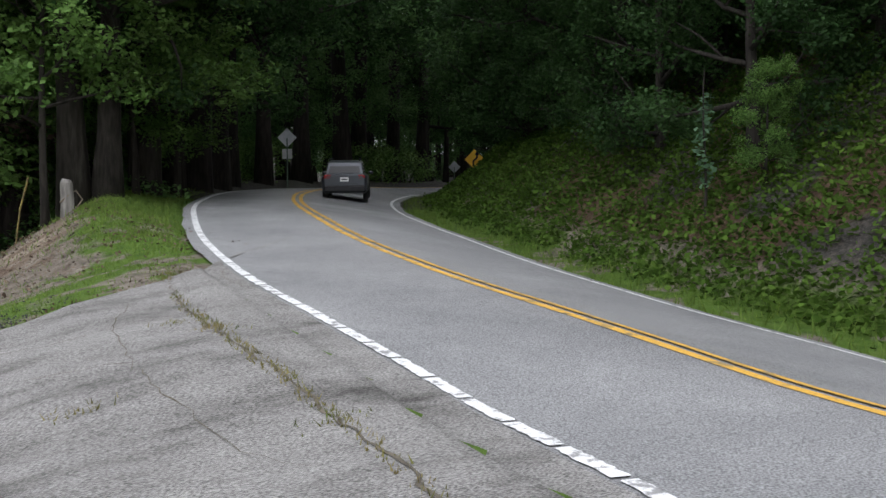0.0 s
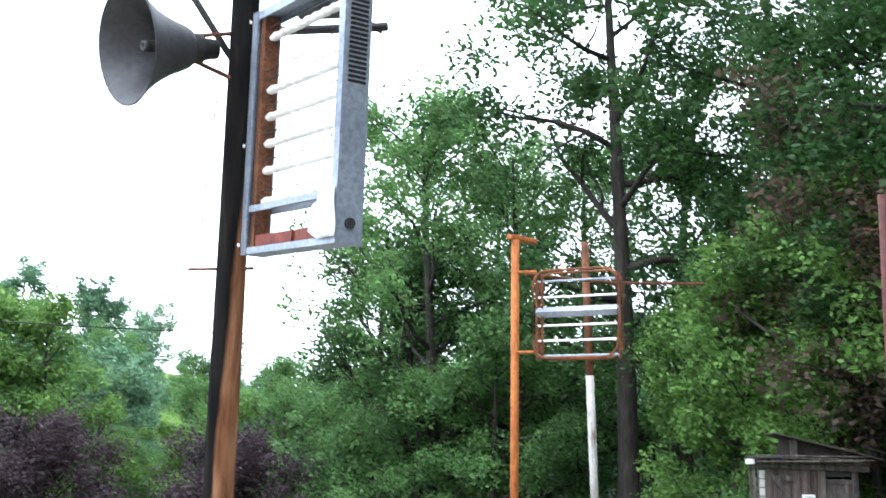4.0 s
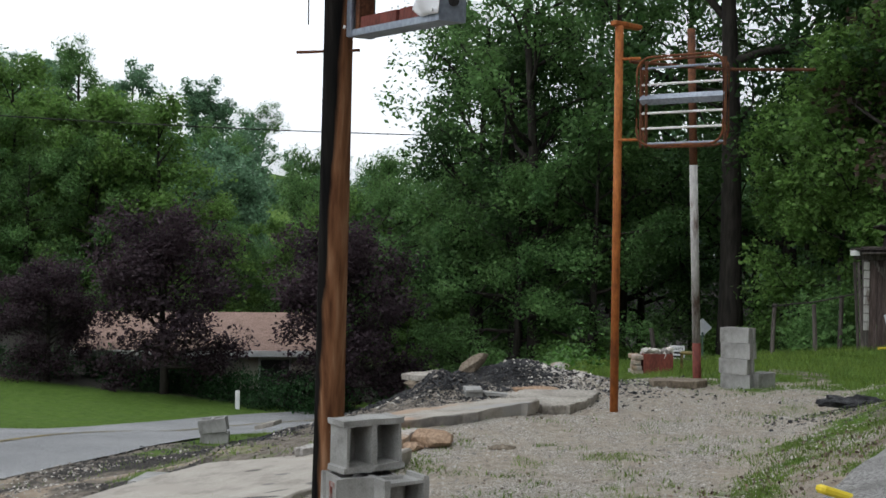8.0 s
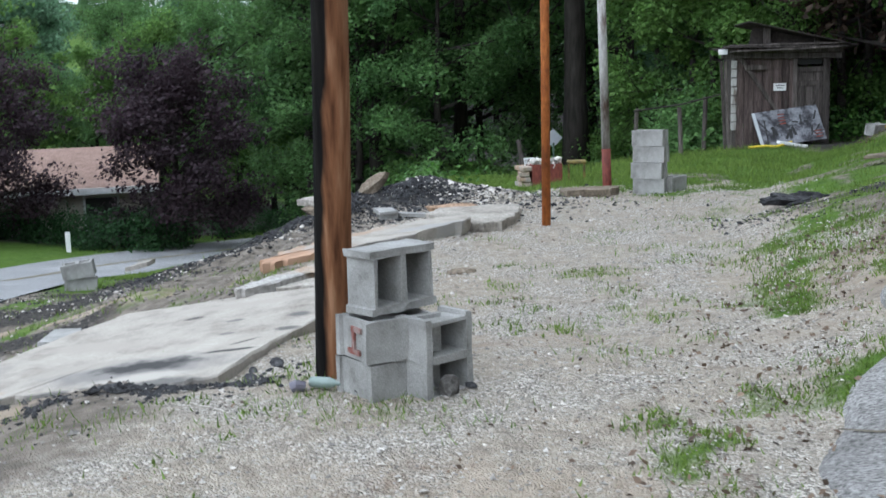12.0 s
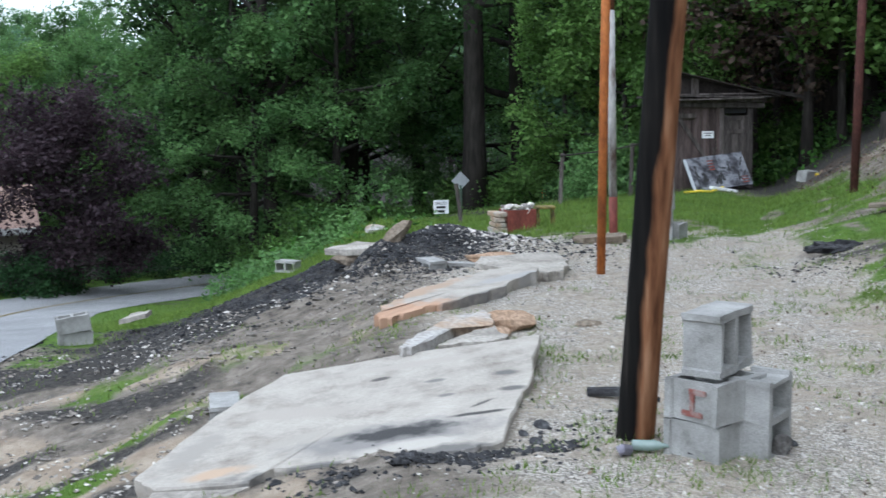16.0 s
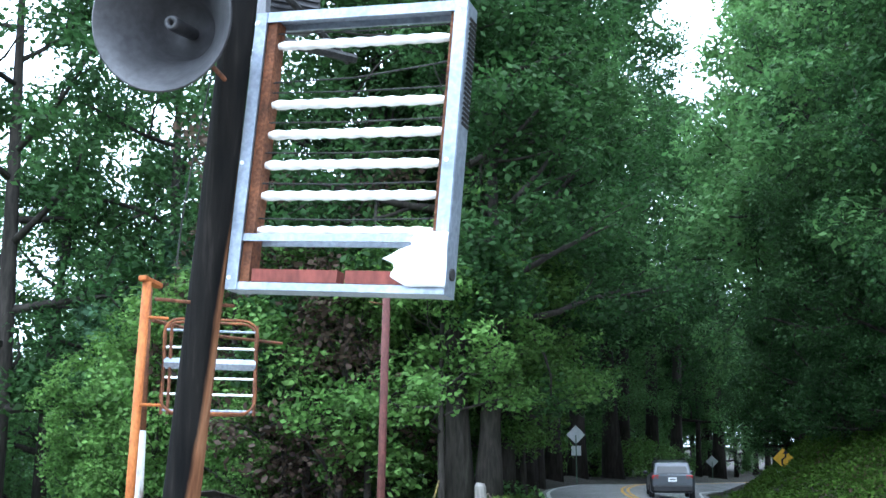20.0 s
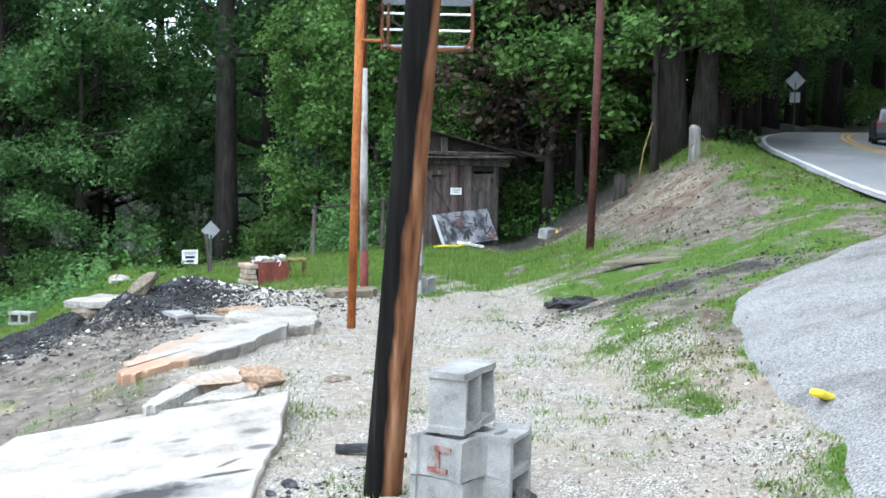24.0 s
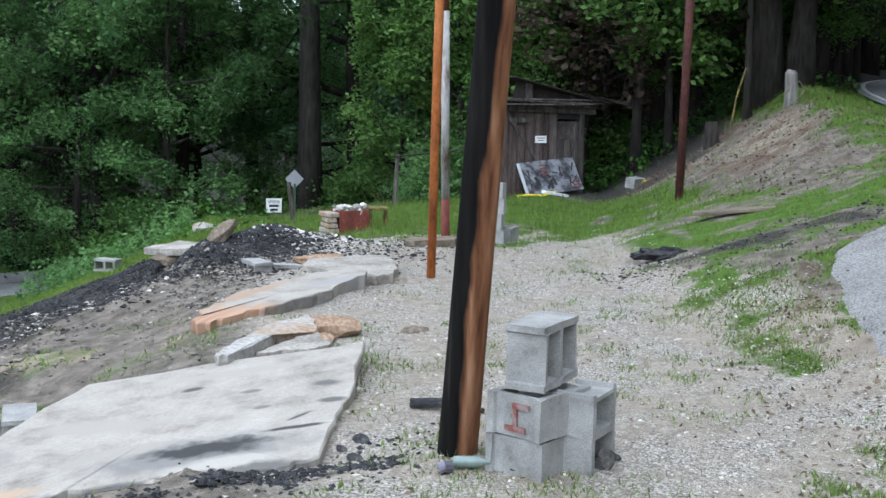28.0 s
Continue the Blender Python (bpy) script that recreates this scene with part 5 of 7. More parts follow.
        rag.f += [(t, t + 1, n + t + 1, n + t), (i + 1, i, n + i, n + i + 1)]
    part("torn_panel", rag, M_WHITE_PLASTIC, sign, "torn scrap of white plastic panel", smooth=True)
    for u in (0.035, W - 0.035):
        for w in (0.05, 0.6, 1.3):
            part("screw", Shape().tube([box_pose(u, 0.097, w), box_pose(u, 0.104, w)], 0.010, 8), M_WHITE, sign)


sign_box()


# ---- concrete blocks ----
def block_shape(length=0.39, wide=0.29, high=0.19, wall=0.036, chip=0.006, closed=False):
    """A hollow block: two cores through its height; ends with shallow ears."""
    s = Shape()
    mid = length / 2
    xs = [0, wall, mid - wall / 2, mid + wall / 2, length - wall, length]
    ear = wall - 0.005
    ys = [0, ear, wall, wide - wall, wide - ear, wide]
    jit = {}

    def p(i, j, z):
        key = (i, j, z)
        if key not in jit:
            notch = 0.019 * (j in (2, 3)) * (1 if i == 0 else -1 if i == 5 else 0)
            jit[key] = (xs[i] - length / 2 + notch + rnd(-chip, chip) * 0.6, ys[j] - wide / 2 + rnd(-chip, chip) * 0.6, z + rnd(-chip, chip) * 0.5)
        return jit[key]

    solid = lambda i, j: 0 <= i < 5 and 0 <= j < 5 and not (j == 2 and i in (1, 3))
    for i in range(5):
        for j in range(5):
            if not solid(i, j):
                continue
            s.add([p(i, j, high), p(i + 1, j, high), p(i + 1, j + 1, high), p(i, j + 1, high)], [(0, 1, 2, 3)])
            s.add([p(i, j, 0), p(i + 1, j, 0), p(i + 1, j + 1, 0), p(i, j + 1, 0)], [(3, 2, 1, 0)])
            for di, dj, a, b in ((-1, 0, (i, j + 1), (i, j)), (1, 0, (i + 1, j), (i + 1, j + 1)), (0, -1, (i, j), (i + 1, j)), (0, 1, (i + 1, j + 1), (i, j + 1))):
                if not solid(i + di, j + dj):
                    s.add([p(*a, 0), p(*b, 0), p(*b, high), p(*a, high)], [(0, 1, 2, 3)])
    if closed:
        for i in (1, 3):
            s.add([p(i, 2, 0), p(i + 1, 2, 0), p(i + 1, 3, 0), p(i, 3, 0)], [(0, 1, 2, 3)])
    return s.weld()


BLOCK_U = 49.5


def block(m, label, wide=0.29, group=""):
    ob = new("concrete_block", block_shape(wide=wide, closed=wide > 0.25).mesh("concrete_block", M_CONCRETE))
    ob.matrix_basis = m
    tagged(ob, label, "concrete block", group)
    return ob


def near_blocks():
    u, v = Vector((math.cos(radians(BLOCK_U)), math.sin(radians(BLOCK_U)), 0)), Vector((math.sin(radians(BLOCK_U)), -math.cos(radians(BLOCK_U)), 0))
    face = Matrix((( u.x, 0, v.x), (u.y, 0, v.y), (0, 1, 0))).to_4x4()
    g = "blocks by the pole"
    base = -0.145
    lay = Matrix.Rotation(radians(BLOCK_U - 6), 4, "Z")
    b = block(Matrix.Translation((-0.845, 5.09, base)) @ lay, "grey hollow concrete block lying flat under others", group=g)
    b = block(Matrix.Translation((-0.835, 5.075, base + 0.196)) @ Matrix.Rotation(radians(BLOCK_U - 12), 4, "Z"), "concrete block with a red painted mark", group=g)
    mark = Shape()
    for x, y, w, h in ((0.03, 0.06, 0.022, 0.10), (0.03, 0.045, 0.11, 0.024), (0.0, 0.15, 0.09, 0.024)):
        mark.box(0.012, w, h, Matrix.Translation((-0.181, x - 0.03, y - 0.02)))
    part("red_mark", mark, material("red_spray", [(0.38, (0.27, 0.22, 0.20)), (0.6, (0.21, 0.075, 0.06))], scale=20, bump=0), b, "faded red spray paint bars")
    centre = Vector((-0.82, 5.10, 0.262)) + v * -0.095 + Vector((0, 0, 0.145))
    block(Matrix.Translation(centre) @ face, "grey hollow concrete block on its side, cores showing", group=g)
    upright = Matrix((( 0, -u.x, v.x), (0, -u.y, v.y), (1, 0, 0))).to_4x4()
    centre = Vector((-0.785, 5.02, -0.15 + 0.195)) + u * 0.145
    block(Matrix.Translation(centre) @ upright, "grey hollow concrete block stood on end", group=g)


near_blocks()


def block_tower():
    u = math.degrees(math.atan2(13.545 - 13.727, 1.303 - 0.926))
    z = drop(1.11, 13.63)
    for k in range(4):
        m = pose(1.11 + (0.015, -0.01, 0.012, 0.0)[k], 13.72, z - 0.01 + 0.193 * k, 0, 0, u + (1.5, -2, 1, 0)[k])
        block(m, "pale concrete block in a stack of four", wide=0.19, group="block stack")
    block(pose(1.39, 13.85, drop(1.39, 13.85), 0, 0, u + 84), "dusty concrete block standing beside a block stack", wide=0.19, group="block stack")


block_tower()
for x, y, rx, ry, rz, dz, w, lab in ((-6.0, 13.5, 0, 4, 20, -0.02, 0.19, "weathered concrete block at the road edge"), (-5.99, 13.48, 4, -7, 14, 0.17, 0.19, "tilted concrete block on another at the road edge"), (-3.5, 7.2, 90, 0, 98, 0.04, 0.19, "grey concrete block half buried beside a broken slab"),
                                 (-3.72, 18.0, 90, 0, -30, 0.12, 0.19, "hollow concrete block on its side by burnt rubble"), (-1.9, 11.62, 90, 0, 110, -0.02, 0.19, "dusty concrete block among rubble"), (-1.55, 11.8, 90, 6, 25, -0.05, 0.19, "pale concrete block among rubble"), (5.45, 19.9, 8, 0, 40, 0.0, 0.19, "small pale block on the grass by the shed")):
    block(pose(x, y, drop(x, y) + dz, rx, ry, rz), lab, wide=w, group="scattered blocks")


# ---- broken slabs ----
def slab(label, ring, thick, material, cuts=5, rough=0.03):
    c = sum((Vector(p) for p in ring), Vector()) / len(ring)
    single("concrete_slab", Shape().slab([Vector(p) - c for p in ring], thick, rough, cuts), material, label, "slab", c, "broken slabs")


PALE = [(0.30, (0.17, 0.15, 0.126)), (0.40, (0.265, 0.241, 0.207)), (0.5, (0.335, 0.308, 0.267)), (0.72, (0.40, 0.371, 0.325))]
SOOT = (0.03, 0.03, 0.03)
M_SOOTY = stained("sooty_slab", PALE, [((0.2, -0.4), (0.56, 0.24), -6, (0.20, 0.19, 0.178), 1.3), ((0.34, -0.62), (0.3, 0.09), -4, (0.40, 0.375, 0.33), 1.0), ((0.26, -0.36), (0.3, 0.12), -4, SOOT, 1.7), ((0.70, -0.26), (0.17, 0.03), -6, SOOT, 1.0), ((0.94, 0.14), (0.085, 0.05), -14, (0.10, 0.095, 0.09), 0.6), ((0.94, 0.47), (0.08, 0.05), -14, (0.12, 0.115, 0.11), 0.6), ((0.51, 0.54), (0.07, 0.04), -10, (0.15, 0.145, 0.135), 0.6),
                                      ((0.56, 0.2), (0.05, 0.03), 0, (0.16, 0.15, 0.14), 0.6), ((0.18, 0.76), (0.07, 0.04), 5, (0.07, 0.065, 0.06), 0.7), ((0.74, -0.08), (0.09, 0.02), 40, (0.07, 0.065, 0.06), 0.8), ((-0.3, 0.3), (0.4, 0.12), -20, (0.33, 0.30, 0.26), 1.6), ((-0.2, -0.2), (0.3, 0.09), 10, (0.32, 0.295, 0.255), 1.6), ((-0.68, -0.55), (0.16, 0.08), 10, (0.40, 0.29, 0.20), 1.2), ((0.4, 1.0), (0.5, 0.07), 0, (0.34, 0.31, 0.27), 1.4), ((0.1, -0.76), (0.8, 0.1), -4, (0.12, 0.115, 0.108), 1.8), ((-0.85, -0.1), (0.1, 0.35), -20, (0.27, 0.25, 0.22), 1.8)])
M_CLAYED = stained("clay_edged_slab", PALE, [((-0.55, -0.85), (0.6, 0.3), 35, (0.42, 0.26, 0.165), 1.6), ((-0.75, -0.45), (0.22, 0.5), -20, (0.38, 0.27, 0.19), 1.8), ((-0.35, 0.0), (0.8, 0.12), 55, (0.33, 0.24, 0.17), 1.8), ((0.2, -0.35), (0.7, 0.1), 48, (0.16, 0.15, 0.14), 1.6), ((0.5, 0.4), (0.4, 0.12), 40, (0.30, 0.29, 0.275), 1.6)])
slab("large cracked pale concrete slab, soot-stained and tilted", [(-1.28, 7.53, -0.05), (-1.54, 6.37, -0.11), (-1.66, 5.98, -0.13), (-1.79, 5.49, -0.16), (-1.99, 5.39, -0.18), (-2.49, 5.48, -0.25), (-2.95, 5.62, -0.31), (-3.06, 5.47, -0.32), (-3.56, 5.62, -0.39), (-3.7, 5.83, -0.4), (-3.5, 6.49, -0.36), (-3.31, 7.01, -0.32), (-3.04, 7.5, -0.27), (-2.13, 7.56, -0.15)], 0.12, M_SOOTY, 4, 0.015)
slab("cracked-off corner of a pale concrete slab", [(-3.06, 5.44, -0.34), (-3.46, 5.13, -0.4), (-3.6, 5.24, -0.42), (-3.56, 5.58, -0.4)], 0.1, M_SLAB, 4, 0.015)
slab("broken slab with an orange clay edge, one end raised", [(-0.84, 10.5, -0.03), (-1.07, 10.08, -0.045), (-1.45, 9.47, -0.07), (-1.82, 9.14, -0.09), (-2.13, 8.85, -0.11), (-2.37, 8.7, -0.13), (-2.42, 8.85, -0.13), (-2.31, 9.24, -0.12), (-2.03, 9.87, -0.1), (-1.62, 10.39, -0.08), (-1.3, 10.72, -0.06), (-0.9, 10.8, -0.035)], 0.13, M_CLAYED, 5, 0.035)
slab("small broken concrete slab among clay", [(-1.56, 8.64, -0.07), (-1.54, 8.14, -0.09), (-1.82, 8.12, -0.1), (-2.18, 7.46, -0.1), (-2.27, 7.5, -0.1), (-2.13, 7.85, -0.09), (-1.85, 8.4, -0.08)], 0.1, M_SLAB_CLAY)
slab("thin wedge of broken concrete", [(-1.55, 8.05, -0.08), (-1.5, 7.66, -0.09), (-1.68, 7.59, -0.1), (-1.99, 7.58, -0.11), (-1.78, 7.8, -0.09)], 0.07, M_SLAB)
slab("flat pale concrete slab beside the rusty post", [(-1.27, 12.0, -0.1), (-0.42, 12.15, -0.1), (-0.4, 11.5, -0.1), (-0.54, 10.85, -0.11), (-0.84, 10.72, -0.11), (-1.1, 11.0, -0.1), (-1.36, 11.5, -0.1)], 0.12, M_SLAB)
slab("white slab fragment at the road bank", [(-5.2, 13.7, -0.93), (-5.15, 13.9, -0.92), (-5.45, 14.1, -1.0), (-5.55, 13.85, -1.03)], 0.06, M_SLAB, 3)
slab("flat pale stone lying on rubble", [(-2.5, 12.2, -0.02), (-2.3, 12.5, 0.0), (-2.6, 12.9, -0.02), (-2.95, 12.55, -0.05)], 0.07, M_SLAB, 3)
slab("flat brown stone slab under a white post", [(0.12, 13.3, -0.1), (0.62, 13.45, -0.1), (0.75, 13.75, -0.1), (0.3, 13.8, -0.1), (0.02, 13.55, -0.1)], 0.1, M_BROWN_STONE, 3)


def stone(x, y, size, label, material, tilt=(0, 0, 0), up=0.0):
    s = Shape().rock(size, Matrix.Rotation(radians(tilt[2]), 4, "Z") @ Matrix.Rotation(radians(tilt[0]), 4, "X") @ Matrix.Rotation(radians(tilt[1]), 4, "Y"), 0.2, 2)
    single("stone", s, material, label, "stone", (x, y, drop(x, y) + up), "loose stones")


stone(-2.13, 12.95, (0.24, 0.09, 0.09), "tilted brown flat stone on a char heap", M_BROWN_STONE, (10, -34, 40), 0.09)
stone(-2.6, 12.5, (0.26, 0.2, 0.09), "brown stone under a flat pale slab", M_BROWN_STONE, (0, 4, 30), 0.05)
stone(-1.38, 8.45, (0.2, 0.17, 0.09), "lump of orange clay", M_CLAY, (0, 0, 20), 0.04)
stone(-1.5, 8.2, (0.12, 0.1, 0.05), "lump of orange clay", M_CLAY, (0, 0, 70), 0.02)
stone(-1.15, 12.05, (0.28, 0.15, 0.06), "heap of pale orange clay", M_CLAY, (0, 0, 10), 0.02)
stone(-0.76, 8.5, (0.13, 0.1, 0.04), "rough grey stone in gravel", M_BROWN_STONE, (0, 0, 40), 0.0)
stone(-2.35, 21.0, (0.2, 0.14, 0.1), "yellowish rock on the grass", M_SLAB_CLAY, (0, 0, 0), 0.06)
stone(-3.72, 5.2, (0.26, 0.2, 0.2), "dark stone at the slab's corner", M_DARK_STONE, (0, 20, 10), 0.05)
stone(-0.55, 4.98, (0.045, 0.04, 0.07), "small upright grey stone at a block's foot", M_DARK_STONE, (8, 0, 20), 0.03)
for x, y, w in ((-0.95, 5.0, 0.055), (-0.88, 4.93, 0.035), (-0.46, 5.08, 0.03), (-1.62, 5.5, 0.05), (-1.55, 5.78, 0.05), (-1.66, 5.7, 0.035)):
    stone(x, y, (w, w * 0.7, w * 0.5), "charred scrap lying on gravel", M_COAL, (10, 5, 40 * x), 0.01)
stone(-1.25, 16.3, (0.17, 0.12, 0.1), "pale yellow rock on the grass", M_SLAB_CLAY, (0, 0, 0), 0.05)


# ---- standing posts ----
def rusty_post():
    a, b = Vector((-0.13, 11.12, drop(-0.13, 11.12))), Vector((-0.09, 10.95, 3.88))
    post = thing("rusty_sign_post", "tall orange rusty steel post with an empty sign frame", "sign post", a)
    part("shaft", Shape().tube([Vector((0, 0, -0.2)), (b - a) * 0.5, b - a], 0.044, 14), M_RUST_ORANGE, post, smooth=True)
    part("top_bar", Shape().box(0.09, 0.42, 0.05, Matrix.Translation(b - a + Vector((0.06, 0.12, 0))) @ Matrix.Rotation(radians(-35), 4, "Z"), 0.008), M_RUST_ORANGE, post)
    u = Vector((0.97, -0.24, 0)).normalized()

    def at(x, z, back=0.0):
        return b - a + u * x + Vector((-u.y, u.x, 0)) * back + Vector((0, 0, z))

    for back in (0.02, 0.22):
        pts = []
        for cx, cz, t0 in ((0.95, -0.5, 90), (0.95, -1.12, 0), (0.34, -1.12, -90), (0.34, -0.5, 180)):
            for k in range(5):
                w = radians(t0 - 22.5 * k)
                pts.append(at(cx + 0.15 * math.cos(w), cz + 0.15 * math.sin(w), back))
        pts.append(pts[0])
        part("hoop", Shape().tube(pts, 0.013, 8, caps=False), M_RUST_MID, post, "bent rusty tube hoop", smooth=True)
    for z in (-0.45, -0.62, -0.92, -1.08, -1.24):
        part("lamp_tube", Shape().tube([at(0.2, z, 0.12), at(1.09, z, 0.12)], 0.012, 8), M_TUBE if z not in (-0.45, -1.24) else M_ALU, post)
    s = Shape().tube([at(0.2, -0.78, 0.12), at(1.09, -0.78, 0.12)], 0.055, 4)
    part("ballast_bar", s, M_ALU, post, "grey metal ballast bar")
    for x in (0.2, 0.26, 1.09):
        part("upright", Shape().tube([at(x, -0.38, 0.12), at(x, -1.28, 0.12)], 0.018, 6), M_RUST_DARK, post)
    part("long_arm", Shape().tube([b - a + Vector((0.1, 0.1, -0.36)), b - a + Vector((1.0, 0.95, -0.34)), b - a + Vector((2.05, 1.95, -0.22))], 0.02, 6), M_RUST_DARK, post, "long thin rusty arm")
    for z in (-0.35, -1.2):
        part("bracket", Shape().tube([at(0, z), at(0.22, z, 0.05)], 0.016, 6), M_RUST_ORANGE, post)


rusty_post()


def pale_post():
    a = Vector((0.61, 13.9, drop(0.61, 13.9)))
    d = Vector((0.5, 13.72, 4.36)) - a
    post = thing("peeling_post", "steel post with peeling white paint and rust", "post", a)
    part("upper_shaft", Shape().tube([d * 0.62, d], 0.05, 12), M_RUST_DARK, post, "bare rusty upper length", smooth=True)
    part("middle_shaft", Shape().tube([d * 0.12, d * 0.62], 0.052, 12), M_PEELING, post, "peeling white painted length", smooth=True)
    part("foot_shaft", Shape().tube([d * -0.05, d * 0.12], 0.055, 12), M_RUST_RED, post, "rust-red foot", smooth=True)


pale_post()


def red_post():
    a = Vector((4.6, 15.95, drop(4.6, 15.95)))
    d = Vector((4.66, 15.9, 5.36)) - a
    post = thing("red_post", "tall rusty red steel post on the bank", "post", a)
    part("shaft", Shape().tube([d * -0.06, d * 0.5, d], 0.062, 12), M_MAROON, post, smooth=True)
    part("side_peg", Shape().tube([d * 0.9, d * 0.9 + Vector((-0.3, -0.02, 0.03))], 0.012, 6), M_RUST_DARK, post)


red_post()


# ---- the shed ----
def shed():
    z = drop(3.25, 21.95) - 0.1
    hut = thing("shed", "crooked weathered plank shed with a slanting tin roof", "shed", (3.43, 21.95, z), rz=-1)
    hut.scale = (0.935, 1, 1)
    W, D, H = 1.84, 1.6, 1.92
    widths, x = [], 0.0
    r = random.Random(3)
    while x < W - 0.02:
        w = min(r.uniform(0.13, 0.24), W - x)
        widths.append((x, w))
        x += w
    for i, (x, w) in enumerate(widths):
        if 1.18 < x + w / 2 < 1.7:
            continue
        part("board", Shape().box(w - 0.008, 0.028, H + r.uniform(-0.06, 0.02), Matrix.Translation((x + w / 2, r.uniform(-0.008, 0.008), 0.0)), 0.004), M_RED_WOOD if x < 1.2 else M_OLD_WOOD, hut)
    for side in (0.0, W):
        for k in range(9):
            y = 0.02 + k * D / 9
            part("board", Shape().box(0.028, D / 9 - 0.01, H - 0.03 - r.uniform(0, 0.05), Matrix.Translation((side, y + D / 18, 0.0)), 0.004), M_OLD_WOOD, hut)
    for k in range(11):
        part("board", Shape().box(W / 11 - 0.008, 0.028, H, Matrix.Translation((W / 22 + k * W / 11, D, 0)), 0.004), M_OLD_WOOD, hut)
    for k in range(3):
        part("door_plank", Shape().box(0.165, 0.03, 1.5, Matrix.Translation((1.27 + k * 0.172, -0.012, 0.1)), 0.004), M_OLD_WOOD, hut)
    for zz in (0.35, 1.3, 1.56):
        part("door_rail", Shape().box(0.52, 0.025, 0.09, Matrix.Translation((1.445, -0.04, zz)), 0.004), M_OLD_WOOD, hut)
    part("door_brace", Shape().box(0.07, 0.022, 1.1, Matrix.Translation((1.3, -0.045, 0.42)) @ Matrix.Rotation(radians(20), 4, "Y"), 0.004), M_OLD_WOOD, hut)
    # black strip set in the opening to paint the shade inside
    part("gap_shade", Shape().box(0.5, 0.02, 0.16, Matrix.Translation((1.44, 0.03, 1.70)), 0), M_BLACK, hut, "black strip painting the shade above the door")
    for x in (1.16, 1.74):
        part("door_post", Shape().box(0.085, 0.05, H, Matrix.Translation((x, -0.03, 0)), 0.006), M_OLD_WOOD, hut)
    part("diagonal_brace", Shape().box(0.075, 0.03, 1.62, Matrix.Translation((0.02, -0.05, 1.93)) @ Matrix.Rotation(radians(180 - 36), 4, "Y"), 0.004), M_OLD_WOOD, hut)
    part("lintel", Shape().box(W + 0.5, 0.1, 0.11, Matrix.Translation((W / 2 - 0.05, -0.06, H - 0.1)) @ Matrix.Rotation(radians(1.5), 4, "Y"), 0.01), M_OLD_WOOD, hut)
    part("fascia", Shape().box(W + 0.55, 0.05, 0.09, Matrix.Translation((W / 2 - 0.06, -0.13, H + 0.01)) @ Matrix.Rotation(radians(1.0), 4, "Y"), 0.01), M_OLD_WOOD, hut)
    part("white_end", Shape().box(0.18, 0.03, 0.1, Matrix.Translation((-0.28, -0.165, H + 0.0)), 0.005), M_WHITE, hut, "white scrap on the eave")
    for k, (dx, dy, dz, w) in enumerate(((0, -0.16, 0.1, W + 0.55), (0.06, -0.1, 0.145, W + 0.4), (-0.04, -0.2, 0.05, W + 0.2))):
        part("eave_plank", Shape().box(w, 0.3, 0.028, Matrix.Translation((W / 2 + dx, dy, H + dz)) @ Matrix.Rotation(radians(1.2 - 0.9 * k), 4, "Y"), 0.004), M_OLD_WOOD, hut)
    for k in range(8):
        part("corner_block", Shape().box(0.11, 0.03, 0.15, Matrix.Translation((-0.045, -0.03, 0.5 + 0.165 * k)) @ Matrix.Rotation(radians(r.uniform(-4, 4)), 4, "Y"), 0.006), M_PEELING, hut, "pale scrap nailed on the corner")
    part("gable_board", Shape().add([(0.25, 0.16, H + 0.1), (W + 0.2, 0.16, H + 0.1), (W + 0.2, 0.16, H + 0.14), (0.35, 0.16, H + 0.5), (0.25, 0.19, H + 0.1), (W + 0.2, 0.19, H + 0.1), (W + 0.2, 0.19, H + 0.14), (0.35, 0.19, H + 0.5)], [(0, 1, 2, 3), (7, 6, 5, 4), (0, 4, 5, 1), (1, 5, 6, 2), (2, 6, 7, 3), (3, 7, 4, 0)]), M_TIN, hut, "dark boards under the roof")
    part("low_roof", Shape().box(W + 0.5, D + 0.3, 0.035, Matrix.Translation((W / 2, D / 2, H + 0.08)) @ Matrix.Rotation(radians(2), 4, "X"), 0.005), M_TIN, hut, "flat tin roof")
    m = Matrix.Translation((1.22, D / 2 - 0.15, H + 0.34)) @ Matrix.Rotation(radians(13), 4, "Y")
    s, cols = Shape(), 48
    for zz in (0.0, 0.012):
        for k in range(cols + 1):
            for x in (-1.05, 1.12):
                s.v.append(tuple(m @ Vector((x, (k / cols - 0.5) * (D + 0.3), zz + 0.014 * math.sin(k * 1.3)))))
    n = 2 * (cols + 1)
    for k in range(cols):
        s.f += [(2 * k, 2 * k + 2, 2 * k + 3, 2 * k + 1), (n + 2 * k + 1, n + 2 * k + 3, n + 2 * k + 2, n + 2 * k), (2 * k, n + 2 * k, n + 2 * k + 2, 2 * k + 2), (2 * k + 3, n + 2 * k + 3, n + 2 * k + 1, 2 * k + 1)]
    part("slant_roof", s, M_TIN, hut, "dark slanting corrugated tin sheet")
    part("roof_prop", Shape().box(0.14, 0.1, 0.42, Matrix.Translation((0.62, 0.1, H + 0.1)), 0.01), M_OLD_WOOD, hut)
    part("roof_prop", Shape().box(0.1, 0.08, 0.2, Matrix.Translation((1.6, 0.1, H + 0.1)), 0.01), M_OLD_WOOD, hut)
    part("eave_board", Shape().box(0.42, 0.02, 0.09, Matrix.Translation((0.38, -0.075, H - 0.3)), 0.003), M_OLD_WOOD, hut)
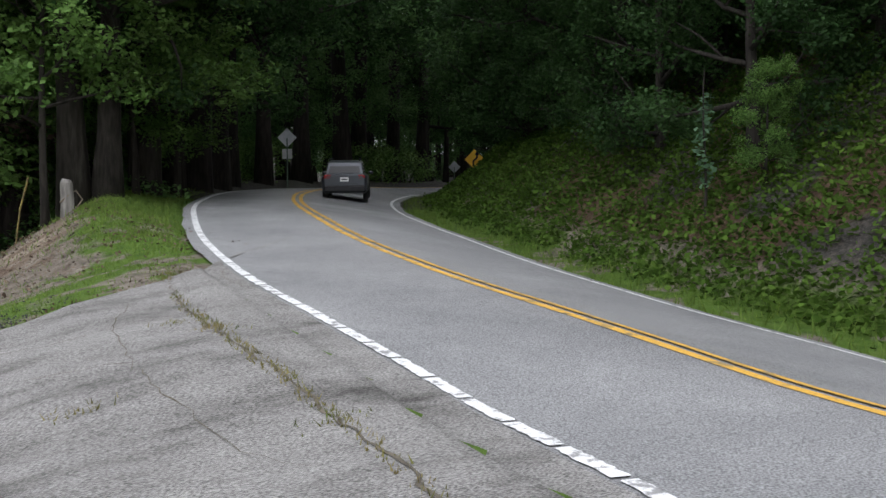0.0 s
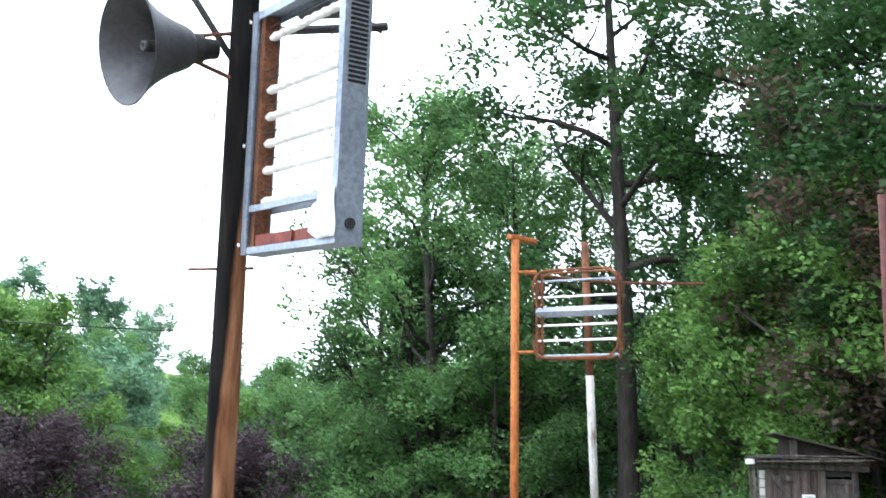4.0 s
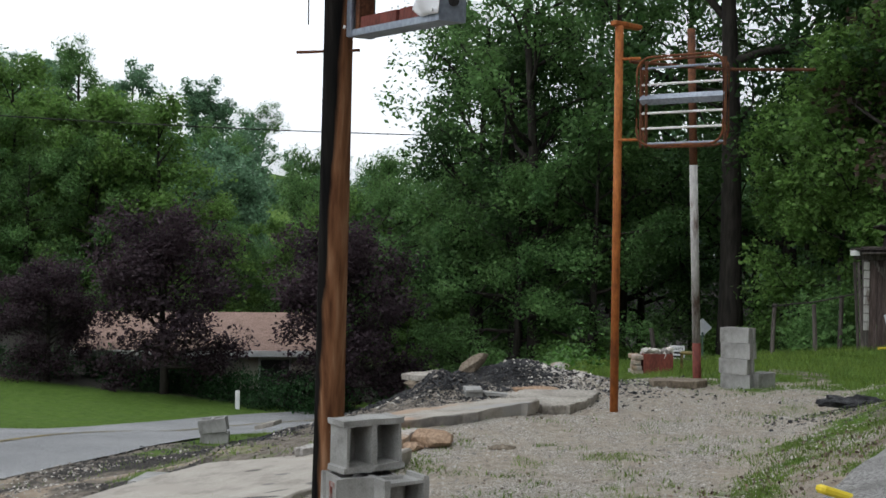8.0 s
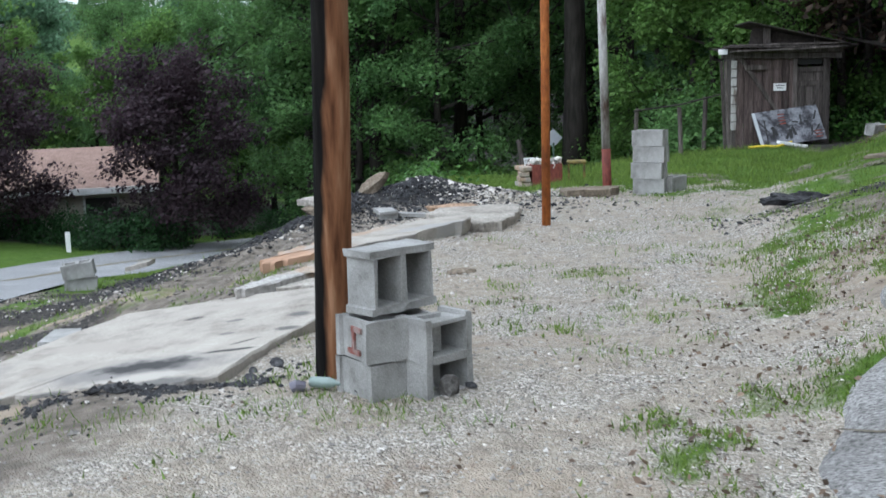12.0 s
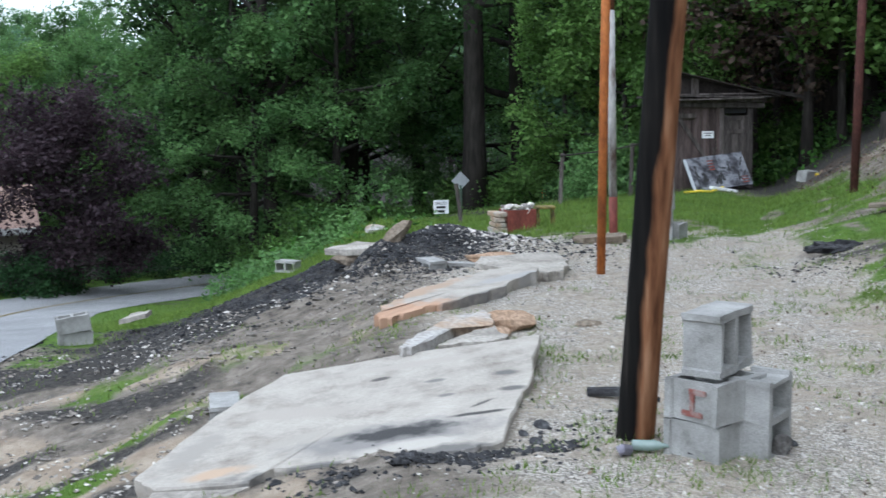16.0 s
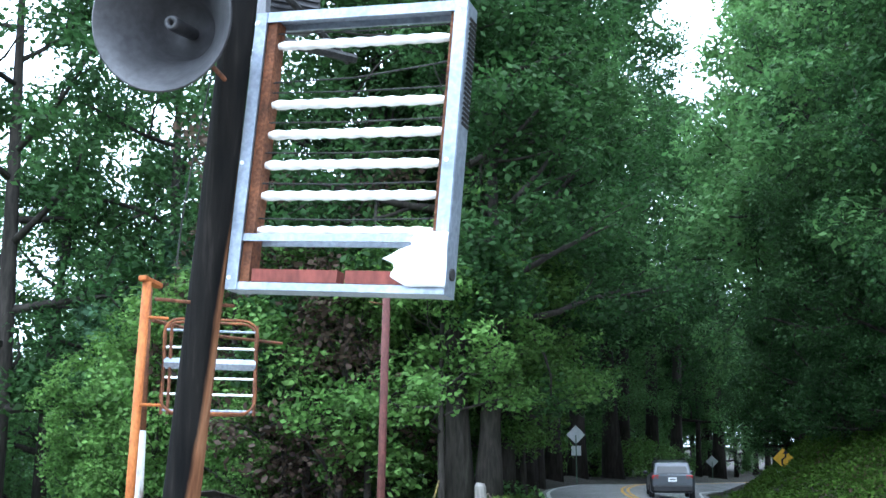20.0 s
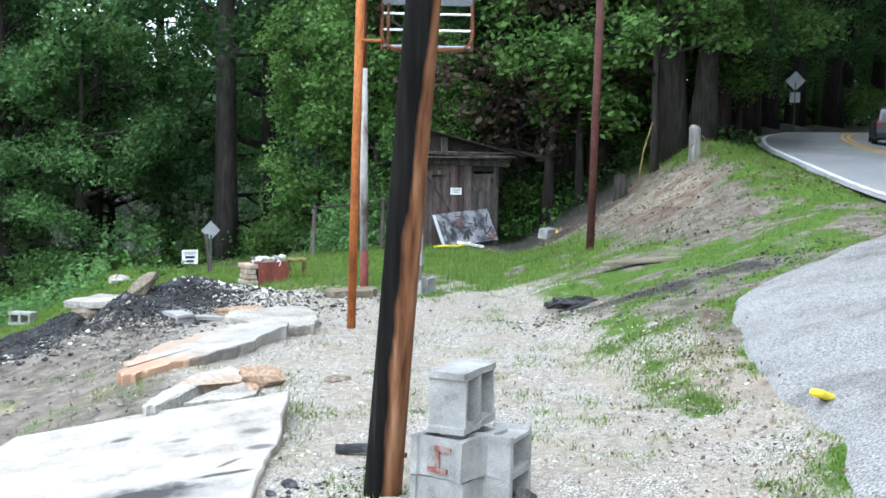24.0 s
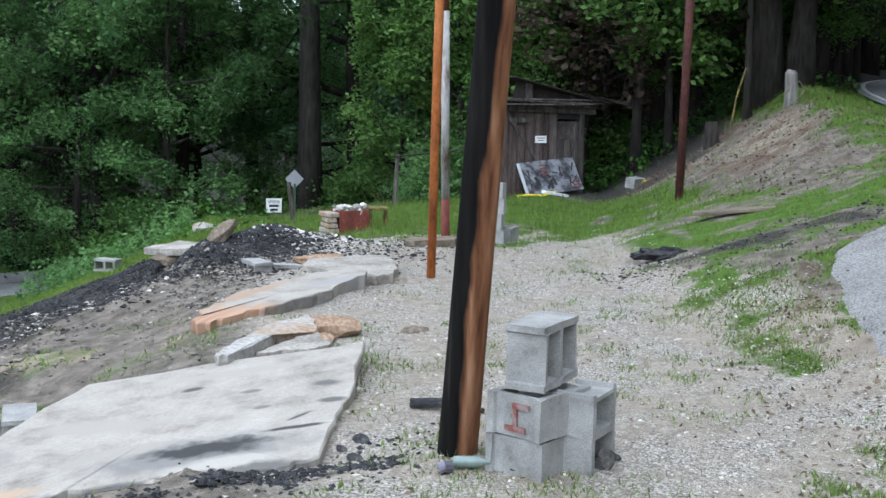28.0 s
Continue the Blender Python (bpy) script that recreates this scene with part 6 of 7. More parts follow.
    notice = part("notice", Shape().box(0.25, 0.012, 0.14, Matrix.Translation((0.86, -0.035, 1.22)), 0.002), M_WHITE, hut, "small white notice")
    for k in range(2):
        part("text_bar", Shape().box(0.17 - 0.05 * k, 0.004, 0.014, Matrix.Translation((0.86, -0.044, 1.31 - 0.045 * k))), M_BLACK, notice)
    part("leaning_lath", Shape().box(0.035, 0.02, 0.6, Matrix.Translation((0.98, -0.07, 0.45)), 0.003), M_OLD_WOOD, hut)
    for k in range(2):
        part("leaning_plank", Shape().box(0.06, 0.03, 1.8, Matrix.Translation((-0.1 - 0.07 * k, 0.1 + 0.1 * k, 0)) @ Matrix.Rotation(radians(-3), 4, "Y"), 0.004), M_OLD_WOOD, hut)


shed()


def painted_board():
    at = Vector((3.8, 21.3, drop(4.2, 21.3) - 0.02))
    m = Matrix.Rotation(radians(5), 4, "Z") @ Matrix.Rotation(radians(-33), 4, "X") @ Matrix.Rotation(radians(-7), 4, "Y")
    board = thing("painted_board", "grey board daubed with dark paint, leaning on a shed", "board", at)
    grey = material("grey_board", [(0.38, (0.03, 0.03, 0.034)), (0.47, (0.085, 0.085, 0.095)), (0.52, (0.16, 0.165, 0.18)), (0.7, (0.26, 0.265, 0.28))], scale=5, detail=9, bump=0.2, fine=0.2)
    part("panel", Shape().box(1.24, 0.03, 0.74, m @ Matrix.Translation((0.62, 0, 0)), 0.004), grey, board)
    part("pale_edge", Shape().box(0.06, 0.032, 0.73, m @ Matrix.Translation((0.03, -0.003, 0.004)), 0.003), M_SIGN_BACK, board, "bare pale edge strip")
    r = random.Random(11)
    s = Shape()
    for x, zz, w, h, turn in ((0.16, 0.16, 0.025, 0.4, 4), (0.22, 0.28, 0.025, 0.3, -30), (0.27, 0.16, 0.05, 0.2, 15), (0.36, 0.2, 0.06, 0.2, -20), (0.4, 0.4, 0.03, 0.2, 70), (0.5, 0.1, 0.05, 0.16, 30), (0.6, 0.1, 0.06, 0.2, 8), (0.7, 0.16, 0.05, 0.18, -12), (0.62, 0.34, 0.04, 0.16, -40), (0.74, 0.42, 0.12, 0.03, 10), (0.86, 0.36, 0.025, 0.22, 8), (0.95, 0.4, 0.08, 0.04, 20), (1.0, 0.12, 0.03, 0.2, 14), (1.08, 0.2, 0.03, 0.16, 40), (1.1, 0.1, 0.03, 0.16, -40), (1.12, 0.44, 0.03, 0.2, 24)):
        s.box(w, 0.004, h, m @ Matrix.Translation((x + r.uniform(-0.01, 0.01), -0.018, zz)) @ Matrix.Rotation(radians(turn), 4, "Y"))
    tagged(part("paint_daub", s, M_BLACK, board, "unreadable dark paint strokes"), kind="stuff")
    s = Shape()
    for k in range(4):
        s.box(0.12, 0.004, 0.028, m @ Matrix.Translation((0.52, -0.0185, 0.42 + 0.065 * k)))
    for k in range(3):
        s.box(0.13, 0.004, 0.024, m @ Matrix.Translation((1.12, -0.0185, 0.06 + 0.06 * k)))
    tagged(part("red_daub", s, M_RUST_RED, board, "dull red paint strokes"), kind="stuff")


painted_board()
single("white_plank", Shape().box(0.55, 0.14, 0.06, Matrix.Rotation(radians(10), 4, "Y"), 0.01), M_WHITE, "short white plank at the foot of a board", "plank", (4.3, 21.08, drop(4.3, 21.08) + 0.03), rz=14)
single("yellow_strap", Shape().tube([(0, 0, 0.03), (0.25, 0.03, 0.05), (0.5, 0.0, 0.04), (0.8, 0.2, 0.1)], 0.025, 6), M_YELLOW, "yellow strap on the grass", "strap", (3.5, 20.9, drop(3.5, 20.9)))
single("yellow_strap", Shape().tube([(0, 0, 0.03), (0.2, 0.05, 0.04), (0.4, 0.0, 0.03)], 0.03, 6), M_YELLOW, "yellow strap beside a small block", "strap", (5.6, 19.85, drop(5.6, 19.85)))

for x, y, h, r, tilt in ((1.7, 24.3, 1.1, 0.05, 3), (2.52, 22.87, 0.95, 0.05, -2), (3.0, 23.2, 1.1, 0.05, 2), (-0.6, 22.5, 0.8, 0.05, -8), (3.9, 30.0, 1.6, 0.06, 0)):
    a = Vector((0, 0, -0.2))
    single("fence_post", Shape().tube([a, (math.sin(radians(tilt)) * h * 0.5, 0, h * 0.5), (math.sin(radians(tilt)) * h, 0, h)], [r, r * 0.95, r * 0.85], 8, wobble=0.08), M_OLD_WOOD, "weathered grey wooden fence post", "fence post", (x, y, drop(x, y)), "fence posts")
single("fence_rail", Shape().tube([(1.7, 24.3, drop(1.7, 24.3) + 1.05), (2.52, 22.87, drop(2.52, 22.87) + 1.0), (3.2, 22.3, drop(3.2, 22.3) + 1.1)], 0.018, 6), M_BARK, "thin grey pole rail between posts", "fence rail")

# bank post and its rope
FP = Vector((7.46, 18.02, drop(7.46, 18.02) - 0.08))
bank_post = thing("bank_post", "short weathered wooden post on the bank, roped", "post", FP)
part("shaft", Shape().tube([(0, 0, -0.25), (0.01, 0, 0.3), (0.0, 0, 0.62), (0.01, 0, 0.68)], [0.115, 0.108, 0.1, 0.07], 12, wobble=0.07), M_BARK_GREY, bank_post)
part("rope", Shape().tube([(-0.06, -0.12, 0.1), (0.13, -0.06, 0.2), (0.26, -0.02, 0.35), (0.16, 0.0, 0.5), (0.0, -0.1, 0.42), (-0.12, -0.05, 0.3)], 0.014, 6), M_PLANK, bank_post)
RP = Vector((7.0, 19.3, drop(7.0, 19.3)))
single("yellow_guy_guard", Shape().tube([(0, 0, -0.1), (0.08, -0.05, 0.6), (0.2, -0.15, 1.15)], 0.017, 8), M_YELLOW_DULL, "yellow plastic guard on a slack guy wire", "guy guard", RP)
single("stump", Shape().tube([(0, 0, -0.2), (0.02, 0, 0.25), (0.0, 0, 0.42)], [0.15, 0.13, 0.11], 10, wobble=0.12), M_BARK, "low grey tree stump on the bank", "stump", (6.5, 19.0, drop(6.5, 19.0)))

# boards and char on the grass
fall = 0.45 * math.degrees(math.atan2(drop(3.37, 12.7) - drop(4.19, 12.3), 0.91))
single("wooden_board", Shape().box(0.95, 0.3, 0.04, Matrix.Rotation(radians(fall), 4, "Y"), 0.006), M_PLANK, "weathered wooden board lying on grass", "board", (3.78, 12.5, 0.5 * (drop(3.37, 12.7) + drop(4.19, 12.3)) + 0.03), rz=-26)
charlog = Shape()
for k, (dx, dy, a, b, c, turn) in enumerate(((-0.1, 0, 0.2, 0.07, 0.05, 8), (0.14, 0.03, 0.17, 0.05, 0.06, -14), (0.3, 0.0, 0.1, 0.035, 0.03, 30), (-0.28, -0.03, 0.1, 0.04, 0.03, -20), (0.02, -0.1, 0.12, 0.04, 0.025, 4))):
    charlog.rock((a, b, c), Matrix.Translation((dx, dy, 0.05)) @ Matrix.Rotation(radians(turn), 4, "Z") @ Matrix.Rotation(radians(9 - 5 * k), 4, "Y"), 0.5, 3)
single("charred_log", charlog, M_COAL, "broken charred log on the ground", "log", (2.27, 11.05, drop(2.27, 11.05) - 0.01), rz=12)
single("charred_stick", Shape().tube([(0, 0, 0.03), (0.2, 0.04, 0.04), (0.42, 0.02, 0.02)], [0.03, 0.028, 0.014], 8, wobble=0.2), M_COAL, "charred stick by the pole", "stick", (-1.2, 6.32, drop(-1.2, 6.32)), rz=-30)
single("twig", Shape().tube([(0, 0, 0.012), (0.16, -0.02, 0.02), (0.31, 0.0, 0.012), (0.35, 0.035, 0.012), (0.28, -0.04, 0.015)], [0.005, 0.006, 0.006, 0.004, 0.003], 6), M_BARK, "dry twig on gravel", "twig", (-1.79, 3.42, drop(-1.79, 3.42)))
single("yellow_litter", Shape().box(0.22, 0.09, 0.05, Matrix.Rotation(0.3, 4, "Y"), 0.015), M_YELLOW, "crumpled yellow plastic litter on asphalt edge", "litter", (1.74, 5.88, drop(1.74, 5.88) + 0.06), rz=30)
bottle = Shape().lathe([(0.0, 0), (0.025, 0.003), (0.027, 0.02), (0.027, 0.105), (0.02, 0.13), (0.011, 0.145), (0.01, 0.175), (0.0, 0.176)], Matrix.Rotation(radians(86), 4, "Y"), 16)
single("bottle", bottle, material("dusty_green_glass", [(0.3, (0.12, 0.17, 0.145)), (0.7, (0.24, 0.30, 0.275))], rough=0.25, scale=8, bump=0, spec=0.5), "dusty pale green bottle lying by the pole", "bottle", (-1.22, 5.12, drop(-1.22, 5.12) + 0.03), rz=-25, smooth=True)
single("crushed_can", Shape().tube([(0, 0, 0.025), (0.02, 0.0, 0.035), (0.06, 0.012, 0.025)], [0.026, 0.027, 0.025], 12, wobble=0.1), material("purple_grey_tin", [(0.3, (0.10, 0.095, 0.115)), (0.7, (0.20, 0.19, 0.225))], rough=0.4, scale=8, bump=0.1, metal=0.4), "crushed purple-grey can by the pole", "can", (-1.3, 5.06, drop(-1.3, 5.06)))


# ---- the burn bin and things beyond ----
def burn_bin():
    x, y = -0.17, 17.2
    bin_ = thing("burn_bin", "rusty red metal bin heaped with burnt scraps", "bin", (x, y, drop(x, y) - 0.02), rz=12)
    s = Shape()
    w, d, h, t = 0.45, 0.42, 0.38, 0.012
    for m, a, b in ((Matrix.Translation((0, -d / 2, 0)), w, t), (Matrix.Translation((0, d / 2, 0)), w, t), (Matrix.Translation((-w / 2, 0, 0)), t, d), (Matrix.Translation((w / 2, 0, 0)), t, d)):
        s.box(a, b, h, m, 0.003)
    part("shell", s, M_RUST_RED, bin_)
    s = Shape()
    for k in range(26):
        s.rock((rnd(0.04, 0.1), rnd(0.03, 0.08), rnd(0.02, 0.06)), Matrix.Translation((rnd(-0.2, 0.2), rnd(-0.17, 0.17), h - 0.04 + rnd(0, 0.1))), 0.3, 1)
    part("scraps", s, M_STONE, bin_, "ash and pale scraps")
    s = Shape()
    for k in range(4):
        s.box(0.16, 0.4, 0.07, Matrix.Translation((-w / 2 - 0.1, 0, 0.04 + 0.08 * k)) @ Matrix.Rotation(rnd(-0.15, 0.15), 4, "Z"), 0.01)
    part("stacked_bricks", s, M_SLAB_CLAY, bin_, "stack of pale bricks alongside")


burn_bin()
single("yellow_crate", Shape().box(0.3, 0.3, 0.04, Matrix.Translation((0, 0, 0.26)), 0.01).box(0.03, 0.03, 0.26, Matrix.Translation((-0.12, -0.12, 0))).box(0.03, 0.03, 0.26, Matrix.Translation((0.12, -0.12, 0))).box(0.03, 0.03, 0.26, Matrix.Translation((0.12, 0.12, 0))).box(0.03, 0.03, 0.26, Matrix.Translation((-0.12, 0.12, 0))), M_YELLOW_DULL, "small faded yellow stool behind the bin", "stool", (0.32, 17.6, drop(0.32, 17.6)))


def letters(text, size, m, material, parent, name="lettering"):
    c = bpy.data.curves.new(name, "FONT")
    c.body, c.size, c.align_x, c.align_y, c.extrude = text, size, "CENTER", "CENTER", 0.002
    tmp = bpy.data.objects.new(name, c)
    scene.collection.objects.link(tmp)
    bpy.context.view_layer.update()
    me = bpy.data.meshes.new_from_object(tmp.evaluated_get(bpy.context.evaluated_depsgraph_get()))
    bpy.data.objects.remove(tmp)
    me.materials.append(material)
    ob = new(name, me)
    ob.parent = parent
    ob.matrix_basis = m
    return ob


def speed_sign():
    x, y = -0.6, 29.2
    sg = thing("speed_sign", "small white speed limit sign on a post", "road sign", (x, y, drop(x, y)), rz=-2)
    sg.scale = (0.86, 1, 0.72)
    top = (-0.93 - drop(x, y)) / 0.72
    part("panel", Shape().box(0.46, 0.02, 0.5, Matrix.Translation((0, 0, top - 0.5)), 0.004), M_WHITE, sg)
    part("post", Shape().box(0.05, 0.04, top + 0.2, Matrix.Translation((0, 0.035, -0.2)), 0.004), M_GREEN_POST, sg)
    letters("SPEED", 0.13, pose(0, -0.014, top - 0.12, 90, 0, 0), M_BLACK, sg)
    for k in range(2):
        part("text_bar", Shape().box(0.28 - 0.06 * k, 0.004, 0.08, Matrix.Translation((0, -0.012, top - 0.3 - 0.14 * k))), M_BLACK, sg)


speed_sign()


def diamond_sign(x, y, z, side, face, label, material, plate=False, arrow=False):
    base = drop(x, y)
    sg = thing("warning_sign", label, "road sign", (x, y, base), "road signs", rz=face)
    h = z - base
    part("panel", Shape().box(side, 0.006, side, Matrix.Translation((0, 0, h)) @ Matrix.Rotation(radians(45), 4, "Y") @ Matrix.Translation((0, 0, -side / 2)), 0.002), material, sg)
    part("post", Shape().box(0.05, 0.035, h + side * 0.5, Matrix.Translation((0, -0.024 if not arrow else 0.024, -0.3)), 0.004), M_GREEN_POST, sg)
    if plate:
        part("advisory_plate", Shape().box(0.4, 0.006, 0.4, Matrix.Translation((0, 0, h - side * 0.71 - 0.46)), 0.002), material, sg, "square plate under the diamond")
    if arrow:
        s = Shape().tube([(-0.04, -0.008, h - 0.22), (-0.04, -0.008, h - 0.05), (0.08, -0.008, h + 0.05), (0.08, -0.008, h + 0.16)], 0.032, 6)
        s.add([(0.0, -0.012, h + 0.14), (0.16, -0.012, h + 0.14), (0.08, -0.012, h + 0.28)], [(0, 1, 2)])
        part("arrow", s, M_BLACK, sg, "black winding arrow")
        part("advisory_plate", Shape().box(0.36, 0.006, 0.36, Matrix.Translation((-0.05, 0, h - side * 0.71 - 0.4)), 0.002), M_SIGN_BACK, sg)


diamond_sign(23.7, 39.6, 4.8, 0.55, -33, "bare metal back of a diamond road sign by the verge", M_SIGN_BACK, plate=True)
diamond_sign(50.1, 62.7, 5.12, 0.60, -40, "distant bare back of a diamond road sign", M_SIGN_BACK)
diamond_sign(24.3, 28.3, 3.4, 0.46, -44, "yellow winding-road warning sign beyond the bend", M_SIGN_YELLOW, arrow=True)
single("marker_post", Shape().box(0.13, 0.06, 0.7, Matrix.Translation((0, 0, -0.15)), 0.012), M_WHITE, "white plastic marker post by the lower road", "marker post", (-12.9, 28.6, drop(-12.9, 28.6)), rz=20)
single("orange_marker", Shape().box(0.4, 0.02, 0.22, Matrix.Translation((0, 0, 0.5)), 0.005).box(0.03, 0.02, 0.5, Matrix()), M_ORANGE, "small orange marker in the weeds", "marker", (2.6, 31.5, drop(2.6, 31.5)))
diamond_sign(0.0, 30.2, -0.5, 0.36, 12, "pale bare back of a diamond road sign in the weeds", M_SIGN_BACK)
single("black_scrap", Shape().rock((0.06, 0.05, 0.03), Matrix(), 0.4, 1), M_BLACK, "scrap of black rubber on the road", "scrap", (8.54, 10.23, 0.93))


def power_line(a, b, sag, label):
    a, b = Vector(a), Vector(b)
    pts = [a.lerp(b, k / 24) - Vector((0, 0, sag * 4 * (k / 24) * (1 - k / 24))) for k in range(25)]
    single("power_line", Shape().tube(pts, 0.022, 5), M_BLACK_IRON, label, "cable")


power_line((-60, 20, 9.5), (8, 47, 6.2), 1.6, "overhead power line crossing the valley")


# ---- the car ----
def car():
    i = min(range(len(fine_road)), key=lambda k: abs(fine_road[k].y - 27.0))
    p, q = fine_road[i], fine_road[i + 2]
    d = (q - p).normalized()
    r = Vector((d.y, -d.x, 0)).normalized()
    at = p + r * 1.25
    ob = thing("car", "dark grey estate car driving away on the road", "car", at + Vector((0, 0, 0.02 - ROAD_FALL * 1.2)), rz=math.degrees(math.atan2(d.y, d.x)) - 90)
    ob.rotation_euler.x = math.asin(d.z)
    ob.scale = (0.66, 0.66, 0.66)
    paint = material("dark_grey_car_paint", [(0.3, (0.045, 0.05, 0.058)), (0.7, (0.06, 0.066, 0.075))], rough=0.28, scale=1, metal=0.5, bump=0, spec=0.6)
    glass = material("tinted_car_glass", [(0.3, (0.012, 0.014, 0.016)), (0.7, (0.02, 0.022, 0.025))], rough=0.18, scale=1, bump=0, spec=0.25)
    lamp = material("red_tail_lamp", [(0.3, (0.22, 0.01, 0.012)), (0.7, (0.32, 0.02, 0.02))], rough=0.2, scale=4, bump=0, spec=0.6)
    plastic = material("black_bumper_plastic", [(0.3, (0.018, 0.018, 0.019)), (0.7, (0.03, 0.03, 0.032))], rough=0.6, scale=6, bump=0.05)

    def loft(sections, name, mat, label=""):
        s = Shape()
        n = len(sections[0])
        for ring in sections:
            s.v += ring
        for a in range(len(sections) - 1):
            for k in range(n):
                s.f.append((a * n + k, a * n + (k + 1) % n, a * n + n + (k + 1) % n, a * n + n + k))
        s.f += [tuple(range(n - 1, -1, -1)), tuple(range((len(sections) - 1) * n, len(sections) * n))]
        return part(name, s, mat, ob, label, smooth=False)

    def ring(y, hw, lo, hi, c=0.1):
        return [(-hw + c, y, lo), (hw - c, y, lo), (hw, y, lo + c), (hw, y, hi - c), (hw - c * 1.2, y, hi), (-hw + c * 1.2, y, hi), (-hw, y, hi - c), (-hw, y, lo + c)]

    loft([ring(-2.38, 0.80, 0.40, 0.98), ring(-2.30, 0.90, 0.30, 1.06), ring(-1.4, 0.92, 0.26, 1.08), ring(0.6, 0.92, 0.26, 1.06), ring(1.6, 0.90, 0.28, 1.0), ring(2.3, 0.84, 0.34, 0.86), ring(2.42, 0.74, 0.42, 0.78)], "body", paint)
    loft([ring(-2.22, 0.76, 1.02, 1.08, 0.02), ring(-2.0, 0.72, 1.02, 1.52, 0.06), ring(-1.6, 0.70, 1.02, 1.6, 0.07), ring(-0.2, 0.69, 1.02, 1.63, 0.07), ring(0.5, 0.70, 1.02, 1.55, 0.07), ring(1.25, 0.76, 1.0, 1.05, 0.02)], "cabin", paint)
    part("rear_window", Shape().add([(-0.64, -2.225, 1.1), (0.64, -2.225, 1.1), (0.57, -2.02, 1.47), (-0.57, -2.02, 1.47)], [(0, 1, 2, 3)]), glass, ob, "tinted rear window")
    for sx in (-1, 1):
        part("side_window", Shape().add([(sx * 0.745, -1.8, 1.12), (sx * 0.745, 0.8, 1.12), (sx * 0.70, 0.4, 1.5), (sx * 0.705, -1.75, 1.5)], [(0, 1, 2, 3)]), glass, ob, "tinted side window")
        part("tail_light", Shape().box(0.3, 0.06, 0.17, Matrix.Translation((sx * 0.69, -2.35, 0.86)), 0.03), lamp, ob, "red tail light")
        part("roof_rail", Shape().tube([(sx * 0.6, -1.9, 1.6), (sx * 0.6, -1.75, 1.68), (sx * 0.6, 0.1, 1.7), (sx * 0.6, 0.3, 1.62)], 0.022, 6), plastic, ob)
        part("mirror", Shape().rock((0.11, 0.06, 0.08), Matrix.Translation((sx * 1.0, 0.75, 1.1)), 0.05, 2), paint, ob)
    part("bumper", Shape().box(1.66, 0.16, 0.26, Matrix.Translation((0, -2.36, 0.34)), 0.05), plastic, ob, "black rear bumper")
    part("tailgate_line", Shape().box(1.1, 0.02, 0.014, Matrix.Translation((0, -2.395, 0.66)), 0), plastic, ob)
    plate = part("number_plate", Shape().box(0.34, 0.012, 0.17, Matrix.Translation((0, -2.40, 0.76)), 0.004), M_WHITE, ob, "white number plate")
    part("plate_bar", Shape().box(0.24, 0.004, 0.05, Matrix.Translation((0, -2.409, 0.82))), M_HORN, plate)
    for sx in (-1, 1):
        for y in (-1.4, 1.35):
            tyre = part("tyre", Shape().lathe([(0.19, -0.1), (0.30, -0.11), (0.335, -0.08), (0.335, 0.08), (0.30, 0.11), (0.19, 0.1)], Matrix.Translation((sx * 0.83, y, 0.33)) @ Matrix.Rotation(radians(90), 4, "Y"), 22), plastic, ob, "black tyre", smooth=True)
            part("rim", Shape().lathe([(0.0, 0.06), (0.19, 0.085), (0.2, 0.1), (0.2, -0.1), (0.0, -0.08)], Matrix.Translation((sx * 0.83, y, 0.33)) @ Matrix.Rotation(radians(90), 4, "Y"), 14), M_ALU, tyre)


car()


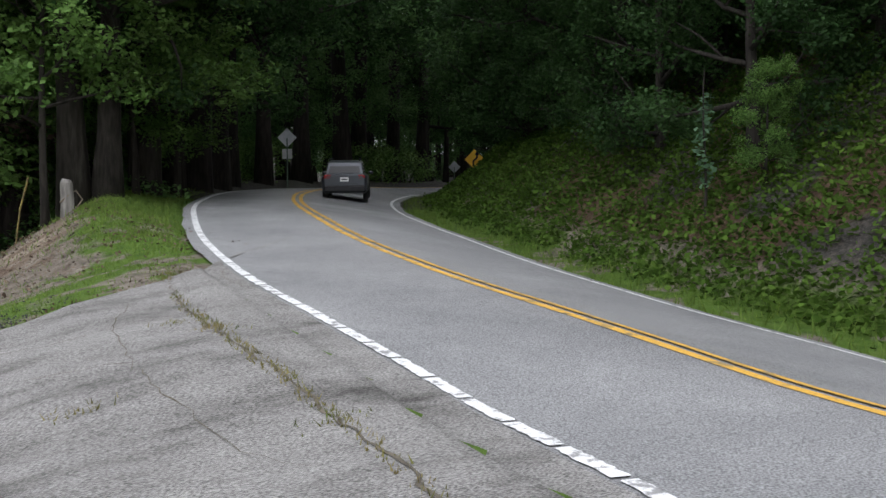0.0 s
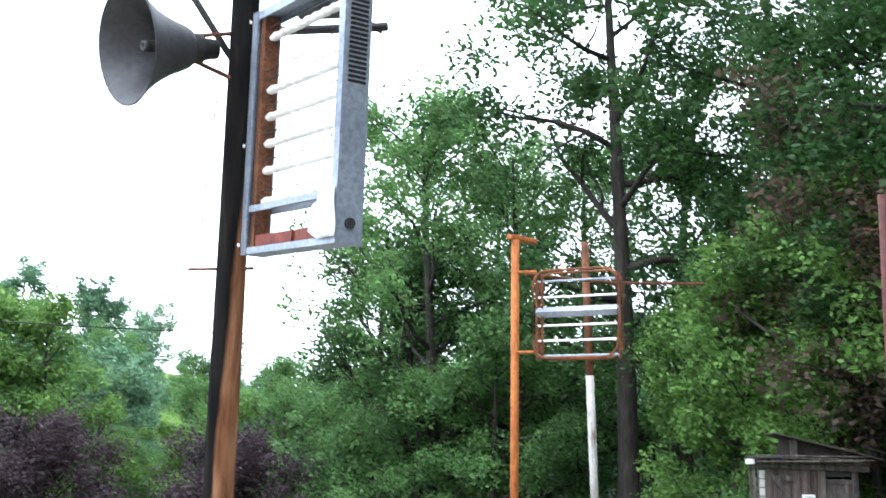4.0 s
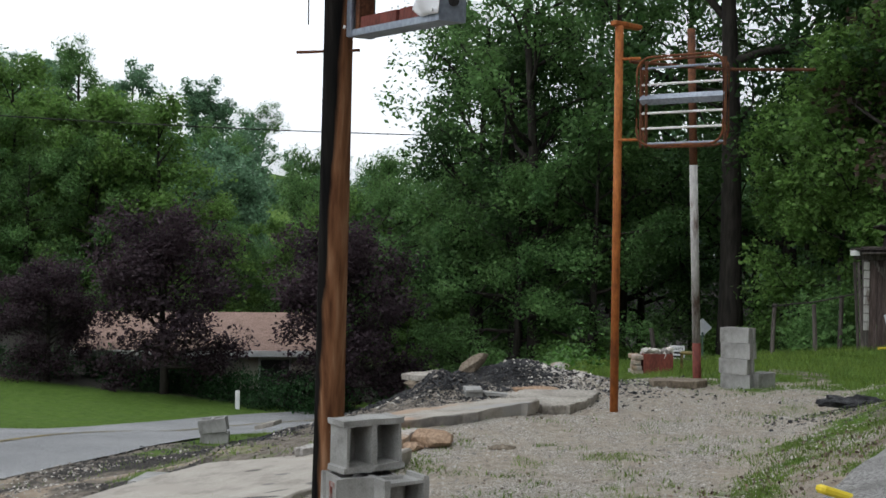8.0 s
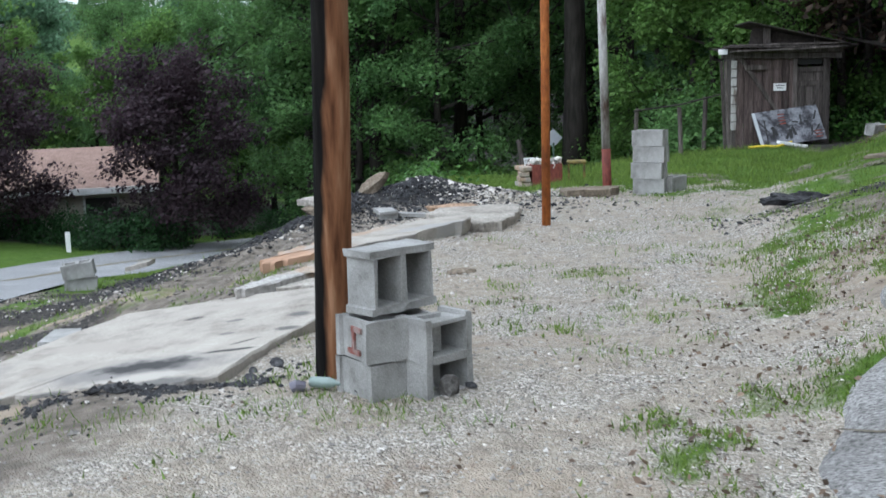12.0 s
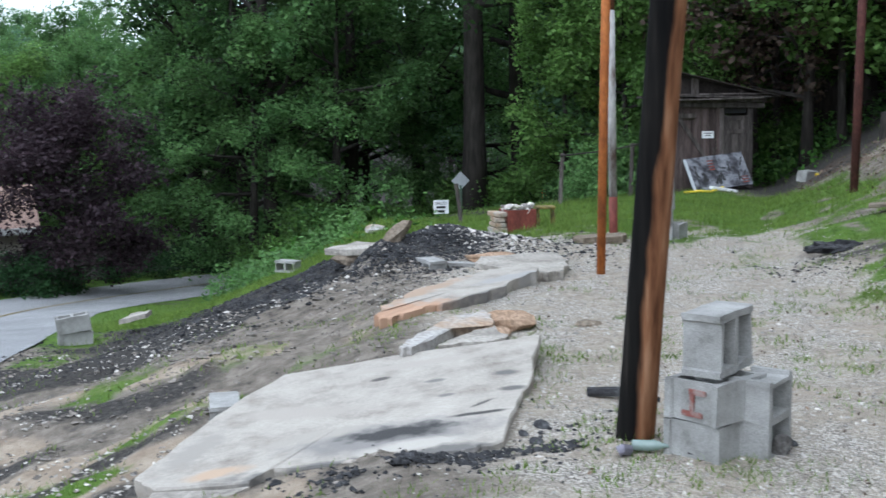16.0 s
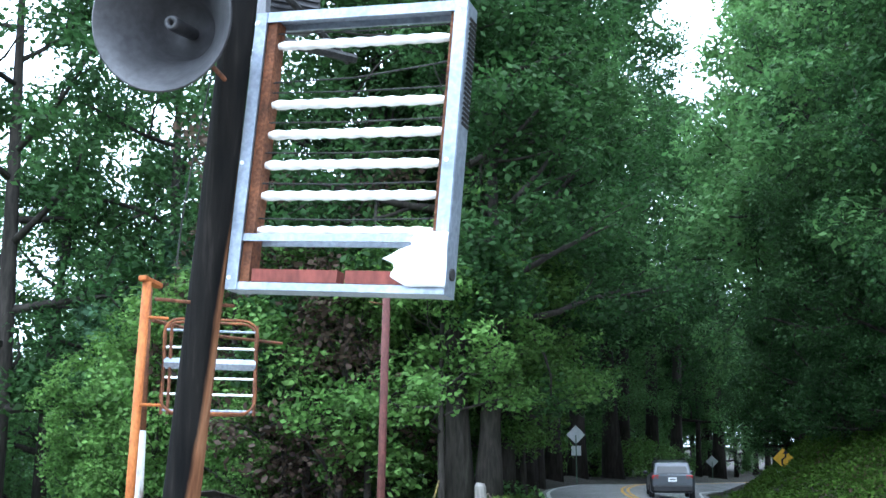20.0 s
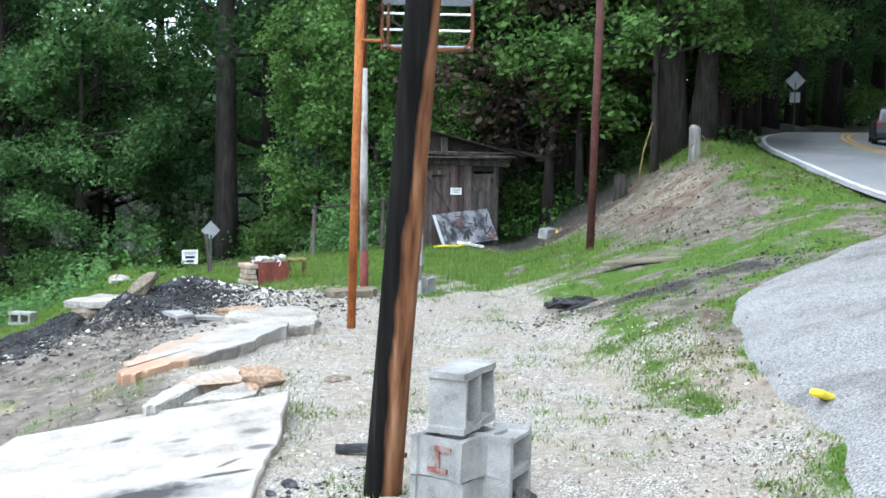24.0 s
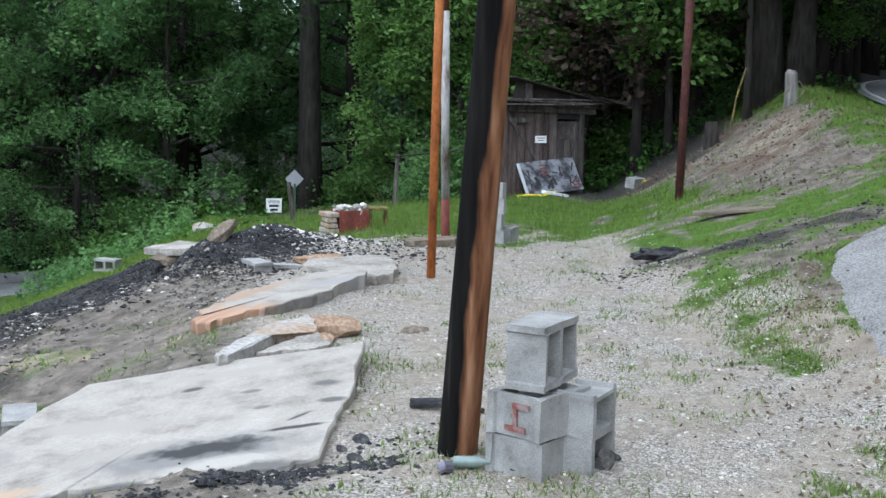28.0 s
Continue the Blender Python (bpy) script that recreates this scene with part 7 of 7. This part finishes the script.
# ---- the house beyond the hedge ----
def house():
    x, y = -17.4, 36.1
    z = -4.25
    home = thing("house", "low pale house with a brown shingle roof behind trees", "house", (x, y, z), rz=19)
    wall = material("pale_siding", [(0.3, (0.44, 0.39, 0.33)), (0.7, (0.58, 0.53, 0.46))], rough=0.8, scale=2, bump=0.2, fine=0.1)
    roof = material("brown_shingles", [(0.3, (0.20, 0.13, 0.105)), (0.7, (0.32, 0.22, 0.18))], rough=0.9, scale=4, bump=0.5, fine=0.3)
    L, D, H = 7.4, 6.0, 2.6
    part("wall", Shape().box(L, D, H, Matrix.Translation((0, 0, -0.2)), 0.02), wall, home)
    s = Shape().add([(-L / 2 - 0.5, -D / 2 - 0.6, H - 0.25), (L / 2 + 0.5, -D / 2 - 0.6, H - 0.25), (L / 2 + 0.5, 0, H + 0.85), (-L / 2 - 0.5, 0, H + 0.85), (-L / 2 - 0.5, D / 2 + 0.6, H - 0.25), (L / 2 + 0.5, D / 2 + 0.6, H - 0.25),
                     (-L / 2 - 0.5, -D / 2 - 0.6, H - 0.4), (L / 2 + 0.5, -D / 2 - 0.6, H - 0.4), (-L / 2 - 0.5, D / 2 + 0.6, H - 0.4), (L / 2 + 0.5, D / 2 + 0.6, H - 0.4)],
                    [(0, 1, 2, 3), (3, 2, 5, 4), (0, 6, 7, 1), (4, 5, 9, 8), (0, 3, 4, 8, 6), (1, 7, 9, 5, 2), (6, 8, 9, 7)])
    part("roof", s, roof, home)
    part("fascia", Shape().box(L + 1.0, 0.04, 0.2, Matrix.Translation((0, -D / 2 - 0.63, H - 0.42)), 0.005), M_WHITE, home, "white fascia board")
    for k in range(3):
        win = part("window", Shape().box(1.1, 0.06, 1.2, Matrix.Translation((-2.4 + 2.4 * k, -D / 2 - 0.02, 0.9)), 0.01), M_WHITE, home, "white framed window")
        part("pane", Shape().box(0.95, 0.02, 1.05, Matrix.Translation((-2.4 + 2.4 * k, -D / 2 - 0.06, 0.975))), M_BLACK, win)


house()


# a dead stalk on the cut slope
def vine_stalk():
    x, y = 14.1, 10.3
    stalk = thing("vine_stalk", "thin dead stalk wrapped in climbing vine", "stalk", (x, y, drop(x, y)))
    pts = [Vector((0.03 * math.sin(h * 3), 0, h)) for h in (-0.2, 0.4, 0.9, 1.4, 1.8, 2.15)]
    part("stem", Shape().tube(pts, [0.025, 0.022, 0.018, 0.014, 0.01, 0.006], 6), M_BARK, stalk)
    rng = np.random.default_rng(91)
    centres = np.array([(0.04 * math.sin(h * 5), 0.04 * math.cos(h * 5), h) for h in np.linspace(0.5, 1.7, 9)])
    ob = new("vine", leaf_mesh("vine", leaf_arrays(centres, np.full(9, 0.13), 16, 0.1, rng), M_LEAF[3]))
    ob.parent = stalk


vine_stalk()


# ---- small growth and loose stuff ----
scatter = np.random.default_rng(77)


def points(n, x0, x1, y0, y1):
    return scatter.uniform(x0, x1, n), scatter.uniform(y0, y1, n)


def raw_mesh(name, v, per, material):
    """A mesh of separate faces with so many corners each."""
    me = bpy.data.meshes.new(name)
    n = len(v) // per
    me.vertices.add(len(v))
    me.vertices.foreach_set("co", v.astype(np.float32).ravel())
    me.loops.add(n * per)
    me.loops.foreach_set("vertex_index", np.arange(n * per, dtype=np.int32))
    me.polygons.add(n)
    me.polygons.foreach_set("loop_start", np.arange(0, n * per, per, dtype=np.int32))
    me.polygons.foreach_set("loop_total", np.full(n, per, dtype=np.int32))
    me.materials.append(material)
    me.update(calc_edges=True)
    return me


def blades(x, y, tall, wide, z=None):
    n = len(x)
    z = land(x, y) - 0.008 if z is None else z
    c = np.stack([x, y, z], 1)
    w = scatter.uniform(0, 6.28, n)
    side = np.stack([np.cos(w), np.sin(w), np.zeros(n)], 1) * (wide * scatter.uniform(0.6, 1.3, n))[:, None]
    lean = scatter.normal(size=(n, 3)) * 0.45
    lean[:, 2] = 1
    tip = c + lean * (tall * scatter.uniform(0.45, 1.3, n))[:, None]
    return np.stack([c - side, c + side, tip], 1).reshape(-1, 3)


def grass_cover():
    out = []
    for n, box, tall in ((150000, (-7, 8.5, 3, 20), 0.05), (190000, (-2.6, 3.2, 1.6, 9), 0.034), (50000, (-4, 9, 14, 26), 0.10), (30000, (6, 15, 13, 34), 0.10), (16000, (-12, -4, 12, 30), 0.09)):
        x, y = points(n, *box)
        g, gravel, clay, char, litter = zones(x, y)
        dr, _ = near_line(x, y, ROAD_MID)
        dl, _ = near_line(x, y, LANE_MID)
        keep = (scatter.random(n) < g * 0.9) & ((dr < -2.45) | (dr > 2.8)) & (np.abs(dl) > 2.3) & ~((x > drive_edge(y) + 0.1) & (y < 13.6) & (dr < -2.2))
        out.append(blades(x[keep], y[keep], tall, 0.006))
    # the strip by the far edge of the road
    x, y = points(60000, 9, 30, 1, 34)
    dr, _ = near_line(x, y, ROAD_MID)
    keep = (dr > 2.8) & (dr < 4.2)
    out.append(blades(x[keep], y[keep], 0.16, 0.009))
    tagged(new("grass", raw_mesh("grass", np.concatenate(out), 3, M_GRASS)), "patchy short green grass on dirt", "grass", kind="stuff")


def tufts():
    """Small clumps of grass standing in the gravel and round the blocks."""
    cx, cy = points(190, -2.2, 3.0, 2.0, 11)
    keep = (cx < drive_edge(cy) - 0.05) & (scatter.random(190) < 0.15 + 0.5 * ease(cx, -0.5, 1.6))
    cx, cy = cx[keep], cy[keep]
    cx = np.concatenate([cx, [-0.95, -0.8, -0.78, -1.3, -0.42, -1.05, -1.55, -1.4, -1.36, -1.42, 0.42, 0.67, 0.96, -1.5, -2.35, -2.4, -2.76, -1.32, -1.2, -1.5, -1.42, -2.4, -2.3]])
    cy = np.concatenate([cy, [4.82, 4.81, 4.72, 5.0, 4.58, 4.7, 7.2, 6.9, 2.87, 2.95, 4.02, 3.74, 4.94, 6.2, 4.62, 4.7, 5.1, 7.15, 7.4, 5.4, 6.7, 8.1, 8.25]])
    n = len(cx)
    k = 46
    r = np.repeat(scatter.uniform(0.04, 0.17, n), k)
    x = np.repeat(cx, k) + scatter.normal(size=n * k) * r
    y = np.repeat(cy, k) + scatter.normal(size=n * k) * r
    v = blades(x, y, 0.05, 0.004)
    tagged(new("grass_tufts", raw_mesh("grass_tufts", v, 3, M_GRASS)), "low grass tufts growing through gravel", "grass", kind="stuff")


def crack_weeds():
    line = spline([(5.95, 10.55, 0), (5.23, 8.58, 0), (4.83, 7.09, 0), (4.55, 5.96, 0), (4.41, 5.21, 0), (4.33, 4.64, 0), (4.18, 4.08, 0), (3.93, 3.34, 0), (3.6, 1.9, 0)], 0.1)
    x, y = [], []
    for p in line:
        dense = mottle(np.array([p.y]), np.array([1.0]), 0.8)[0]
        for _ in range(int(9 * max(0, dense - 0.4) ** 1.2 * 4)):
            x.append(p.x + rnd(-0.07, 0.07))
            y.append(p.y + rnd(-0.05, 0.05))
    for cx, cy in ((4.83, 7.1), (4.32, 4.55), (3.33, 5.62), (4.8, 7.5)):
        for _ in range(40):
            x.append(cx + scatter.normal() * 0.12)
            y.append(cy + scatter.normal() * 0.05)
    x, y = np.array(x), np.array(y)
    v = blades(x, y, 0.04, 0.006, drive_top(x, y) - 0.004)
    tagged(new("crack_weeds", raw_mesh("crack_weeds", v, 3, M_DRY_GRASS)), "dry weeds growing in asphalt cracks", "weeds", kind="stuff")
    s = Shape()

    def crack(pts, wide):
        ln = spline(pts, 0.12)
        vs = []
        for i, p in enumerate(ln):
            d = ln[min(i + 1, len(ln) - 1)] - ln[max(i - 1, 0)]
            r = Vector((d.y, -d.x, 0)).normalized()
            w = wide * rnd(0.3, 1.2)
            o = rnd(-0.03, 0.03)
            for k in (-w, w):
                q = p + r * (k + o)
                vs.append((q.x, q.y, float(drive_top(np.array([q.x]), np.array([q.y]))[0]) + 0.006))
        s.add(vs, [(2 * i, 2 * i + 1, 2 * i + 3, 2 * i + 2) for i in range(len(ln) - 1)])

    crack([(p.x, p.y, 0) for p in line[::8]], 0.014)
    crack([(6.6, 10.6, 0), (6.3, 9.9, 0), (6.2, 9.3, 0)], 0.006)
    crack([(4.12, 7.1, 0), (3.8, 5.9, 0), (3.76, 5.4, 0), (3.68, 4.74, 0), (3.64, 4.34, 0), (3.75, 3.9, 0)], 0.0035)
    crack([(4.9, 8.9, 0), (4.4, 8.0, 0), (4.12, 7.1, 0)], 0.005)
    crack([(2.6, 7.2, 0), (3.2, 6.7, 0), (3.9, 6.4, 0)], 0.005)
    crack([(1.02, 4.42, 0), (1.3, 4.25, 0), (1.6, 4.12, 0), (2.2, 4.1, 0)], 0.009)
    crack([(3.1, 8.3, 0), (3.7, 7.8, 0), (4.6, 7.9, 0), (5.0, 8.0, 0)], 0.005)
    soil = material("crack_soil", [(0.3, (0.06, 0.053, 0.042)), (0.7, (0.17, 0.148, 0.11))], scale=8, bump=0.3)
    single("asphalt_cracks", s, soil, "dark soil-filled cracks across the asphalt", "crack", kind="stuff")


def leaf_scatter(name, x, y, up, size, material, label, category):
    n = len(x)
    c = np.stack([x, y, land(x, y) + up], 1)
    v = leaf_arrays(c, np.full(n, 0.06), 1, size, scatter)
    tagged(new(name, leaf_mesh(name, v, material)), label, category, kind="stuff")


def hillside_cover():
    x, y = points(420000, 8.5, 32, -2, 34)
    dr, _ = near_line(x, y, ROAD_MID)
    cover = mottle(x, y, 2.6) * 0.6 + mottle(x + 5, y, 0.9) * 0.4
    keep = (dr > 3.3) & (dr < 14) & (scatter.random(len(x)) < ease(cover, 0.12, 0.3)) & (scatter.random(len(x)) < ease(dr, 3.2, 4.0))
    x, y = x[keep], y[keep]
    leaf_scatter("creeping_vines", x, y, scatter.random(len(x)) ** 2 * 0.25, 0.10, M_VINE, "carpet of creeping vines on the cut bank", "vines")


def ridge_weeds():
    x, y = points(4500, -7, 9, 19, 27)
    brow = 19.5 + 0.35 * np.clip(x, -3, 5) + mottle(x, y, 1.0) * 2.4
    keep = (np.abs(y - brow - 1.0) < 1.6) & ((x < -1.2) | (x > 5.2)) & (x > -4.2)
    x, y = x[keep], y[keep]
    up = scatter.random(len(x)) ** 1.5 * (0.2 + 0.75 * mottle(x, y, 0.7))
    leaf_scatter("tall_weeds", x, y, up, 0.11, M_WEED, "tall leafy weeds along the brow", "weeds")
    x, y = points(42000, -6, 12, 23, 40)
    keep = (x < -2.6) | (x > 2.2) | (y > 31)
    x, y = x[keep], y[keep]
    up = scatter.random(len(x)) * (0.15 + 0.9 * mottle(x + 2, y, 1.4))
    leaf_scatter("wood_undergrowth", x, y, up, 0.12, M_LEAF[0], "leafy undergrowth inside the wood", "undergrowth")
    x, y = points(34000, 5, 22, 20, 36)
    dr, _ = near_line(x, y, ROAD_MID)
    keep = (dr < -6.5) & (y > 22)
    x, y = x[keep], y[keep]
    up = scatter.random(len(x)) * (0.1 + 0.8 * mottle(x + 2, y, 1.2))
    leaf_scatter("wood_undergrowth", x, y, up, 0.10, M_WEED, "leafy undergrowth below roadside trees", "undergrowth")


PEBBLE = np.array([(1, 0, 0), (0, 1, 0), (-1, 0, 0), (0, -1, 0), (0.15, 0.1, 0.5), (0, 0, -0.5)])
PEBBLE_FACES = np.array([(0, 1, 4), (1, 2, 4), (2, 3, 4), (3, 0, 4), (1, 0, 5), (2, 1, 5), (3, 2, 5), (0, 3, 5)])


def pebbles(name, x, y, size, material, label, lift=0.0):
    n = len(x)
    s = size * scatter.lognormal(0, 0.36, n)
    w = scatter.uniform(0, 6.28, n)
    shape = PEBBLE[None] * (s[:, None] * scatter.uniform(0.6, 1.25, (n, 3)))[:, None, :]
    shape = shape + scatter.normal(size=shape.shape) * s[:, None, None] * 0.16
    cx, sx = np.cos(w)[:, None], np.sin(w)[:, None]
    v = np.stack([shape[..., 0] * cx - shape[..., 1] * sx, shape[..., 0] * sx + shape[..., 1] * cx, shape[..., 2]], -1)
    v = v + np.stack([x, y, land(x, y) + s * 0.15 + lift], 1)[:, None, :]
    f = (PEBBLE_FACES[None] + 6 * np.arange(n)[:, None, None]).reshape(-1, 3)
    me = bpy.data.meshes.new(name)
    me.from_pydata(v.reshape(-1, 3).tolist(), [], f.tolist())
    me.materials.append(material)
    tagged(new(name, me), label, "gravel", kind="stuff")


def loose_stones():
    x, y = points(42000, -2.6, 2.8, 1.2, 14.5)
    g = zones(x, y)[1]
    keep = (scatter.random(len(x)) < g * (0.3 + 0.7 * mottle(x, y, 0.8))) & (x < drive_edge(y))
    pebbles("gravel", x[keep], y[keep], 0.008, M_STONE, "loose pale gravel")
    x, y = points(45, -2.6, 2.8, 3.0, 14.5)
    keep = x < drive_edge(y)
    pebbles("gravel", x[keep], y[keep], 0.018, M_STONE, "larger loose stones on the gravel")
    x, y = scatter.normal(-2.6, 1.2, 15000), scatter.normal(13.0, 0.8, 15000)
    y = y + (x + 2.5) * 0.15
    x, y = np.concatenate([x, scatter.normal(-1.55, 0.36, 4500), scatter.normal(-2.3, 0.26, 3000)]), np.concatenate([y, scatter.normal(13.3, 0.4, 4500), scatter.normal(12.0, 0.3, 3000)])
    pebbles("burnt_rubble", x, y, 0.016, M_COAL, "heap of black charred rubble")
    x, y = points(14000, -7.6, -1.4, 4.2, 14.5)
    keep = scatter.random(len(x)) < ease(mottle(x, y, 1.1), 0.35, 0.7) * (0.1 + 0.9 * ease(y, 9.2, 11))
    pebbles("burnt_rubble", x[keep], y[keep], 0.012, M_COAL, "scattered char and cinders")
    x, y = points(6000, -7.2, -1.3, 6.0, 12.4)
    keep = scatter.random(len(x)) < ease(mottle(x + 9, y, 0.9), 0.4, 0.75)
    pebbles("masonry_crumbs", x[keep], y[keep], 0.014, M_STONE, "pale crumbs of broken masonry")
    x, y = points(9000, -7.5, -1.7, 5.2, 12.5)
    keep = scatter.random(len(x)) < (0.1 + 0.8 * ease(mottle(x + 4, y + 4, 0.8), 0.35, 0.7)) * (0.3 + 0.7 * ease(y, 8, 10.5))
    pebbles("earth_crumbs", x[keep], y[keep], 0.02, M_EARTH, "grey-brown clods and stones on bare dirt")
    x, y = scatter.normal(-0.95, 0.35, 700), scatter.normal(13.2, 0.3, 700)
    pebbles("masonry_crumbs", x, y, 0.022, M_STONE, "small heap of grey stone chips")
    x, y = points(2600, -3.0, -1.1, 4.9, 5.6)
    y = y + 0.55 * np.maximum(0, x + 1.75)
    away = np.hypot((x + 2.15) / 0.7, (y - 5.28) / 0.2) + (mottle(x, y, 0.22) - 0.5) * 1.6
    keep = scatter.random(len(x)) < 0.08 + 0.92 * ease(1.25 - away, 0, 0.8)
    pebbles("burnt_rubble", x[keep], y[keep], 0.015, M_COAL, "cinders along the slab's edge")
    x = scatter.uniform(1.4, 5.0, 1500)
    y = 10.5 - 0.1 * (x - 2) + scatter.normal(size=1500) * 0.42
    keep = scatter.random(1500) < ease(mottle(x, y, 0.35), 0.2, 0.7)
    pebbles("burnt_rubble", x[keep], y[keep], 0.013, M_COAL, "dark broken asphalt crumbs")
    x, y = points(5000, 4.6, 8.8, 12.4, 20)
    keep = zones(x, y)[2] + zones(x, y)[4] * 0.5 > 0.25
    pebbles("bank_clods", x[keep], y[keep], 0.013, M_CLODS, "clods of dry earth on the bank")


M_DRY_GRASS = material("dry_weeds", [(0.35, (0.10, 0.13, 0.03)), (0.6, (0.22, 0.18, 0.07))], rough=0.7, scale=2.5, bump=0, random_tint=0.4, island=True, through_light=0.3)
M_CLODS = material("dry_clods", [(0.3, (0.10, 0.08, 0.062)), (0.7, (0.22, 0.178, 0.14))], scale=5, bump=0.4, random_tint=0.4, island=True)
M_EARTH = material("grey_earth_clods", [(0.3, (0.09, 0.08, 0.07)), (0.7, (0.27, 0.24, 0.205))], rough=0.95, scale=5, bump=0.4, random_tint=0.45, island=True, fine=0.2)
M_DRY_LEAF = material("fallen_leaves", [(0.3, (0.07, 0.05, 0.036)), (0.7, (0.18, 0.13, 0.09))], scale=3, bump=0, random_tint=0.5, island=True)
grass_cover()
tufts()
crack_weeds()
hillside_cover()
ridge_weeds()
loose_stones()
x, y = points(14000, 0.2, 6.5, 1.5, 13)
near_edge = np.abs(x - drive_edge(y) + 0.4) + scatter.normal(size=len(x)) * 0.15 < 0.5
leaf_scatter("fallen_leaves", x[near_edge], y[near_edge], 0.01, 0.034, M_DRY_LEAF, "brown fallen leaves along the asphalt edge", "leaf litter")
x, y = points(2600, -1.6, 2.4, 2.0, 10.5)
keep = (x < drive_edge(y)) & (scatter.random(len(x)) < ease(mottle(x + 8, y, 0.7), 0.3, 0.7))
leaf_scatter("fallen_leaves", x[keep], y[keep], 0.008, 0.026, M_DRY_LEAF, "brown leaf crumbs scattered on gravel", "leaf litter")
x, y = points(1500, 4.5, 8.6, 12.5, 19.5)
leaf_scatter("fallen_leaves", x, y, 0.015, 0.06, M_DRY_LEAF, "brown fallen leaves on the bank", "leaf litter")
